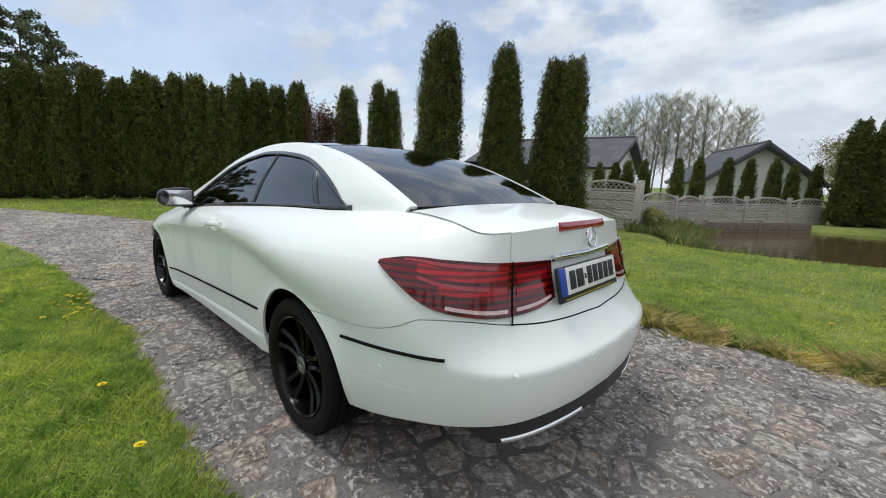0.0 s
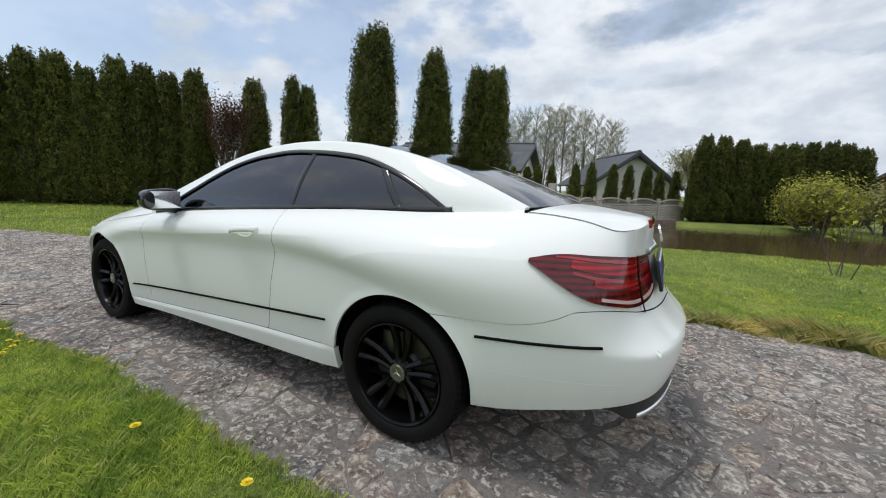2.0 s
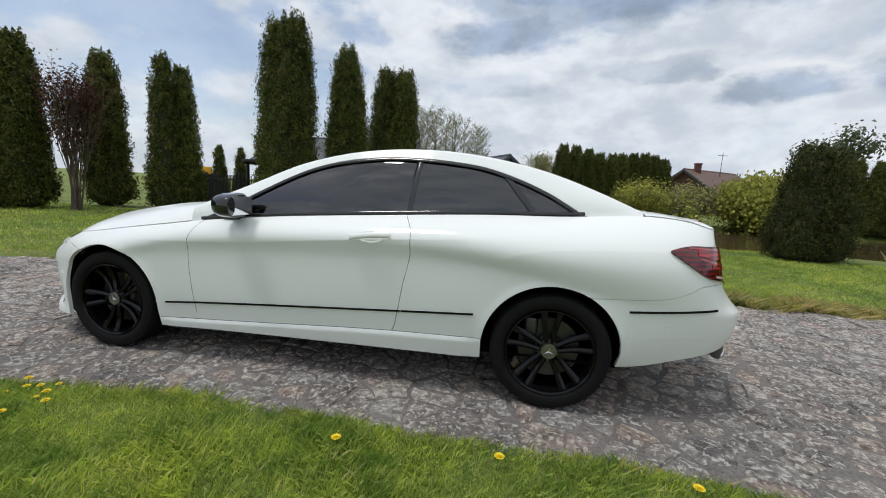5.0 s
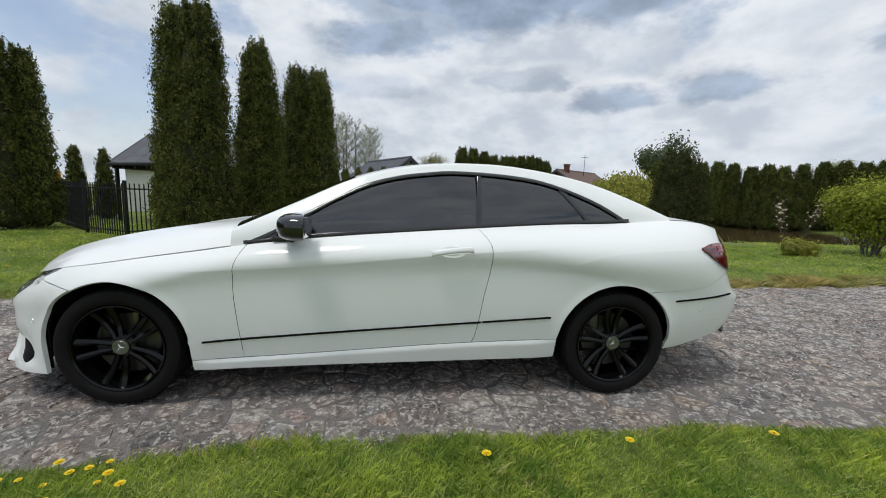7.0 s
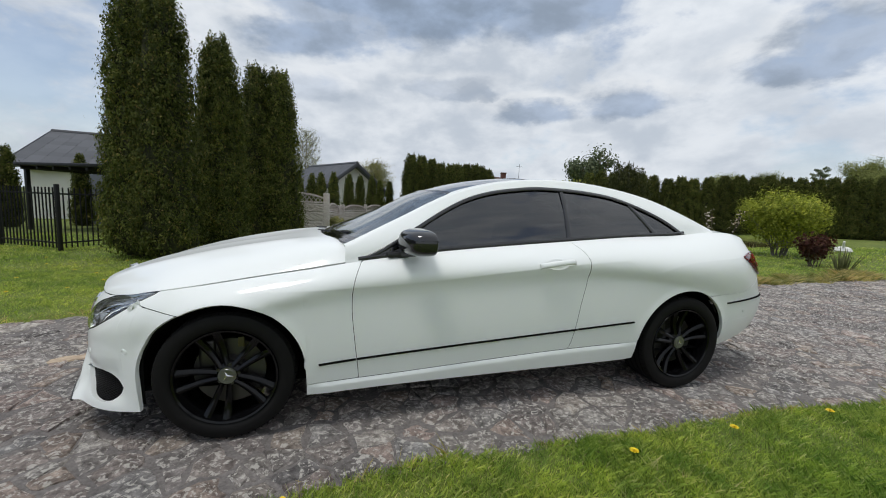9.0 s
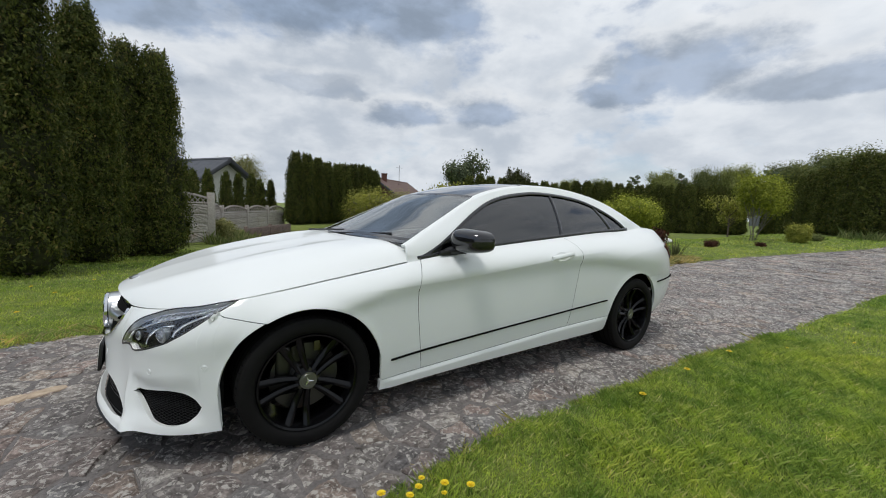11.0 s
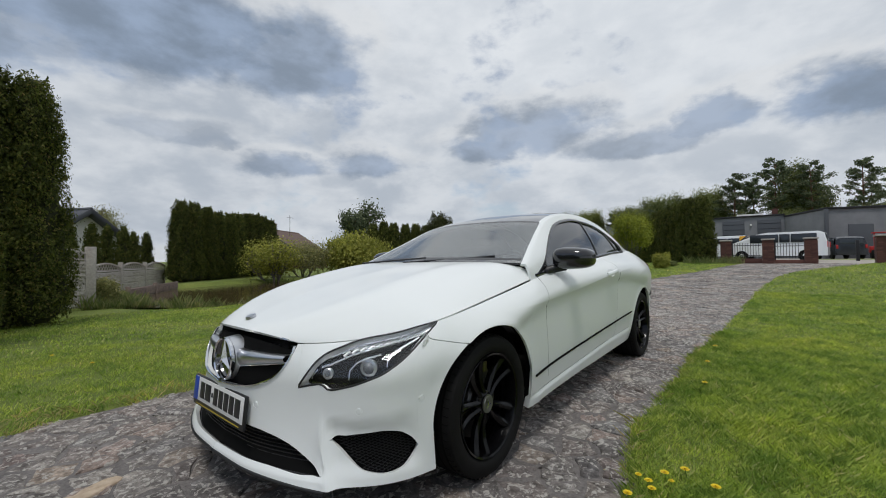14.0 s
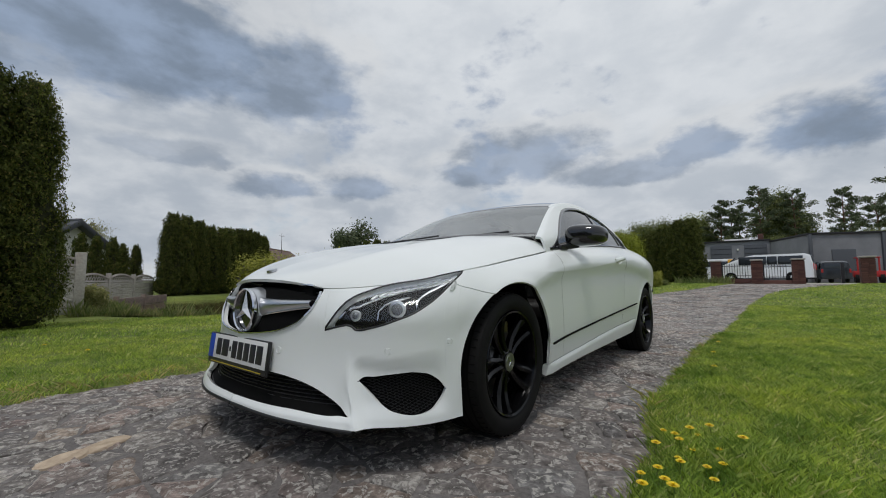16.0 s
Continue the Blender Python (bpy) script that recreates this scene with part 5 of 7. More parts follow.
def house(x, z, off=0.0):
    """The surface of the side windows and pillars."""
    yb, zb = belt(x)
    yr, zr = RAIL(x)
    k = (z - zb) / max(zr - zb, .012)
    y = yb + (yr - yb) * k + .022 * math.sin(math.pi * min(max(k, 0), 1)) * sm(.02, .2, zr - zb)
    n = Vector((0, zr - zb + .02, yb - yr + .02)).normalized()
    return Vector((x, y, z)) + n * off


def house_n(x, z):
    a = house(x + .01, z) - house(x - .01, z)
    b = house(x, z + .01) - house(x, z - .01)
    n = a.cross(b).normalized()
    return n if n.y > 0 else -n


def house_patch(xs, lo, hi, rows, off=0.0):
    verts = []
    for x in xs:
        a, b = lo(x), hi(x)
        for j in range(rows + 1):
            verts.append(house(x, a + (b - a) * j / rows, off))
    return verts, grid_faces(len(xs), rows + 1)


def loft(edge, mid, us, nv, power, vmax=1.0, drop=None):
    """Surface from a left edge over the middle line to the mirrored right edge."""
    verts = []
    for u in us:
        e, c = edge(u), mid(u)
        p = power(u) if callable(power) else power
        for j in range(nv + 1):
            v = vmax * (1 - 2 * j / nv)
            f = 1 - abs(v) ** p
            g = 1 - abs(v) ** 2.2
            z = e[2] + (c[1] - e[2]) * f
            if drop:
                z += drop(u, v)
            verts.append(Vector((e[0] + (c[0] - e[0]) * g, e[1] * v, z)))
    return verts, grid_faces(len(us), nv + 1)


car = tagged(new("car"), "white two-door coupe with black wheels parked on stone paving", "car")

# inner shell closes the gaps between the panels
SILL = knots([-1.05, -.5, .75, 1.03], [.352, .332, .257, .248])


def low_line(u):
    x = MID(u)[0]
    for hx in (HUB_X, -HUB_X):
        a = arch_z(x, hx, ARCH + .012)
        if a and 4 < u < 16:
            return a
    return BOT(u)[2] + .02


shell_us = lin(0, 4.5, 14) + xs_to_us((1.86, HUB_X + ARCH + .0125, 2)) + arch_us(HUB_X, 14) + xs_to_us((HUB_X - ARCH - .0125, -HUB_X + ARCH + .0125, 26)) \
    + arch_us(-HUB_X, 14) + xs_to_us((-HUB_X - ARCH - .0125, -2.0, 5)) + lin(15, 19, 12)
v, f = flank_panel(shell_us, low_line, lambda u: TOP(u)[2] - .02, 8, off=-.03)
skin("body_shell", v, f, MATT_BLACK, car, .004, both=True)
floor_bm = merged(box(3.3, 1.40, .05, (0.05, 0, .235), .01), box(.75, 1.1, .05, (1.65, 0, .25), .01), box(.8, 1.1, .05, (-1.9, 0, .33), .01),
                  box(.12, 1.3, .55, (1.0, 0, .52)), box(.10, 1.25, .55, (-1.62, 0, .60)))
part("underbody", floor_bm, MATT_BLACK, car)

# flank panels
FRONT_EDGE = knots([.24, .30, .45, .67, .80, .90], [.752, .757, .775, .792, .775, .725])
REAR_EDGE = knots([.30, .345, .42, .60, .82, .92, 1.0], [-.478, -.512, -.532, -.563, -.602, -.588, -.528])
SEAM_R = knots([12, u_of(-1.55), 15, 15.25, 16.9, 17.5, 19], [.632, .6385, .700, .728, .708, .695, .685])
LAMP_TOP = knots([14.4, 14.7, 15.5, 16.5, 17.95], [.900, .916, .920, .914, .900])
LAMP_LOW = knots([14.4, 14.8, 15.3, 16.0, 17.0, 17.6, 17.95], [.893, .840, .778, .744, .732, .742, .762])
HEAD_TOP = knots([2.12, 2.5, 3.0, 4.0, 4.6, 5.02], [.506, .603, .655, .697, .720, .731])
HEAD_LOW = knots([2.12, 2.5, 2.66, 2.80, 3.2, 3.7, 4.2, 4.7, 5.02], [.499, .518, .522, .505, .516, .542, .576, .642, .724])
GRILLE_LOW = knots([0, .7, 1.3, 1.7, 1.9, 2.0], [.462, .474, .500, .548, .60, .648])
G = .0016
LAMP_TIP = HEAD_LOW(2.12) - .003


# seam of bumper and fender, from the lamp's lower edge down to the arch
SEAM_F = knots([4.0, 4.86, 5.02, u_of(1.70), u_of(1.62), u_of(1.567), 8], [.70, .686, .674, .656, .641, .6325, .61])
STRETCH = 1.05


def arch_front(x):
    return arch_z(HUB_X + (x - HUB_X) / STRETCH, HUB_X)


def fender_low(u):
    x = MID(u)[0]
    if x > 1.567:
        return SEAM_F(u) + G
    a = arch_z(x, HUB_X)
    return (a if a else SILL(x) + G)


def quarter_low(u):
    x = MID(u)[0]
    if x < -1.557 or u > 15:
        return SEAM_R(u) + G
    a = arch_z(x, -HUB_X)
    return a if a else SILL(x) + G


def bumper_f_top(u):
    if u < 2.0:
        return GRILLE_LOW(u)
    if u < 2.1195:
        return TOP(u)[2] - .004
    if u < 4.87:
        return HEAD_LOW(u) - .003
    return SEAM_F(u) - G


def bumper_f_low(u):
    x = MID(u)[0]
    a = arch_front(x) if u > 4 else None
    return a if a else BOT(u)[2]


FOG_MID = knots([0, 1.4, 2.2, 2.5, 2.78, 3.2, 4.0, 4.75, 5.2, 6], [.262, .255, .222, .212, .322, .312, .292, .282, .30, .33])
FOG_UP = knots([0, 1.3, 1.9, 2.2, 2.48, 2.6, 2.80, 2.9, 3.1, 3.5, 4.2, 4.6, 4.78, 4.85, 7], [.066, .064, .046, .024, 0, 0, 0, .010, .022, .042, .064, .050, .022, 0, 0])
FOG_DN = knots([0, 1.3, 1.9, 2.2, 2.48, 2.6, 2.80, 2.9, 3.1, 3.5, 4.2, 4.6, 4.78, 4.85, 7], [.048, .044, .028, .012, 0, 0, 0, .020, .050, .084, .078, .048, .020, 0, 0])


def intake_mid(u):
    a, b = bumper_f_low(u), bumper_f_top(u)
    w = sm(4.86, u_of(1.70), u)
    return FOG_MID(u) * (1 - w) + (a + b) / 2 * w


def intake_lo(u):
    return intake_mid(u) - max(FOG_DN(u), 0)


def intake_hi(u):
    return intake_mid(u) + max(FOG_UP(u), 0)


def waist(u):
    return CREASE(MID(u)[0])


def rear_fold(u):
    """The waist crease on the front of the rear quarter, handing over to the shoulder line."""
    x = float(MID(u)[0])
    k = sm(-.85, -1.15, x)
    return CREASE(max(x, -1.2)) * (1 - k) + SHOULDER(max(x, -1.95)) * k


for side in (1, -1):
    us = lin(4.872, 5.019, 4) + lin(5.021, u_of(1.568), 10) + [u for u in arch_us(HUB_X, 30) if u > u_of(1.566)] + xs_to_us((1.0125, .775, 9))
    v, f = flank_panel(us, fender_low, lambda u: max(HEAD_LOW(u) - .003, SEAM_F(u) + G + .0005) if u < 5.02 else TOP(u)[2] - .006, 28, right=lambda z: FRONT_EDGE(z) + G, fold=waist)
    skin("front_fender", v, f, PAINT, car, side=side)
    v, f = flank_panel(xs_to_us((.775, -.55, 44)), lambda u: SILL(MID(u)[0]) + G, lambda u: TOP(u)[2] - .004, 26,
                       left=lambda z: FRONT_EDGE(z) - G, right=lambda z: REAR_EDGE(z) + G, fold=waist)
    door = skin("door", v, f, PAINT, car, side=side)
    for edge in (FRONT_EDGE, REAR_EDGE):
        zs = lin(.30, .90, 30)
        b = sweep([flank(u_of(edge(z)), z, -.0012) for z in zs], [flank_normal(u_of(edge(z)), z) for z in zs], .0045, .0008)
        part("door_shut_line", b if side == 1 else mirrored(b), MATT_BLACK, car)
    us = xs_to_us((-.55, -1.0135, 20)) + [u for u in arch_us(-HUB_X, 40) if u < u_of(-1.556)] + xs_to_us((-1.558, -2.0, 13)) + lin(15, 16.88, 16)
    v, f = flank_panel(us, quarter_low, lambda u: TOP(u)[2] - .004, 44, left=lambda z: REAR_EDGE(z) - G, fold=rear_fold)
    skin("rear_quarter_panel", v, f, PAINT, car, side=side)
    v, f = flank_panel(xs_to_us((1.0125, -1.0125, 40)), lambda u: BOT(u)[2], lambda u: SILL(MID(u)[0]) - G, 8)
    v = [Vector((p.x, p.y + .013 * sm(.0, .022, SILL(p.x) - p.z) * sm(1.0, .93, abs(p.x)), p.z)) for p in v]
    skin("sill", v, f, PAINT, car, .03, side=side)

us = lin(0, 1.999, 28) + lin(2.0, 2.119, 2) + sorted(lin(2.12, 4.95, 52)[:-1] + [4.869, 4.871]) + lin(4.95, u_of(HUB_X + ARCH * STRETCH + .0005), 6) + [u_of(HUB_X + (ARCH - .0005) * STRETCH * math.cos(q)) for q in lin(0, 1.03, 16)]
v, f = flank_panel(us, bumper_f_low, bumper_f_top, 28, slit=(intake_lo, intake_hi))
front_bumper = skin("front_bumper", v, f, PAINT, car, .02, both=True)
# thin black splitter under the lip of the front bumper
ln = lin(0, 2.5, 26)
for sgn in (1, -1):
    b = sweep([flank0(u, BOT(u)[2] + .001) + Vector((-.004, 0, -.008)) for u in ln], [Vector((1, .3, 0))] * 27, .014, .010)
    part("front_splitter", b if sgn == 1 else mirrored(b), TRIM_BLACK, front_bumper, "thin black splitter lip")
v, f = flank_panel(lin(2.1205, 5.0, 40), lambda u: HEAD_TOP(u) + .003, lambda u: max(TOP(u)[2] - .003, HEAD_TOP(u) + .0035), 3)
for side in (1, -1):
    skin("lamp_brow", v, f, PAINT, car, .012, side=side)


def bumper_r_low(u):
    x = MID(u)[0]
    a = arch_z(x, -HUB_X) if u < 15 else None
    return a if a else BOT(u)[2]


us = [u_of(-1.559)] + [u for u in arch_us(-HUB_X, 44) if u > u_of(-1.560)] + xs_to_us((-1.7465, -2.04, 12)) + lin(15, 19, 40)
v, f = flank_panel(us, bumper_r_low, lambda u: SEAM_R(u) - G, 24)
rear_bumper = skin("rear_bumper", v, f, PAINT, car, .02, both=True)
v, f = flank_panel(lin(15.9, 19, 30), lambda u: BOT(u)[2] - .062 * sm(15.9, 16.6, u) - .004, lambda u: BOT(u)[2] - .002, 5)
# fine crease low on the rear bumper sides
ln = lin(u_of(-1.80), 16.2, 24)
for sgn in (1, -1):
    zz = [.452 + .012 * k / 24 for k in range(25)]
    b = sweep([flank(u, z, -.0009) for u, z in zip(ln, zz)], [flank_normal(u, z) for u, z in zip(ln, zz)], .0035, .0012)
    part("bumper_crease", b if sgn == 1 else mirrored(b), PAINT, rear_bumper)
part_diff = skin("diffuser", v, f, TRIM_BLACK, car, .02, both=True, label="black lower rear diffuser")

# bonnet, boot lid, roof, glass
hood_us = lin(-.05, 1, 42)
HOOD_EDGE = lambda k: TOP(8.62 - 6.62 * k)
HOOD_MID = knots([0, .1, .25, .45, .65, .8, .92, 1], [(.965, .968), (1.08, .954), (1.30, .922), (1.58, .872), (1.84, .812), (2.0, .762), (2.10, .722), (2.15, .695)])
HOOD_POW = knots([0, .15, .5, 1], [9.0, 6.5, 3.8, 2.4])


def hood_relief(k, v):
    a = abs(v)
    return .010 * math.exp(-((a - .55) / .10) ** 2) * sm(0, .2, k) * sm(1.0, .7, k) - .006 * math.exp(-((a - .2) / .2) ** 2) * sm(.1, .3, k) * sm(1, .8, k)


v, f = loft(HOOD_EDGE, HOOD_MID, hood_us, 56, HOOD_POW, drop=hood_relief)
skin("bonnet", v, [q[::-1] for q in f], PAINT, car, .014)

BOOT_EDGE = lambda k: TOP(14.05 + 3.9 * k)
BOOT_MID = knots([0, .5, .85, 1], [(-1.888, 1.083), (-2.10, 1.062), (-2.25, 1.04), (-2.283, 1.028)])
v, f = loft(BOOT_EDGE, BOOT_MID, lin(0, 1, 18), 40, 3.0)
skin("boot_lid", v, f, PAINT, car, .012)
v, f = flank_panel(lin(16.9, 19, 30), lambda u: SEAM_R(u) + G, lambda u: TOP(u)[2] - .003, 20)
# dark shut lines of the boot lid
for sgn in (1, -1):
    ln = [Vector(TOP(u)) + Vector((0, .001, .0005)) for u in lin(14.05, 16.88, 30)]
    b = sweep(ln, [Vector((0, .55, .8))] * 31, .0022, .0008)
    part("boot_shut_line", b if sgn == 1 else mirrored(b), MATT_BLACK, car)
    ln = lin(16.9, 19, 24)
    b = sweep([flank(u, SEAM_R(u), -.0006) for u in ln], [flank_normal(u, SEAM_R(u)) for u in ln], .0055, .0015)
    part("boot_shut_line", b if sgn == 1 else mirrored(b), MATT_BLACK, car)
boot_face = skin("boot_face", v, f, PAINT, car, both=True)


def rail_edge(x):
    y, z = RAIL(x)
    return (x, y, z)


def mid_of(pts):
    return knots([p[0] for p in pts], [p[1:] for p in pts])


ROOF_MID = mid_of([(-1.83, -1.885, 1.083), (-1.6, -1.66, 1.176), (-1.34, -1.38, 1.268), (-.95, -.96, 1.372), (-.6, -.6, 1.398), (-.35, -.33, 1.392),
                   (-.05, .0, 1.348), (.19, .27, 1.275), (.5, .62, 1.112), (.82, .965, .962)])
v, f = loft(rail_edge, ROOF_MID, lin(-.93, .17, 26), 28, 2.6, .93)
skin("roof_panel", v, f, ROOF_GLASS, car, .012, label="dark glass roof panel")
v, f = loft(rail_edge, ROOF_MID, lin(.185, .80, 22), 28, 2.6, .965)
skin("windscreen", v, f, SCREEN_GLASS, car, .005, label="windscreen, slightly tinted glass").visible_shadow = False
v, f = loft(rail_edge, ROOF_MID, lin(-1.832, -.945, 26), 28, 2.6, .945)
skin("rear_window", v, f, TINTED, car, .005, label="dark tinted rear window")
# white strips between side pillars and roof
for side in (1, -1):
    xs = lin(-1.83, .826, 74)
    verts = []
    for x in xs:
        e, c = rail_edge(x), ROOF_MID(x)
        w = .93 if -.95 < x < .18 else (.963 if x >= .18 else .943)
        for j in range(5):
            q = w + (1 - w) * j / 4
            fz, gx = 1 - q ** 2.6, 1 - q ** 2.2
            verts.append(Vector((e[0] + (c[0] - e[0]) * gx, e[1] * q, e[2] + (c[1] - e[2]) * fz + .003)))
        lo = SIDE_TOP(x) + .012 if -1.512 < x < .735 else belt(x)[1] - .012
        lo = min(lo, e[2] - .003)
        for j in range(1, 9):
            verts.append(house(x, e[2] + (lo - e[2]) * j / 8, .004))
    skin("pillar_frame", verts, grid_faces(len(xs), 13), PAINT, car, .014, side=side)
    # side glass: door pane, rear pane, small quarter pane
    for a, b, nm in ((.70, -.54, "door_window"), (-.56, -1.49, "rear_side_window")):
        xs = lin(a, b, 24)
        v, f = house_patch(xs, lambda x: belt(x)[1] + .004, lambda x: max(SIDE_TOP(x), belt(x)[1] + .006), 10, -.006)
        skin(nm, v, f[::1], TINTED, car, .005, side=side, label="dark tinted side window")
    top_pts = [(x, SIDE_TOP(x)) for x in lin(.73, -1.512, 60)]
    bot_pts = [(x, belt(x)[1] + .008) for x in lin(.76, -1.518, 40)]
    pts = [house(x, z, .0) for x, z in top_pts]
    nr = [house_n(x, z) for x, z in top_pts]
    b1 = sweep(pts, nr, .022, .007)
    part("window_trim", b1 if side == 1 else mirrored(b1), GLOSS_BLACK, car)
    b2 = sweep([house(x, z, .0) for x, z in bot_pts], [house_n(x, z) for x, z in bot_pts], .020, .008)
    part("belt_trim", b2 if side == 1 else mirrored(b2), GLOSS_BLACK, car)
    for (xa, za), (xb, zb), w in (((-.545, .99), (-.565, 1.305), .030), ((-1.255, 1.03), (-1.085, 1.232), .034)):
        ln = [(xa + (xb - xa) * k / 8, za + (zb - za) * k / 8) for k in range(9)]
        b3 = sweep([house(x, z, -.008) for x, z in ln], [house_n(x, z) for x, z in ln], w, .009)
        part("window_divider", b3 if side == 1 else mirrored(b3), GLOSS_BLACK, car)
    # mirror triangle at the front of the side window
    tri_pts = [(x, (belt(x)[1] + SIDE_TOP(x)) / 2) for x in lin(.735, .60, 6)]
    b4 = merged(*[sweep([house(x, belt(x)[1] + (SIDE_TOP(x) - belt(x)[1]) * q, -.002) for x in lin(.735, .59, 6)],
                        [house_n(x, z) for x, z in tri_pts], .03, .006) for q in (.2, .5, .8)])
    part("mirror_triangle", b4 if side == 1 else mirrored(b4), GLOSS_BLACK, car)
    # side mouldings
    for xa, za, xb, zb in ((.955, .352, .770, .3645), (.765, .365, -.555, .4575), (-.562, .458, -.965, .487), (-1.752, .582, -2.20, .606)):
        ln = [(xa + (xb - xa) * k / 20, za + (zb - za) * k / 20) for k in range(21)]
        b5 = sweep([flank(u_of(x), z, -.003) for x, z in ln], [flank_normal(u_of(x), z) for x, z in ln], .0105, .012)
        part("side_moulding", b5 if side == 1 else mirrored(b5), MATT_BLACK, car, "thin black rubbing strip")
    # door handle: recess and grip
    hx0, hz0 = -.375, .862
    pts = [flank(u_of(hx0 + .115 - .23 * k / 14), hz0 - .012 + .024 * k / 14, .004 + .030 * math.sin(math.pi * k / 14) ** .6) for k in range(15)]
    b6 = sweep(pts, [flank_normal(u_of(hx0), hz0)] * 15, .030, .014)
    handle = part("door_handle", b6 if side == 1 else mirrored(b6), PAINT, car, "white door handle")
    vv, ff = [], []
    for i in range(13):
        a = math.pi * 2 * i / 12
        vv.append(flank(u_of(hx0 + .075 * math.cos(a)), hz0 + .030 * math.sin(a), .0035))
    vv.append(flank(u_of(hx0), hz0, -.006))
    ff = [(i, i + 1, 13) for i in range(12)]
    skin("handle_recess", vv, ff, PAINT, car, .002, side=side)
    # mirror: stalk, cap, glass
    cap = bmesh.new()
    bmesh.ops.create_icosphere(cap, subdivisions=4, radius=1.0)
    for q in cap.verts:
        x, y, z = q.co
        x = math.copysign(abs(x) ** .8, x)
        y = math.copysign(abs(y) ** .62, y)
        z = math.copysign(abs(z) ** .66, z)
        if x < -.35:
            x = -.35 + (x + .35) * .15
        q.co = (.450 + .10 * x - .025 * y, .893 + .122 * y, .985 + .070 * z * (1 - .10 * y))
    smooth_shade(cap, 60)
    part("mirror_cap", cap if side == 1 else mirrored(cap), GLOSS_BLACK, car, "gloss black door mirror")
    gl = box(.006, .175, .105, (.398, .885, .985), .002)
    part("mirror_glass", gl if side == 1 else mirrored(gl), CHROME, car)
    st = merged(rod((.56, .73, .905), (.47, .84, .935), .022, .03), box(.12, .07, .03, (.55, .755, .905), .01))
    part("mirror_stalk", st if side == 1 else mirrored(st), TRIM_BLACK, car)
    # wheel housing
    for hx in (HUB_X, -HUB_X):
        arc = lathe([(ARCH + .012, .80), (ARCH + .012, .45), (.05, .44)], 40)
        for q in arc.verts:
            q.co = (q.co.x + hx, q.co.y * side, max(q.co.z, -.06) + HUB_Z)
        part("wheel_housing", arc, MATT_BLACK, car)


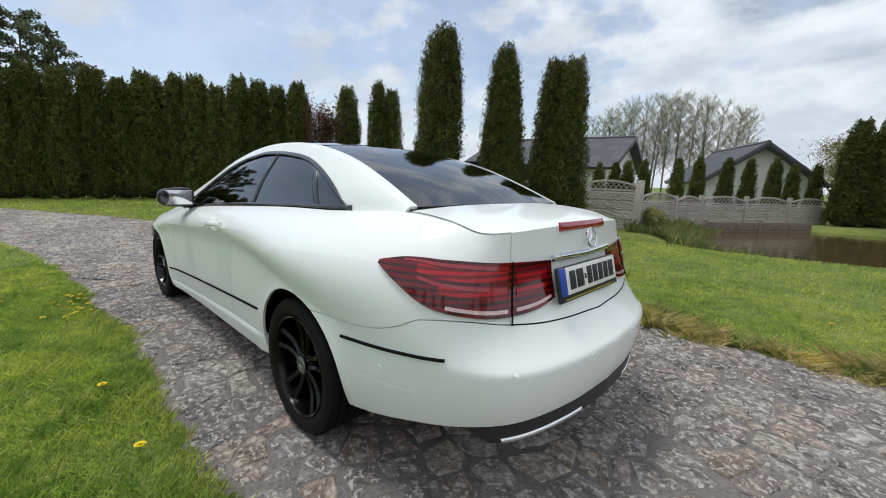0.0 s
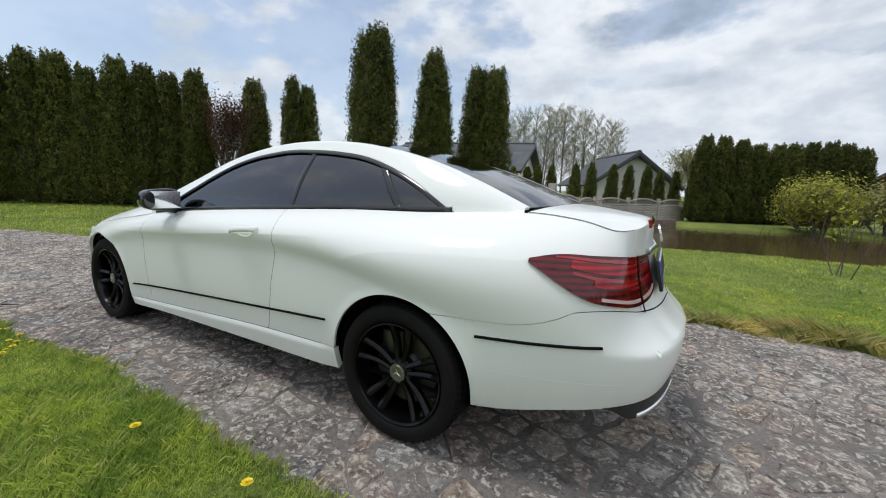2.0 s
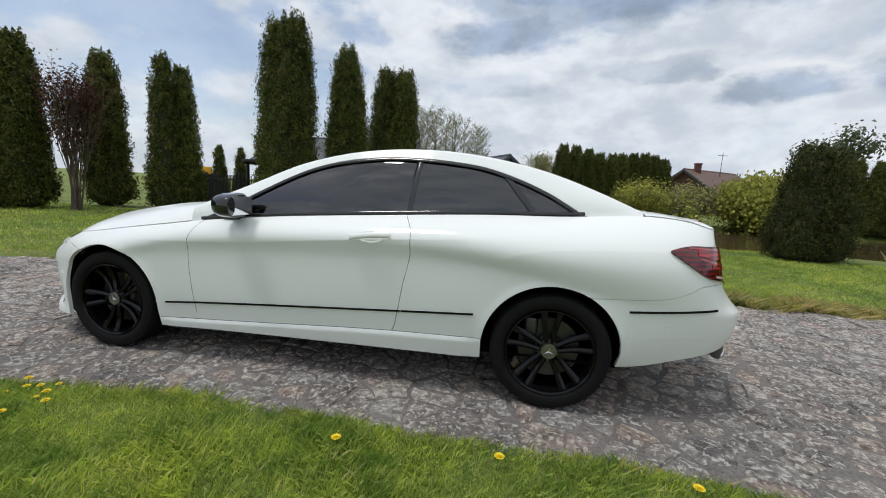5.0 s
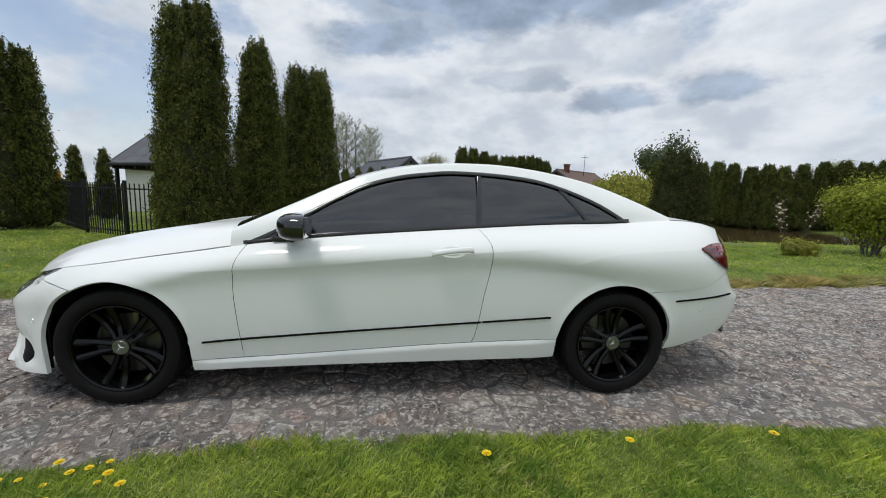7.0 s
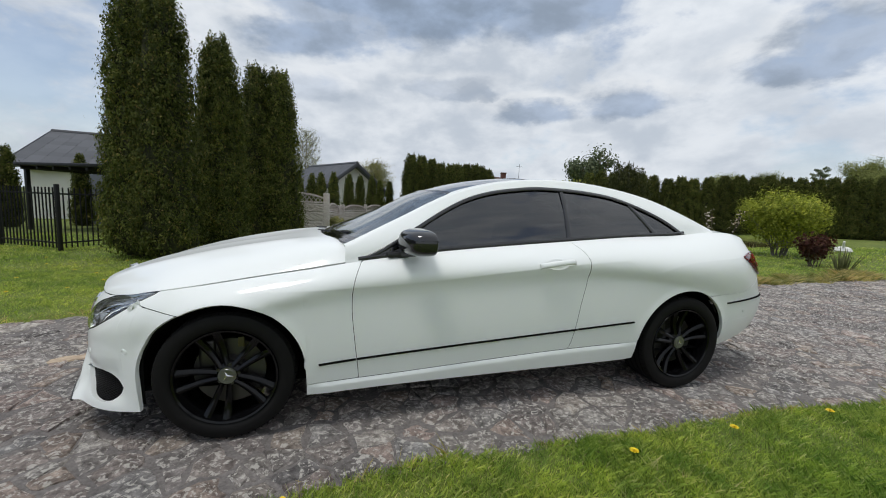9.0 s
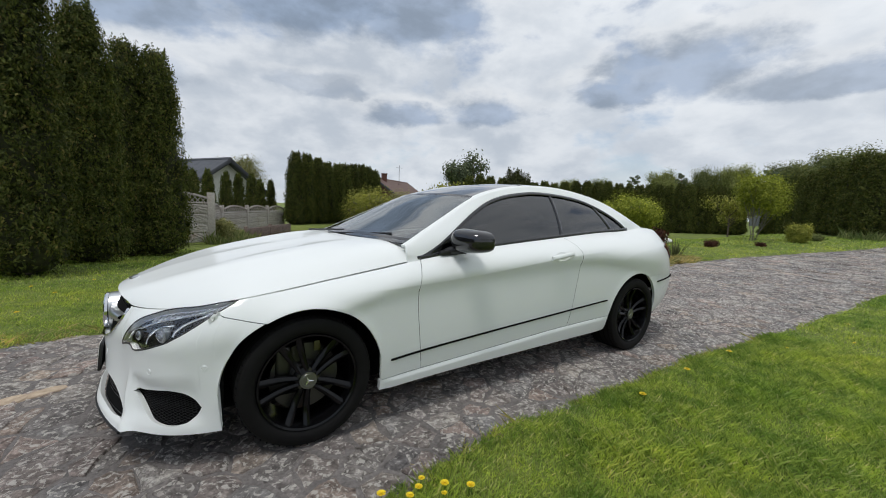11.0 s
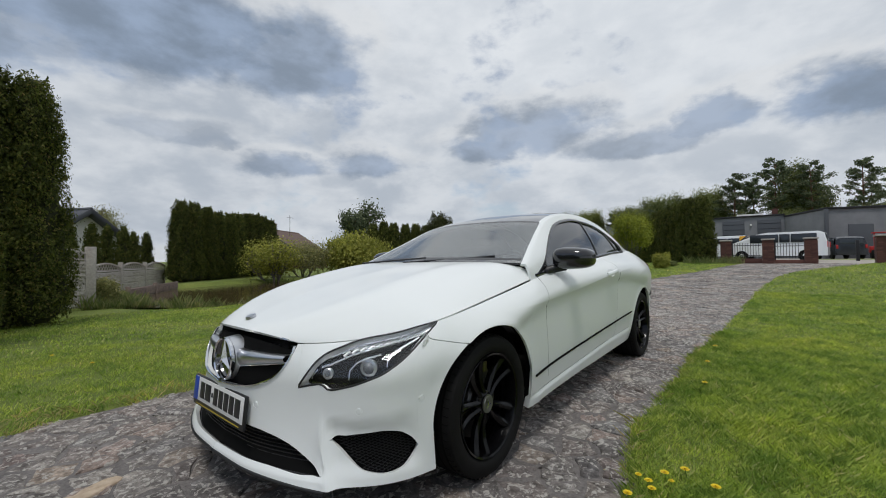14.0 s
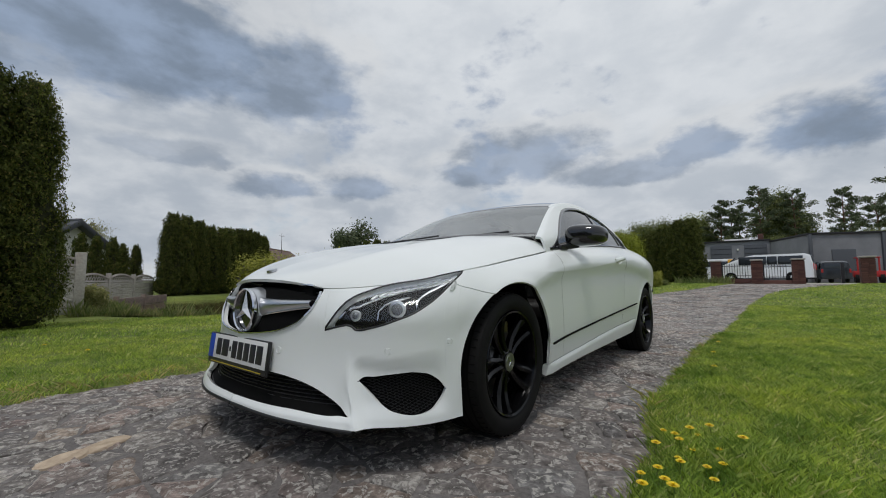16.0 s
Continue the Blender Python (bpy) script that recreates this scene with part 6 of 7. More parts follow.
# ---- wheels ----
def build_wheel():
    """One wheel, its outer face towards +y, turning about the y axis."""
    w = new("wheel")
    tread = [(.232, -.13), (.245, -.148), (.285, -.152), (.306, -.142), (.3165, -.125), (.318, -.09), (.318, .04), (.3165, .075), (.307, .094),
             (.288, .104), (.262, .103), (.246, .098), (.236, .088), (.228, .07)]
    bm = lathe(tread, 72)
    part("tyre", bm, RUBBER, w, "low-profile black tyre")
    grooves = bmesh.new()
    for g in (-.09, -.04, .012, .055):
        ring = lathe([(.3170, g - .0045), (.3186, g - .0045), (.3186, g + .0045), (.3170, g + .0045)], 60)
        me = bpy.data.meshes.new("tmp")
        ring.to_mesh(me)
        grooves.from_mesh(me)
        ring.free()
    for i in range(60):
        a = 2 * math.pi * i / 60
        for sgn in (-1, 1):
            b = box(.0035, .030, .012, (0, .096 * sgn - .026, .3115), 0)
            bmesh.ops.rotate(b, cent=(0, 0, 0), matrix=Matrix.Rotation(a, 3, "Y"), verts=b.verts)
            me = bpy.data.meshes.new("tmp")
            b.to_mesh(me)
            grooves.from_mesh(me)
            b.free()
    part("tread", grooves, MATT_BLACK, w)
    barrel = lathe([(.228, .074), (.237, .090), (.233, .097), (.224, .092), (.218, .07), (.210, .02), (.206, -.09), (.22, -.10)], 64)
    rim = part("rim", barrel, RIM_BLACK, w, "gloss black alloy rim")
    disc = merged(lathe([(.06, .002), (.165, .002), (.165, -.022), (.06, -.022)], 40), lathe([(.0, .02), (.07, .02), (.085, .0), (.085, -.04)], 32))
    part("brake_disc", disc, STEEL, w)
    for i in range(5):
        a0 = 2 * math.pi * i / 5 + math.pi / 2
        for s in (-1, 1):
            # each spoke of a pair runs slightly outwards from its mate
            verts = []
            for k in range(9):
                r = .045 + (.224 - .045) * k / 8
                off = s * (.016 + .030 * (k / 8) ** 1.1)
                wd = .011 + .008 * (k / 8)
                yo = .062 - .012 * math.sin(math.pi * k / 8) + .020 * (k / 8) ** 2
                for dx, dy in ((-wd, -.028), (-wd, -.004), (-wd * .15, .004), (wd * .3, .002), (wd, -.006), (wd, -.028)):
                    x, z = off + dx * s, r
                    ca, sa = math.cos(a0 - math.pi / 2), math.sin(a0 - math.pi / 2)
                    verts.append((x * ca + z * -sa, yo + dy, x * sa + z * ca))
            faces = []
            for k in range(8):
                for c in range(6):
                    d = (c + 1) % 6
                    faces.append((k * 6 + c, k * 6 + d, (k + 1) * 6 + d, (k + 1) * 6 + c))
            faces += [tuple(range(6)), tuple(range(48, 54))]
            bm = bmesh.new()
            bm.from_mesh(mesh_of("tmp", verts, faces))
            bmesh.ops.recalc_face_normals(bm, faces=bm.faces)
            part("spoke", smooth_shade(bm, 30), RIM_BLACK, rim)
    hub = lathe([(0, .072), (.026, .072), (.031, .070), (.033, .064), (.048, .058), (.060, .045), (.062, .0)], 40)
    part("hub", hub, RIM_BLACK, rim)
    capm = lathe([(.0, .0735), (.027, .0735), (.0275, .0755), (.0325, .0755), (.034, .0735), (.041, .0735), (.041, .068)], 40)
    hubcap = part("hub_cap", capm, HUB_GREY, rim, "grey metal hub cap with a ring and three-point star")
    for i in range(3):
        a = 2 * math.pi * i / 3
        b = bmesh.new()
        tip, l, r = [Vector((rr * math.sin(a + da), .0765, rr * math.cos(a + da))) for rr, da in ((.0275, 0), (.006, -1.05), (.006, 1.05))]
        c = Vector((0, .079, 0))
        vs = [b.verts.new(q) for q in (tip, l, c, r)]
        b.faces.new((vs[0], vs[1], vs[2]))
        b.faces.new((vs[0], vs[2], vs[3]))
        part("star_point", b, CHROME, rim)
    for i in range(5):
        a = 2 * math.pi * (i + .5) / 5
        part("wheel_bolt", rod((.048 * math.sin(a), .045, .048 * math.cos(a)), (.048 * math.sin(a), .060, .048 * math.cos(a)), .009, .009, 8), STEEL, rim)
    return w


first = build_wheel()
first.parent = car
WHEEL_Y = .762
first.matrix_basis = pose(HUB_X, WHEEL_Y, HUB_Z, 0, 23, 0)
for x, y, spin, turn in ((-HUB_X, WHEEL_Y, 0, 0), (HUB_X, -WHEEL_Y, 40, 180), (-HUB_X, -WHEEL_Y, 10, 180)):
    wcopy = copy_thing(first, pose(x, y, HUB_Z, 0, spin, turn))
    wcopy.parent = car
for x in (HUB_X, -HUB_X):
    part("brake_caliper", box(.08, .06, .15, (x + .10, .745, HUB_Z + .09), .02, 3, None), STEEL, car)
part("caliper_mark", box(.03, .01, .05, (HUB_X - .055, .782, HUB_Z + .15), .004), YELLOW_PAINT, car)


# ---- lamps ----
def lens_slab(us, lo, hi, rows, off):
    return flank_panel(us, lo, hi, rows, off=off)


for side in (1, -1):
    # headlamp: deep bowl, bezel, two projectors, light strips, clear cover
    us = lin(2.14, 5.0, 36)
    lens_v, lens_f = lens_slab(us, HEAD_LOW, HEAD_TOP, 10, .001)
    lamp = skin("headlamp", lens_v, lens_f, CLEAR, car, .004, side=side, label="clear headlamp with grey housing")
    lamp.visible_shadow = False
    bowl_v, bowl_f = lens_slab(lin(2.13, 5.01, 36), lambda u: HEAD_LOW(u) - .006, lambda u: HEAD_TOP(u) + .006, 10, -.012)
    m = 11
    for i in range(37):
        for j in range(m):
            k = math.sin(math.pi * min(max(j / (m - 1), 0), 1)) * math.sin(math.pi * i / 36)
            p = bowl_v[i * m + j]
            p -= flank_normal(2.13 + 2.88 * i / 36, .6) * .055 * k ** .5
    skin("lamp_bowl", bowl_v, bowl_f, LAMP_INNER, lamp, .003, side=side)
    for u0, kz, rad in ((2.72, .40, .021), (3.65, .36, .033)):
        z0 = HEAD_LOW(u0) + (HEAD_TOP(u0) - HEAD_LOW(u0)) * kz
        c, n = flank(u0, z0, -.022), Vector((.85, .45, .05)).normalized()
        ring = merged(rod(c - n * .03, c, rad * .8, rad, 28), rod(c, c + n * .003, rad, rad * .86, 28))
        part("projector_ring", ring if side == 1 else mirrored(ring), SILVER, lamp)
        eye_bm = bmesh.new()
        bmesh.ops.create_uvsphere(eye_bm, u_segments=20, v_segments=12, radius=rad * .74)
        bmesh.ops.translate(eye_bm, vec=c - n * .006, verts=eye_bm.verts)
        smooth_shade(eye_bm, 80)
        part("projector_lens", eye_bm if side == 1 else mirrored(eye_bm), PROJECTOR, lamp)
    def lamp_line(knots_uk, w, mt, nm, deep=-.016):
        """A strip in the lamp through places given by u and the height between lower and upper edge."""
        fine_uk = []
        for (ua, ka), (ub, kb) in zip(knots_uk, knots_uk[1:]):
            fine_uk += [(ua + (ub - ua) * q / 6, ka + (kb - ka) * q / 6) for q in range(6)]
        fine_uk.append(knots_uk[-1])
        uz = [(u, HEAD_LOW(u) + (HEAD_TOP(u) - HEAD_LOW(u)) * k) for u, k in fine_uk]
        bm2 = sweep([flank(u, z, deep) for u, z in uz], [flank_normal(u, z) for u, z in uz], w, .006)
        part(nm, bm2 if side == 1 else mirrored(bm2), mt, lamp)

    lamp_line([(2.60, .62), (2.9, .70), (3.4, .76), (4.0, .80), (4.5, .80), (4.86, .74)], .007, CHROME, "light_strip")
    lamp_line([(2.75, .86), (3.3, .90), (3.9, .92), (4.4, .90)], .005, CHROME, "light_strip")
    for q in range(9):
        u0 = 3.0 + .155 * q
        lamp_line([(u0, .80), (u0 + .06, .845), (u0 + .11, .84)], .011, SILVER, "light_facet", -.020)
    lamp_line([(4.14, .16), (4.10, .34), (4.16, .48), (4.32, .56), (4.66, .60)], .006, CHROME, "light_strip")
    lamp_line([(3.26, .16), (3.24, .40), (3.34, .54), (3.52, .60), (3.84, .60)], .006, CHROME, "light_strip", -.020)
    lamp_line([(2.40, .34), (2.42, .52), (2.52, .62)], .005, CHROME, "light_strip")
    rim_pts = [(u, HEAD_LOW(u)) for u in lin(2.13, 5.0, 30)] + [(u, HEAD_TOP(u)) for u in lin(4.99, 2.14, 30)]
    b = sweep([flank(u, z, -.004) for u, z in rim_pts], [flank_normal(u, z) for u, z in rim_pts], .008, .005, True)
    part("lamp_seal", b if side == 1 else mirrored(b), TRIM_BLACK, lamp)
    # tail lamp: dark red body, bright bars, pale strip
    us = lin(14.42, 17.95, 44)
    v, f = lens_slab(us, LAMP_LOW, LAMP_TOP, 10, .012)
    tail = skin("tail_lamp", v, f, LAMP_DARK, car, .022, side=side, label="dark red tail lamp with bright red bars")
    for ka, kb, ua, ub, mt, nm in ((.62, .84, 15.05, 16.75, LAMP_BRIGHT, "red_bar"), (.60, .82, 17.0, 17.80, LAMP_BRIGHT, "red_bar"), (.34, .48, 15.45, 16.75, LAMP_BRIGHT, "red_bar"),
                                   (.36, .49, 17.0, 17.75, LAMP_BRIGHT, "red_bar"), (.07, .14, 15.6, 16.78, LAMP_WHITE, "pale_strip"), (.07, .14, 17.0, 17.85, LAMP_WHITE, "pale_strip"),
                                   (.86, .93, 14.8, 16.78, LAMP_RED, "red_edge"), (.48, .55, 15.1, 16.75, LAMP_RED, "red_edge")):
        us2 = lin(ua, ub, 22)
        v, f = flank_panel(us2, lambda u: LAMP_LOW(u) + (LAMP_TOP(u) - LAMP_LOW(u)) * ka, lambda u: LAMP_LOW(u) + (LAMP_TOP(u) - LAMP_LOW(u)) * kb, 3, off=.0145)
        skin(nm, v, f, mt, tail, .003, side=side)
    ln = lin(.703, .914, 10)
    b = sweep([flank(16.89, z, .012) for z in ln], [flank_normal(16.89, z) for z in ln], .006, .0035)
    part("lid_gap", b if side == 1 else mirrored(b), MATT_BLACK, tail)
    # fog intakes: deep dark pockets with a mesh
    us = lin(2.8, 4.84, 26)
    v, f = flank_panel(us, lambda u: intake_lo(u) - .004, lambda u: intake_hi(u) + .004, 6, off=-.035)
    pocket = skin("side_intake", v, f, MATT_BLACK, front_bumper, .004, side=side, label="dark side air intake with honeycomb grille")
    mesh_bm = bmesh.new()
    for q in range(-18, 42):
        for sgn in (1, -1):
            pts, nn = [], []
            for k in range(21):
                u = 2.86 + (4.78 - 2.86) * k / 20
                z = .20 + q * .010 + sgn * (u - 3.8) * .055
                if intake_lo(u) + .004 < z < intake_hi(u) - .004:
                    pts.append(flank(u, z, -.020))
                    nn.append(flank_normal(u, z))
            if len(pts) > 1:
                s2 = sweep(pts, nn, .0022, .003)
                me = bpy.data.meshes.new("tmp")
                s2.to_mesh(me)
                mesh_bm.from_mesh(me)
                s2.free()
    part("intake_mesh", mesh_bm if side == 1 else mirrored(mesh_bm), MESH_BLACK, front_bumper)
    # parking sensors and tow cover
    for u0, z0 in ((u_of(1.807), .457), (4.0 - .48, .430), (1.15, .415), (16.95, .575), (18.35, .555), (u_of(-1.95), .515)):
        c, n = flank(u0, z0, -.002), flank_normal(u0, z0)
        b = lathe([(.0, .0035), (.0085, .0035), (.0095, .002), (.0105, .0), (.0125, .0035), (.0135, .002)], 20)
        q = n.to_track_quat("Y", "Z").to_matrix().to_4x4()
        bmesh.ops.transform(b, matrix=Matrix.Translation(c) @ q, verts=b.verts)
        part("parking_sensor", b if side == 1 else mirrored(b), PAINT, front_bumper if u0 < 10 else rear_bumper)

# lower front intake with mesh
v, f = flank_panel(lin(0, 2.46, 26), lambda u: intake_lo(u) - .004, lambda u: intake_hi(u) + .004, 6, off=-.05)
skin("lower_intake", v, f, MATT_BLACK, front_bumper, .004, both=True)
low_mesh = bmesh.new()
for q in range(9):
    pts, nn = [], []
    for k in range(30):
        u = 2.42 * k / 29
        z = .214 + q * .013
        if intake_lo(u) < z < intake_hi(u):
            pts.append(flank(u, z, -.030))
            nn.append(flank_normal(u, z))
    if len(pts) > 1:
        for s2 in (sweep(pts, nn, .004, .005), mirrored(sweep(pts, nn, .004, .005))):
            me = bpy.data.meshes.new("tmp")
            s2.to_mesh(me)
            low_mesh.from_mesh(me)
            s2.free()
part("intake_slats", low_mesh, TRIM_BLACK, front_bumper)

# radiator grille: frame, dark back, two blades, star in a ring
grille = part("radiator_grille", merged(box(.03, .66, .16, (2.075, 0, .585), .02)), MATT_BLACK, car, "dark radiator grille with silver blades")
for sgn in (1, -1):
    ln = lin(0, 1.95, 30)
    pts = [flank(u, GRILLE_LOW(u) + .004, -.002) for u in ln] + [flank(1.95, z, -.002) for z in lin(.645, TOP(1.95)[2] - .012, 3)]
    b = sweep(pts, [flank_normal(.5, .5)] * len(pts), .006, .010)
    part("grille_frame", b if sgn == 1 else mirrored(b), CHROME, grille)
    # one broad wing that narrows outward, with a bright lower edge
    wing, edge = bmesh.new(), []
    rows = []
    for y in lin(.07, .365, 14):
        k = (y - .07) / .295
        hh = .040 - .026 * k ** .7
        c = Vector((2.180 - .66 * (y - .06) ** 2, y, .575 + .022 * k))
        rows.append([wing.verts.new(c + Vector((dx, 0, dz * hh))) for dx, dz in ((-.03, 1), (-.004, .96), (.006, .5), (.008, 0), (.004, -.6), (-.004, -.96), (-.03, -1))])
        edge.append(c + Vector((-.004, 0, -.97 * hh)))
    for r0, r1 in zip(rows, rows[1:]):
        for j in range(6):
            wing.faces.new((r0[j], r0[j + 1], r1[j + 1], r1[j]))
    bmesh.ops.recalc_face_normals(wing, faces=wing.faces)
    smooth_shade(wing, 50)
    part("grille_blade", wing if sgn == 1 else mirrored(wing), SILVER, grille)
    b = sweep(edge, [Vector((1, .15, -.5))] * len(edge), .005, .005)
    part("blade_edge", b if sgn == 1 else mirrored(b), CHROME, grille)
    for q in range(7):
        z0 = .505 + .022 * q
        ymax = .36 if z0 > .56 else .30
        pts = [Vector((2.125 - .30 * y * y * 1.9, y, z0)) for y in lin(.0, ymax, 10)]
        b = sweep(pts, [Vector((1, .1, 0))] * 11, .006, .01)
        part("grille_slat", b if sgn == 1 else mirrored(b), TRIM_BLACK, grille)
pts = [Vector((2.10 - .3 * y * y, y, TOP(2)[2] + .018 - .16 * y * y)) for y in lin(-.34, .34, 24)]
part("grille_top_trim", sweep(pts, [Vector((1, 0, .4))] * 25, .010, .03), CHROME, grille)


def star_badge(centre, normal, radius, parent, depth=.012):
    """A ring with a three-pointed star."""
    q = Matrix.Translation(centre) @ Vector(normal).to_track_quat("Y", "Z").to_matrix().to_4x4()
    ring = lathe([(radius * .90, 0), (radius * .90, depth), (radius * .95, depth * 1.4), (radius, depth), (radius, 0), (radius * .90, 0)], 48)
    bmesh.ops.transform(ring, matrix=q, verts=ring.verts)
    part("badge_ring", ring, CHROME, parent)
    st = bmesh.new()
    for i in range(3):
        a = 2 * math.pi * i / 3
        pts = [Vector((radius * rr * math.sin(a + da), d, radius * rr * math.cos(a + da))) for rr, da, d in ((.93, 0, depth * .6), (.16, -1.047, 0), (.16, 1.047, 0))]
        vs = [st.verts.new(p) for p in (pts[0], pts[1], Vector((0, depth * 1.6, 0)), pts[2])]
        st.faces.new((vs[0], vs[1], vs[2]))
        st.faces.new((vs[0], vs[2], vs[3]))
    bmesh.ops.recalc_face_normals(st, faces=st.faces)
    bmesh.ops.transform(st, matrix=q, verts=st.verts)
    part("badge_star", st, CHROME, parent)


part("badge_plate", rod((2.14, 0, .562), (2.190, 0, .562), .098, .092, 40), SILVER, grille)
part("badge_disc", rod((2.186, 0, .562), (2.196, 0, .562), .084, .084, 40), GLOSS_BLACK, grille)
star_badge((2.196, 0, .562), (1, 0, .05), .0925, grille)
part("bonnet_badge", rod((2.085, 0, .729), (2.088, 0, .7385), .024, .022, 24), SILVER, car)
star_badge((-2.322, 0, .972), (-1, 0, .25), .042, boot_face, .006)


def number_plate(m, parent_name, label):
    """A long plate: frame, face, dark bars for its unreadable characters, blue end, yellow foot."""
    p = tagged(new(parent_name), label)
    p.parent = car
    p.matrix_basis = m
    part("plate_frame", box(.535, .014, .135, (0, 0, 0), .004), TRIM_BLACK, p)
    part("plate_face", box(.515, .004, .105, (0, -.0075, .010), .001), PLATE_WHITE, p)
    part("plate_band", box(.045, .004, .105, (-.236, -.0095, .010), .001), PLATE_BLUE, p)
    part("plate_foot", box(.46, .003, .004, (0, -.0078, -.0585), .0008), PLATE_YELLOW, p)
    x = -.185
    for w in (.048, .060, .014, .044, .044, .044, .044, .048):
        part("plate_bar", box(w, .002, .072 if w > .02 else .02, (x + w / 2, -.0103, .010), .0005), PLATE_INK, p)
        x += w + .010
    return p


number_plate(pose(2.212, -.03, .380, -6, 0, 90), "front_plate", "white number plate in a black frame, front")
number_plate(pose(-2.345, .03, .812, -14, 0, -90), "rear_plate", "white number plate with yellow foot strip, rear")

# rear details: chrome strip over the plate, brake light, exhaust trims
pts = [flank(u, .905, .004) for u in lin(18.0, 19, 12)]
b = sweep(pts, [flank_normal(u, .905) for u in lin(18.0, 19, 12)], .026, .016)
part("boot_strip", merged(b.copy(), mirrored(b)), CHROME, boot_face, "chrome strip above the number plate")
b.free()
pts = [Vector((-2.283 + .03 * y * y * 4, y, 1.022)) for y in lin(-.20, .20, 16)]
part("brake_light", sweep(pts, [Vector((-1, 0, .25))] * 17, .036, .012), LAMP_RED, boot_face, "red high brake light")
for sgn in (1, -1):
    us = lin(16.7, 18.3, 16)
    pts = [flank(u, BOT(u)[2], .0) + Vector((.006, 0, -.058)) for u in us]
    b = sweep(pts, [Vector((-.8, .3, -.2))] * 17, .020, .012)
    part("exhaust_trim", b if sgn == 1 else mirrored(b), CHROME, rear_bumper, "chrome exhaust trim")

# wipers, cowl, seams, aerial
pts = [Vector((.90 + .07 * (1 - (y / .75) ** 2), y, .945 - .02 * (y / .75) ** 2)) for y in lin(-.66, .66, 24)]
part("cowl", sweep([p - Vector((0, 0, .02)) for p in pts], [Vector((0, 0, 1))] * 25, .09, .010), TRIM_BLACK, car)
for a, b in (((.98, -.10, .965), (.80, .52, 1.005)), ((1.0, -.52, .962), (.93, .05, .998))):
    part("wiper", merged(rod(a, b, .007, .005, 8), box(.02, .04, .012, a, .004)), TRIM_BLACK, car)
part("windscreen_frit", merged(*[sweep([Vector((lambda e, c, q: (e[0] + (c[0] - e[0]) * (1 - abs(q) ** 2.2), e[1] * q, e[2] + (c[1] - e[2]) * (1 - abs(q) ** 2.6) - .005))(rail_edge(x), ROOF_MID(x), q)) for q in lin(-.95, .95, 24)],
                                       [Vector((.5, 0, .8))] * 25, w, .004) for x, w in ((.200, .05), (.775, .07))]), GLOSS_BLACK, car)
for x0 in (-.35, -.94, .175):
    e, c = rail_edge(x0), ROOF_MID(x0)
    pts = [Vector((e[0] + (c[0] - e[0]) * (1 - abs(q) ** 2.2), e[1] * q, e[2] + (c[1] - e[2]) * (1 - abs(q) ** 2.6) - .0005)) for q in lin(-.93, .93, 24)]
    part("roof_seam", sweep(pts, [Vector((0, 0, 1))] * 25, .010, .002), MATT_BLACK, car)

# cabin
part("dashboard", box(.42, 1.3, .20, (.72, 0, .80), .06, 4), DASH, car)
part("steering_wheel", lathe([(.17, -.012), (.182, 0), (.17, .012), (.158, 0), (.17, -.012)], 32), LEATHER, car).matrix_basis = pose(.40, .36, .88, 0, 0, 90) @ pose(0, 0, 0, -22, 0, 0)
for y in (.36, -.36):
    part("front_seat_base", box(.52, .50, .16, (.05, y, .46), .06, 4), LEATHER, car)
    part("front_seat_back", box(.14, .48, .62, (-.28, y, .80), .06, 4, Matrix.Rotation(radians(-14), 4, "Y")), LEATHER, car)
    part("headrest", box(.09, .26, .17, (-.37, y, 1.14), .04, 4), LEATHER, car)
part("rear_bench", merged(box(.5, 1.15, .2, (-.85, 0, .48), .06, 4), box(.16, 1.15, .55, (-1.15, 0, .76), .06, 4, Matrix.Rotation(radians(-22), 4, "Y"))), LEATHER, car)
part("parcel_shelf", box(.6, 1.2, .03, (-1.5, 0, 1.0), .01), DASH, car)
part("rear_view_mirror", box(.03, .2, .06, (.28, 0, 1.18), .012), GLOSS_BLACK, car)


# ---- grass, flowers, stones ----
def blade_material(name, stops):
    m = material(name, stops[0][1], .55)
    c = ramp(m, island(m), stops)
    pat = ramp(m, noise_tex(m, .8, 5, .65), [(.30, (.58, .74, .52)), (.50, (1, 1, 1)), (.70, (1.34, 1.20, 1.05))])
    tuft = ramp(m, noise_tex(m, 6.5, 4, .6), [(.30, (.50, .66, .50)), (.48, (1, 1, 1)), (.66, (1.26, 1.24, .95))])
    col = mix(m, 1.0, mix(m, 1.0, c, pat, "MULTIPLY"), tuft, "MULTIPLY")
    base(m, col)
    thin(m, col, .45)
    return m


BLADE = blade_material("grass_blades", [(0, (.19, .28, .052)), (.4, (.35, .46, .087)), (.85, (.51, .60, .13)), (.95, (.57, .61, .185)), (1, (.70, .64, .32))])
STRAW = blade_material("dry_grass", [(0, (.26, .27, .07)), (.5, (.50, .42, .17)), (1, (.66, .53, .28))])


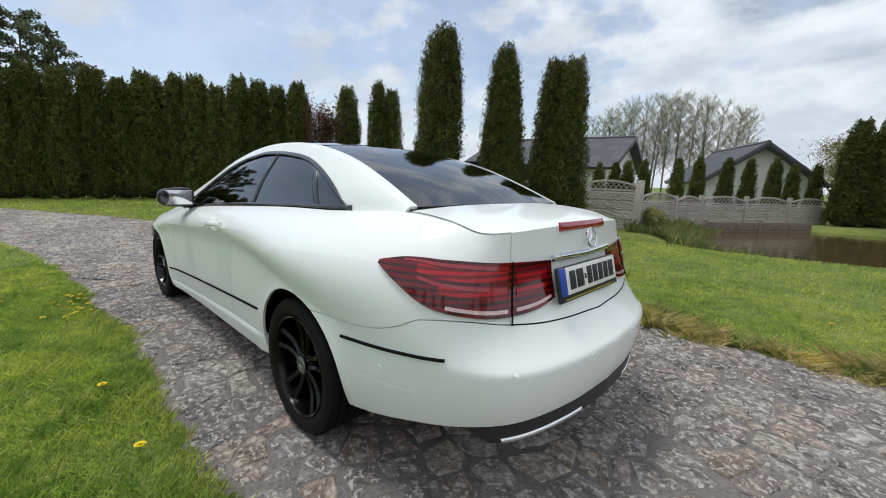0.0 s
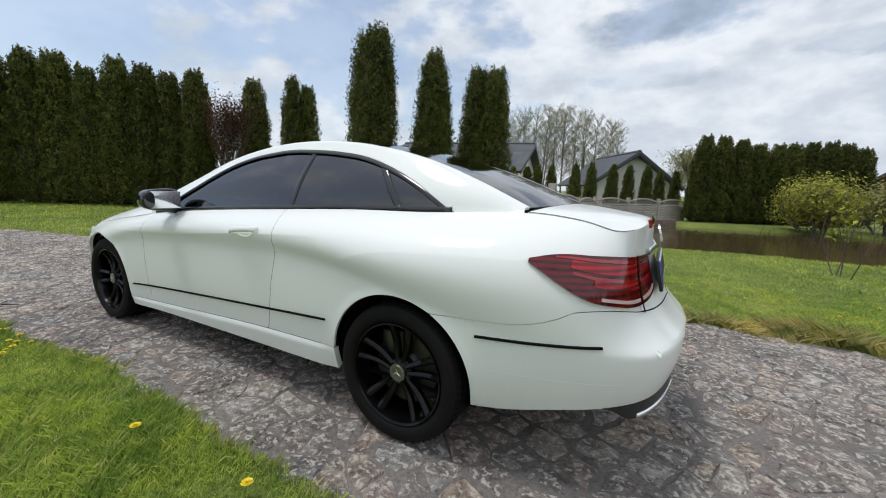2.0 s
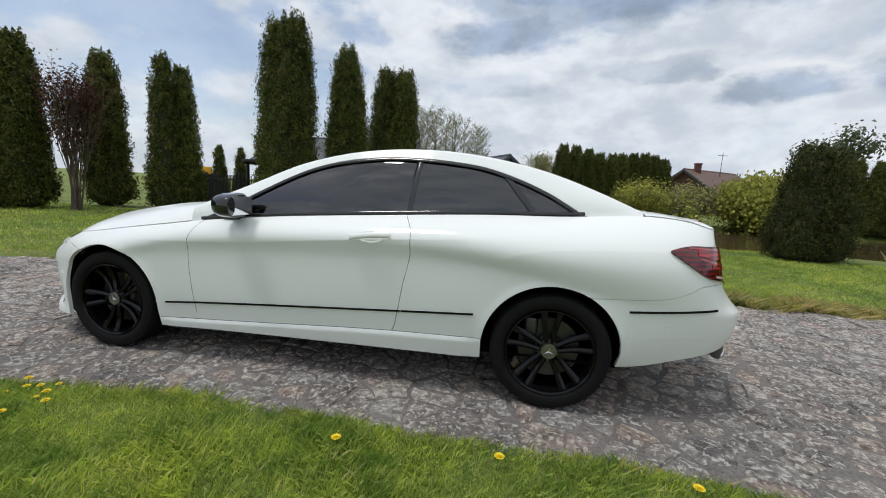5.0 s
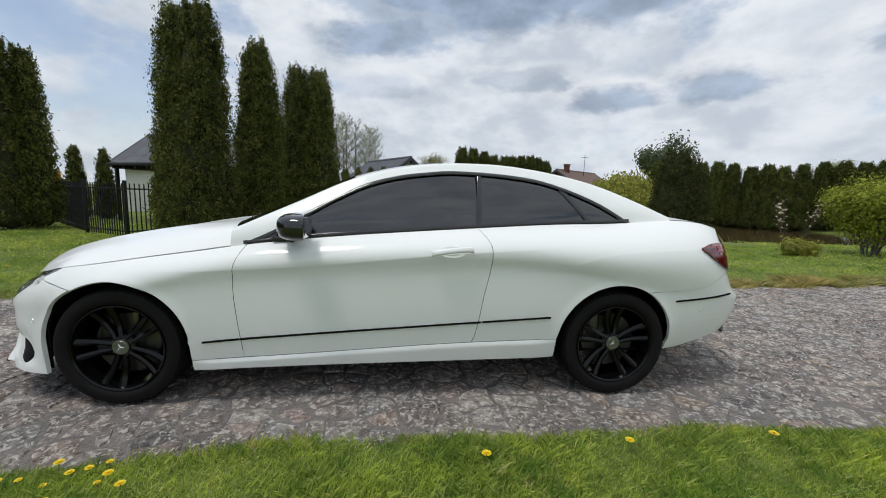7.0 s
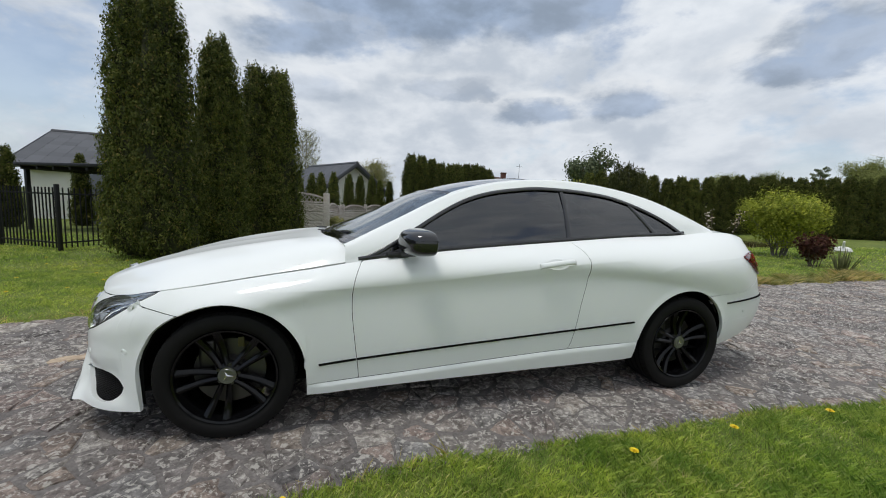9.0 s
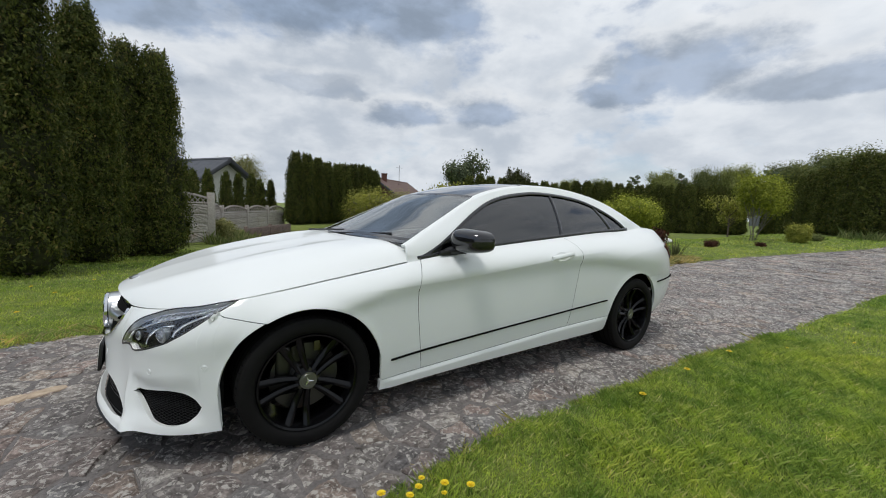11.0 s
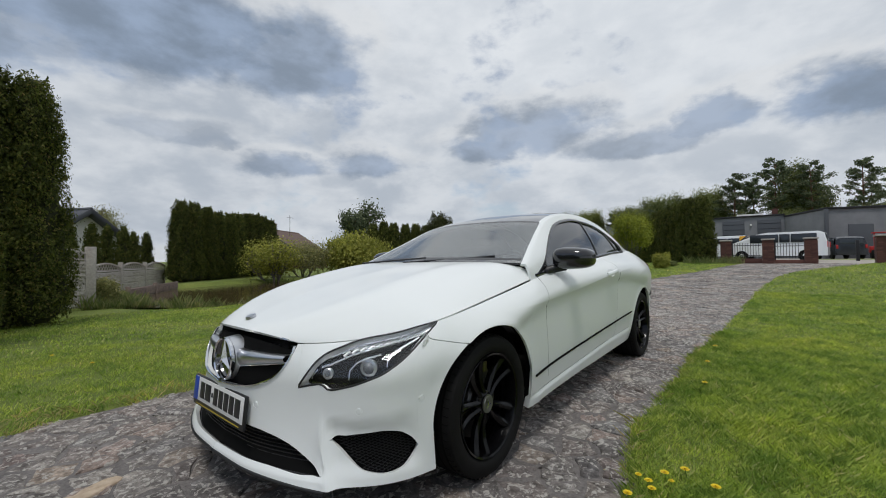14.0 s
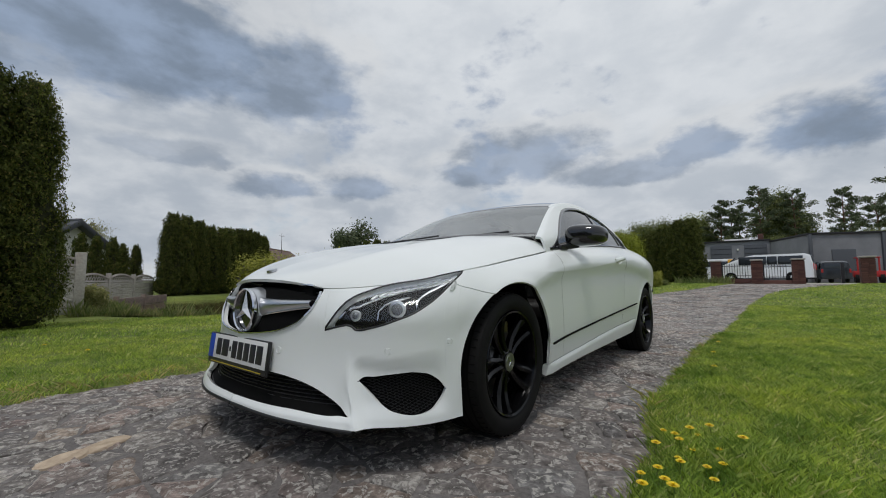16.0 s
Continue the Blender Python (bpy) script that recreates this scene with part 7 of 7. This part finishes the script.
def blades(xy, height, width, seed, z0, lean=.55):
    """Grass blades: two bent quads each would be too many; one tapering quad bent by its lean."""
    g = np.random.default_rng(seed)
    n = len(xy)
    clump = np.sin(xy[:, 0] * 5.3 + 2.1 * np.sin(xy[:, 1] * 3.1)) * np.sin(xy[:, 1] * 6.1 + 1.7 * np.sin(xy[:, 0] * 2.3))
    h = height * g.uniform(.55, 1.3, n) * (1 + .45 * clump)
    a = g.uniform(0, 6.283, n)
    side = np.stack([np.cos(a), np.sin(a), np.zeros(n)], 1)
    b = a + g.uniform(.8, 2.3, n)
    bend = np.stack([np.cos(b), np.sin(b), np.zeros(n)], 1) * (h * g.uniform(.1, lean * 2.2, n))[:, None]
    root = np.concatenate([xy, z0[:, None]], 1)
    w = (width * g.uniform(.6, 1.3, n))[:, None]
    v = np.empty((n, 4, 3))
    v[:, 0] = root - side * w * .5
    v[:, 1] = root + side * w * .5
    top = root + bend
    top[:, 2] += h
    v[:, 2] = top + side * w * .10
    v[:, 3] = root + bend * .35 - side * w * .42
    v[:, 3, 2] += h * .55
    return v.reshape(-1, 3)


def scatter(x0, x1, y0, y1, density, seed, keep):
    g = np.random.default_rng(seed)
    n = int((x1 - x0) * (y1 - y0) * density)
    p = np.stack([g.uniform(x0, x1, n), g.uniform(y0, y1, n)], 1)
    # thicker and thinner tufts
    t = np.sin(p[:, 0] * 7.1 + 2 * np.sin(p[:, 1] * 5.3)) * np.sin(p[:, 1] * 8.7 + 1.7 * np.sin(p[:, 0] * 4.1))
    p = p[g.uniform(-1.2, 1, n) < .55 + .5 * t]
    ok = np.array([keep(x, y) for x, y in p], bool)
    return p[ok]


lx = np.linspace(-26, 20, 460)
L_TAB = np.array([DRIVE_L(x) for x in lx])
R_TAB = np.array([DRIVE_R(x) for x in lx])


def outside_l(x, y):
    return y > np.interp(x, lx, L_TAB) - .02 + .05 * math.sin(x * 9.1) * math.sin(x * 3.7 + 1) + .025 * math.sin(x * 31)


def outside_r(x, y):
    return y < np.interp(x, lx, R_TAB) + .02 + .06 * math.sin(x * 7.3) + .03 * math.sin(x * 27)


def lawn(x0, x1, y0, y1, density, height, width, seed, keep):
    p = scatter(x0, x1, y0, y1, density, seed, keep)
    z = np.array([ground_z(x, y) for x, y in p]) - .004
    return blades(p, height, width, seed + 1, z)


dry = lambda x, y: pond(x, y) > .12
near = [lawn(-3.2, 3.4, 1.1, 2.6, 15000, .042, .0042, 1, outside_l), lawn(-4.2, 4.4, 2.6, 4.2, 4200, .036, .0055, 2, outside_l),
        lawn(-9, -3.2, 1.2, 3.4, 3400, .036, .007, 3, outside_l), lawn(-20, -9, 1.4, 8, 420, .040, .016, 4, outside_l), lawn(-9, -4.2, 3.4, 7, 900, .040, .012, 5, outside_l),
        lawn(3.4, 8, 1.2, 6, 1100, .040, .009, 6, outside_l), lawn(-6, 8, 4.2, 9, 700, .040, .012, 13, outside_l), lawn(-16, 14, 7, 16, 160, .045, .022, 14, outside_l)]
far = [lawn(-5, 5.5, -4.2, -1.3, 4600, .030, .0050, 7, outside_r), lawn(-8, 9, -9.5, -4.2, 1100, .034, .010, 8, lambda x, y: dry(x, y) and outside_r(x, y)),
       lawn(-10, -5, -6.5, -1.6, 1500, .034, .009, 9, lambda x, y: dry(x, y) and outside_r(x, y)), lawn(5.5, 16, -7, 3, 480, .045, .015, 10, outside_r), lawn(-21, -10, -8, 1, 300, .045, .022, 12, lambda x, y: dry(x, y) and outside_r(x, y))]
tagged(part("lawn_grass", flake_mesh("lawn_grass", np.concatenate(near + far), BLADE), None), "short green lawn grass with lighter tips", "grass", kind="stuff")
# taller dry fringe along the far edge of the drive, weeds on the pond bank
fringe = []
for sd, (a, b, dn) in enumerate(((-9, -1, 8000), (-1, 5, 1800), (5, 11, 500))):
    p = scatter(a, b, -2.5, 1.5, dn, 40 + sd, lambda x, y: outside_r(x, y) and y > np.interp(x, lx, R_TAB) - .20 - .10 * math.sin(x * 5) - .05 * math.sin(x * 17))
    z = np.array([ground_z(x, y) for x, y in p])
    fringe.append(blades(p, (.10, .045, .04)[sd], (.006, .004, .005)[sd], 50 + sd, z - .01, .8))
p = scatter(-3, 1.7, 1.0, 1.4, 800, 47, lambda x, y: outside_l(x, y) and y < np.interp(x, lx, L_TAB) + .05)
fringe.append(blades(p, .05, .004, 57, np.array([ground_z(x, y) for x, y in p]), .9))
tagged(part("dry_grass_edge", flake_mesh("dry_grass_edge", np.concatenate(fringe), STRAW), None), "dry yellow grass fringe along the paving", "grass", kind="stuff")
WEED = blade_material("weeds", [(0, (.13, .17, .05)), (.6, (.22, .26, .09)), (1, (.40, .37, .20))])
p = np.concatenate([scatter(-1.2, 1.2, -13.5, -10.6, 1500, 61, lambda x, y: True), scatter(-3.2, -.3, -12.5, -9.0, 700, 62, lambda x, y: .06 < pond(x, y) < .30),
                    scatter(-17, -4, -20, -7.5, 60, 63, lambda x, y: .05 < pond(x, y) < .11), scatter(-21, -19.5, -1.5, 1.2, 300, 64, outside_r)])
z = np.array([ground_z(x, y) for x, y in p])
tagged(part("bank_weeds", flake_mesh("bank_weeds", blades(p, .30, .009, 65, z - .02, .28), WEED), None), "tall pale weeds on the pond bank", "weeds", kind="stuff")

PETAL = material("dandelion_yellow", (.80, .60, .015), .6)
STEM = material("dandelion_green", (.12, .20, .04), .6)


def dandelion(seed):
    ob = tagged(new("dandelion"), "yellow dandelion flower in the grass", "dandelion", "dandelions")
    r = random.Random(seed)
    top = Vector((r.uniform(-.012, .012), r.uniform(-.012, .012), .062))
    part("stem", rod((0, 0, -.01), top, .0022, .0018, 6), STEM, ob)
    v, f = [], []
    for ring, (n, rad, zz) in enumerate(((16, .021, .002), (12, .015, .006), (8, .008, .009))):
        for i in range(n):
            a = 2 * math.pi * (i + .5 * ring) / n + r.uniform(-.1, .1)
            c, s = math.cos(a), math.sin(a)
            k = len(v)
            w = .0032
            v += [top + Vector((-s * w * .5, c * w * .5, 0)), top + Vector((s * w * .5, -c * w * .5, 0)), top + Vector((c * rad + s * w, s * rad - c * w, zz)), top + Vector((c * rad - s * w, s * rad + c * w, zz))]
            f.append((k, k + 1, k + 2, k + 3))
    part("flower_head", mesh_of("flower_head", v, f, False), PETAL, ob)
    return ob


flowers = [dandelion(i) for i in range(3)]
SPOTS = [(-.48, 1.467), (-1.148, 1.426), (-1.895, 1.413), (1.02, 1.497), (1.037, 1.51), (1.51, 1.394), (1.12, 1.44), (.93, 1.56), (1.22, 1.53), (1.3, 1.62), (1.4, 1.5), (1.02, 1.66), (1.16, 1.60), (1.45, 1.6), (1.55, 1.48), (1.62, 1.42),
         (-2.9, 1.52), (-3.4, 1.9), (-4.3, 1.7), (2.0, 1.65), (2.2, 1.95), (1.75, 1.9), (2.5, 2.1), (1.9, 2.2), (2.1, 1.6),
         (1.08, 1.40), (1.18, 1.47), (1.26, 1.41), (1.33, 1.48), (1.36, 1.57), (1.48, 1.44), (1.6, 1.52), (-2.6, 1.62), (-3.1, 2.2),
         (4.2, -2.3), (3.4, -2.6), (4.6, -3.1), (3.9, -3.4), (3.0, -3.2), (3.6, -2.9), (5.0, -2.6), (2.4, -3.6), (-3.2, -3.1), (-4.4, -3.6), (-3.9, -2.9), (2.8, -4.0), (4.9, -4.2), (3.3, -3.7), (4.3, -3.7), (5.6, -3.4), (6.1, -2.2), (3.75, -2.45), (3.1, -2.35), (4.05, -4.6), (2.2, -2.9), (5.3, -4.9), (6.6, -3.9)]
for i, (x, y) in enumerate(SPOTS):
    m = Matrix.Translation((x, y, ground_z(x, y))) @ Matrix.Rotation(i * 1.3, 4, "Z") @ Matrix.Scale(1.0 if i < 3 or i > 33 else .58 + .09 * (i % 4), 4)
    if i < 3:
        flowers[i].matrix_basis = m
    else:
        copy_thing(flowers[i % 3], m).matrix_basis = m

# paving stones: irregular flat field stones, each cut against its neighbours
STONE = material("paving_stone", (.25, .22, .20), .85)
st_r = mnode(STONE, "ShaderNodeMath")
st_r.operation = "FRACT"
st_add = mnode(STONE, "ShaderNodeMath")
st_add.operation = "ADD"
link(STONE, rnd(STONE), st_add.inputs[0])
link(STONE, island(STONE), st_add.inputs[1])
link(STONE, st_add.outputs[0], st_r.inputs[0])
tone = ramp(STONE, st_r.outputs[0], [(0, (.28, .265, .26)), (.25, (.42, .395, .375)), (.45, (.38, .325, .305)), (.60, (.345, .345, .35)), (.75, (.52, .49, .46)), (.88, (.42, .35, .295)), (1, (.46, .375, .35))])
st_pos = mnode(STONE, "ShaderNodeNewGeometry").outputs["Position"]


def ground_noise(m, where, scale, detail, rough, distort=0.0):
    n = mnode(m, "ShaderNodeTexNoise", Scale=scale, Detail=detail, Roughness=rough, Distortion=distort)
    link(m, where, n.inputs["Vector"])
    return n.outputs[0]


s0 = ground_noise(STONE, st_pos, 1.1, 5, .6)
s1 = ground_noise(STONE, st_pos, 15, 9, .68, .35)
s2 = ground_noise(STONE, st_pos, 70, 6, .70)
s3 = ground_noise(STONE, st_pos, 34, 8, .64, .5)
stain = ramp(STONE, s0, [(.34, (.46, .45, .46)), (.52, (.80, .79, .79)), (.72, (1.10, 1.07, 1.03))])
flake = ramp(STONE, s1, [(.34, (.36, .345, .34)), (.46, (.66, .65, .645)), (.56, (1.0, 1.0, .995)), (.66, (1.55, 1.55, 1.55))])
grit = ramp(STONE, s2, [(.32, (.66, .66, .66)), (.5, (1.0, 1.0, 1.0)), (.70, (1.35, 1.35, 1.34))])
worn = mix(STONE, 1.0, mix(STONE, 1.0, mix(STONE, 1.0, tone, flake, "MULTIPLY"), grit, "MULTIPLY"), stain, "MULTIPLY")
crust = ramp(STONE, s3, [(.53, (0, 0, 0)), (.58, (.75, .75, .75))])
base(STONE, mix(STONE, 1.0, mix(STONE, crust, worn, (.66, .64, .61)), (1.025, 1.0, .955), "MULTIPLY"))
hsum = mnode(STONE, "ShaderNodeMath")
hsum.operation = "MULTIPLY_ADD"
link(STONE, s1, hsum.inputs[0])
hsum.inputs[1].default_value = 1.6
link(STONE, s2, hsum.inputs[2])
bump(STONE, hsum.outputs[0], .9, .02)


def clip(poly, nx, ny, c):
    """The part of a polygon where nx*x + ny*y <= c."""
    out = []
    for i, (x, y) in enumerate(poly):
        px, py = poly[i - 1]
        d, e = nx * x + ny * y - c, nx * px + ny * py - c
        if (d <= 0) != (e <= 0):
            t = e / (e - d)
            out.append((px + (x - px) * t, py + (y - py) * t))
        if d <= 0:
            out.append((x, y))
    return out


def stone_cells(x0, x1, step, seed):
    """Irregular cells that fill the drive between two x."""
    g = random.Random(seed)
    pts = []
    x = x0 - step
    row = 0
    while x < x1 + step:
        y = -3.0 + (row % 2) * step * .5
        while y < 9:
            px, py = x + g.uniform(-.5, .5) * step, y + g.uniform(-.5, .5) * step
            if -25.5 < px < 19.5 and DRIVE_R(px) - .5 < py < DRIVE_L(px) + .5 and g.random() > .16:
                pts.append((px, py, g.uniform(.6, 1.5)))
            y += step
        x += step * .86
        row += 1
    grid = {}
    for i, p in enumerate(pts):
        grid.setdefault((int(p[0] // (step * 1.6)), int(p[1] // (step * 1.6))), []).append(i)
    cells = []
    for i, (px, py, pw) in enumerate(pts):
        if not (x0 <= px < x1 and DRIVE_R(px) - .04 < py < DRIVE_L(px) + .04):
            continue
        poly = [(px - step, py - step), (px + step, py - step), (px + step, py + step), (px - step, py + step)]
        cx, cy = int(px // (step * 1.6)), int(py // (step * 1.6))
        for a in (-1, 0, 1):
            for b in (-1, 0, 1):
                for j in grid.get((cx + a, cy + b), ()):
                    if j == i:
                        continue
                    qx, qy, qw = pts[j]
                    dx, dy = qx - px, qy - py
                    d = math.hypot(dx, dy)
                    k = .5 * (1 + (pw - qw) * .35)
                    poly = clip(poly, dx / d, dy / d, (px * dx + py * dy) / d + d * k)
                    if len(poly) < 3:
                        break
                if len(poly) < 3:
                    break
            if len(poly) < 3:
                break
        if len(poly) >= 3:
            cells.append((px, py, poly))
    return cells


def stone_shape(px, py, poly, g):
    """Corners and faces of one stone about its centre: chipped rim, slightly domed top."""
    joint = g.uniform(.002, .014)
    pts = []
    for i, (x, y) in enumerate(poly):
        nx_, ny_ = poly[(i + 1) % len(poly)]
        pts.append((x + g.uniform(-.010, .010), y + g.uniform(-.010, .010)))
        ln = math.hypot(nx_ - x, ny_ - y)
        if ln > .07:
            pts.append(((x + nx_) / 2 + g.uniform(-.019, .019), (y + ny_) / 2 + g.uniform(-.019, .019)))
    n = len(pts)
    tilt_x, tilt_y = g.uniform(-.03, .03), g.uniform(-.03, .03)
    lift = g.uniform(-.005, .005)
    v = []
    for inset, z in ((0, -.030), (0, -.008), (.009, -.001), (.42, .003)):
        for x, y in pts:
            dx, dy = x - px, y - py
            d = math.hypot(dx, dy) + 1e-6
            k = max(1 - (joint + inset * (1 if inset < .1 else d)) / d, .2)
            xx, yy = dx * k, dy * k
            zz = z + lift + (tilt_x * xx + tilt_y * yy) * (z > -.03) + (g.uniform(-.004, .004) if z > -.03 else 0)
            v.append((xx, yy, zz))
    v.append((0, 0, lift + .003 + g.uniform(-.003, .004)))
    f = []
    for r in range(3):
        for i in range(n):
            j = (i + 1) % n
            f.append((r * n + i, r * n + j, (r + 1) * n + j, (r + 1) * n + i))
    for i in range(n):
        f.append((3 * n + i, 3 * n + (i + 1) % n, 4 * n))
    return v, f


g = random.Random(9)
cells = stone_cells(-8.5, 7.5, .165, 2)
single = [c for c in cells if -3.6 < c[0] < 3.3 and (c[1] > .55 or abs(c[0]) > 2.2)]
single = sorted(single, key=lambda c: (c[0] * .5) ** 2 + (c[1] - 1.3) ** 2 * .6)[:300]
chosen = {(c[0], c[1]) for c in single}
far_cells = stone_cells(-21, -8.5, .30, 4) + stone_cells(7.5, 18, .30, 5)
jv, jf = [], []
for px, py, poly in cells + far_cells:
    v, f = stone_shape(px, py, poly, g)
    z = slope(px)
    if (px, py) in chosen:
        me = mesh_of("paving_stone", v, f, False)
        ob = part("paving_stone", me, STONE, drive)
        ob.matrix_basis = Matrix.Translation((px, py, z))
    else:
        k = len(jv)
        jv += [(x + px, y + py, zz + z) for x, y, zz in v]
        jf += [tuple(i + k for i in q) for q in f]
rest = part("paving_rest", mesh_of("paving_rest", jv, jf, False), STONE, drive)
tagged(rest, "flat irregular field stones of the drive", kind="stuff")

# one long flat tan stone ahead of the car
TAN = material("tan_stone", (.46, .36, .26), .9)
base(TAN, ramp(TAN, noise_tex(TAN, 22, 7, .65), [(.3, (.36, .27, .19)), (.7, (.56, .45, .33))]))
bump(TAN, noise_tex(TAN, 60, 5, .6), .4, .01)
g2 = random.Random(4)
poly = [(.175 * math.copysign(abs(math.cos(a)) ** .6, math.cos(a)) * g2.uniform(.95, 1.05), .055 * math.copysign(abs(math.sin(a)) ** .7, math.sin(a)) * g2.uniform(.9, 1.1)) for a in lin(0, 2 * math.pi * 15 / 16, 15)]
v, f = stone_shape(0, 0, poly, g2)
flat = part("paving_stone", mesh_of("paving_stone", v, f, False), TAN, drive, "long flat tan stone")
flat.matrix_basis = Matrix.Translation((2.62, -.41, slope(2.6) + .006)) @ Matrix.Rotation(radians(20), 4, "Z")
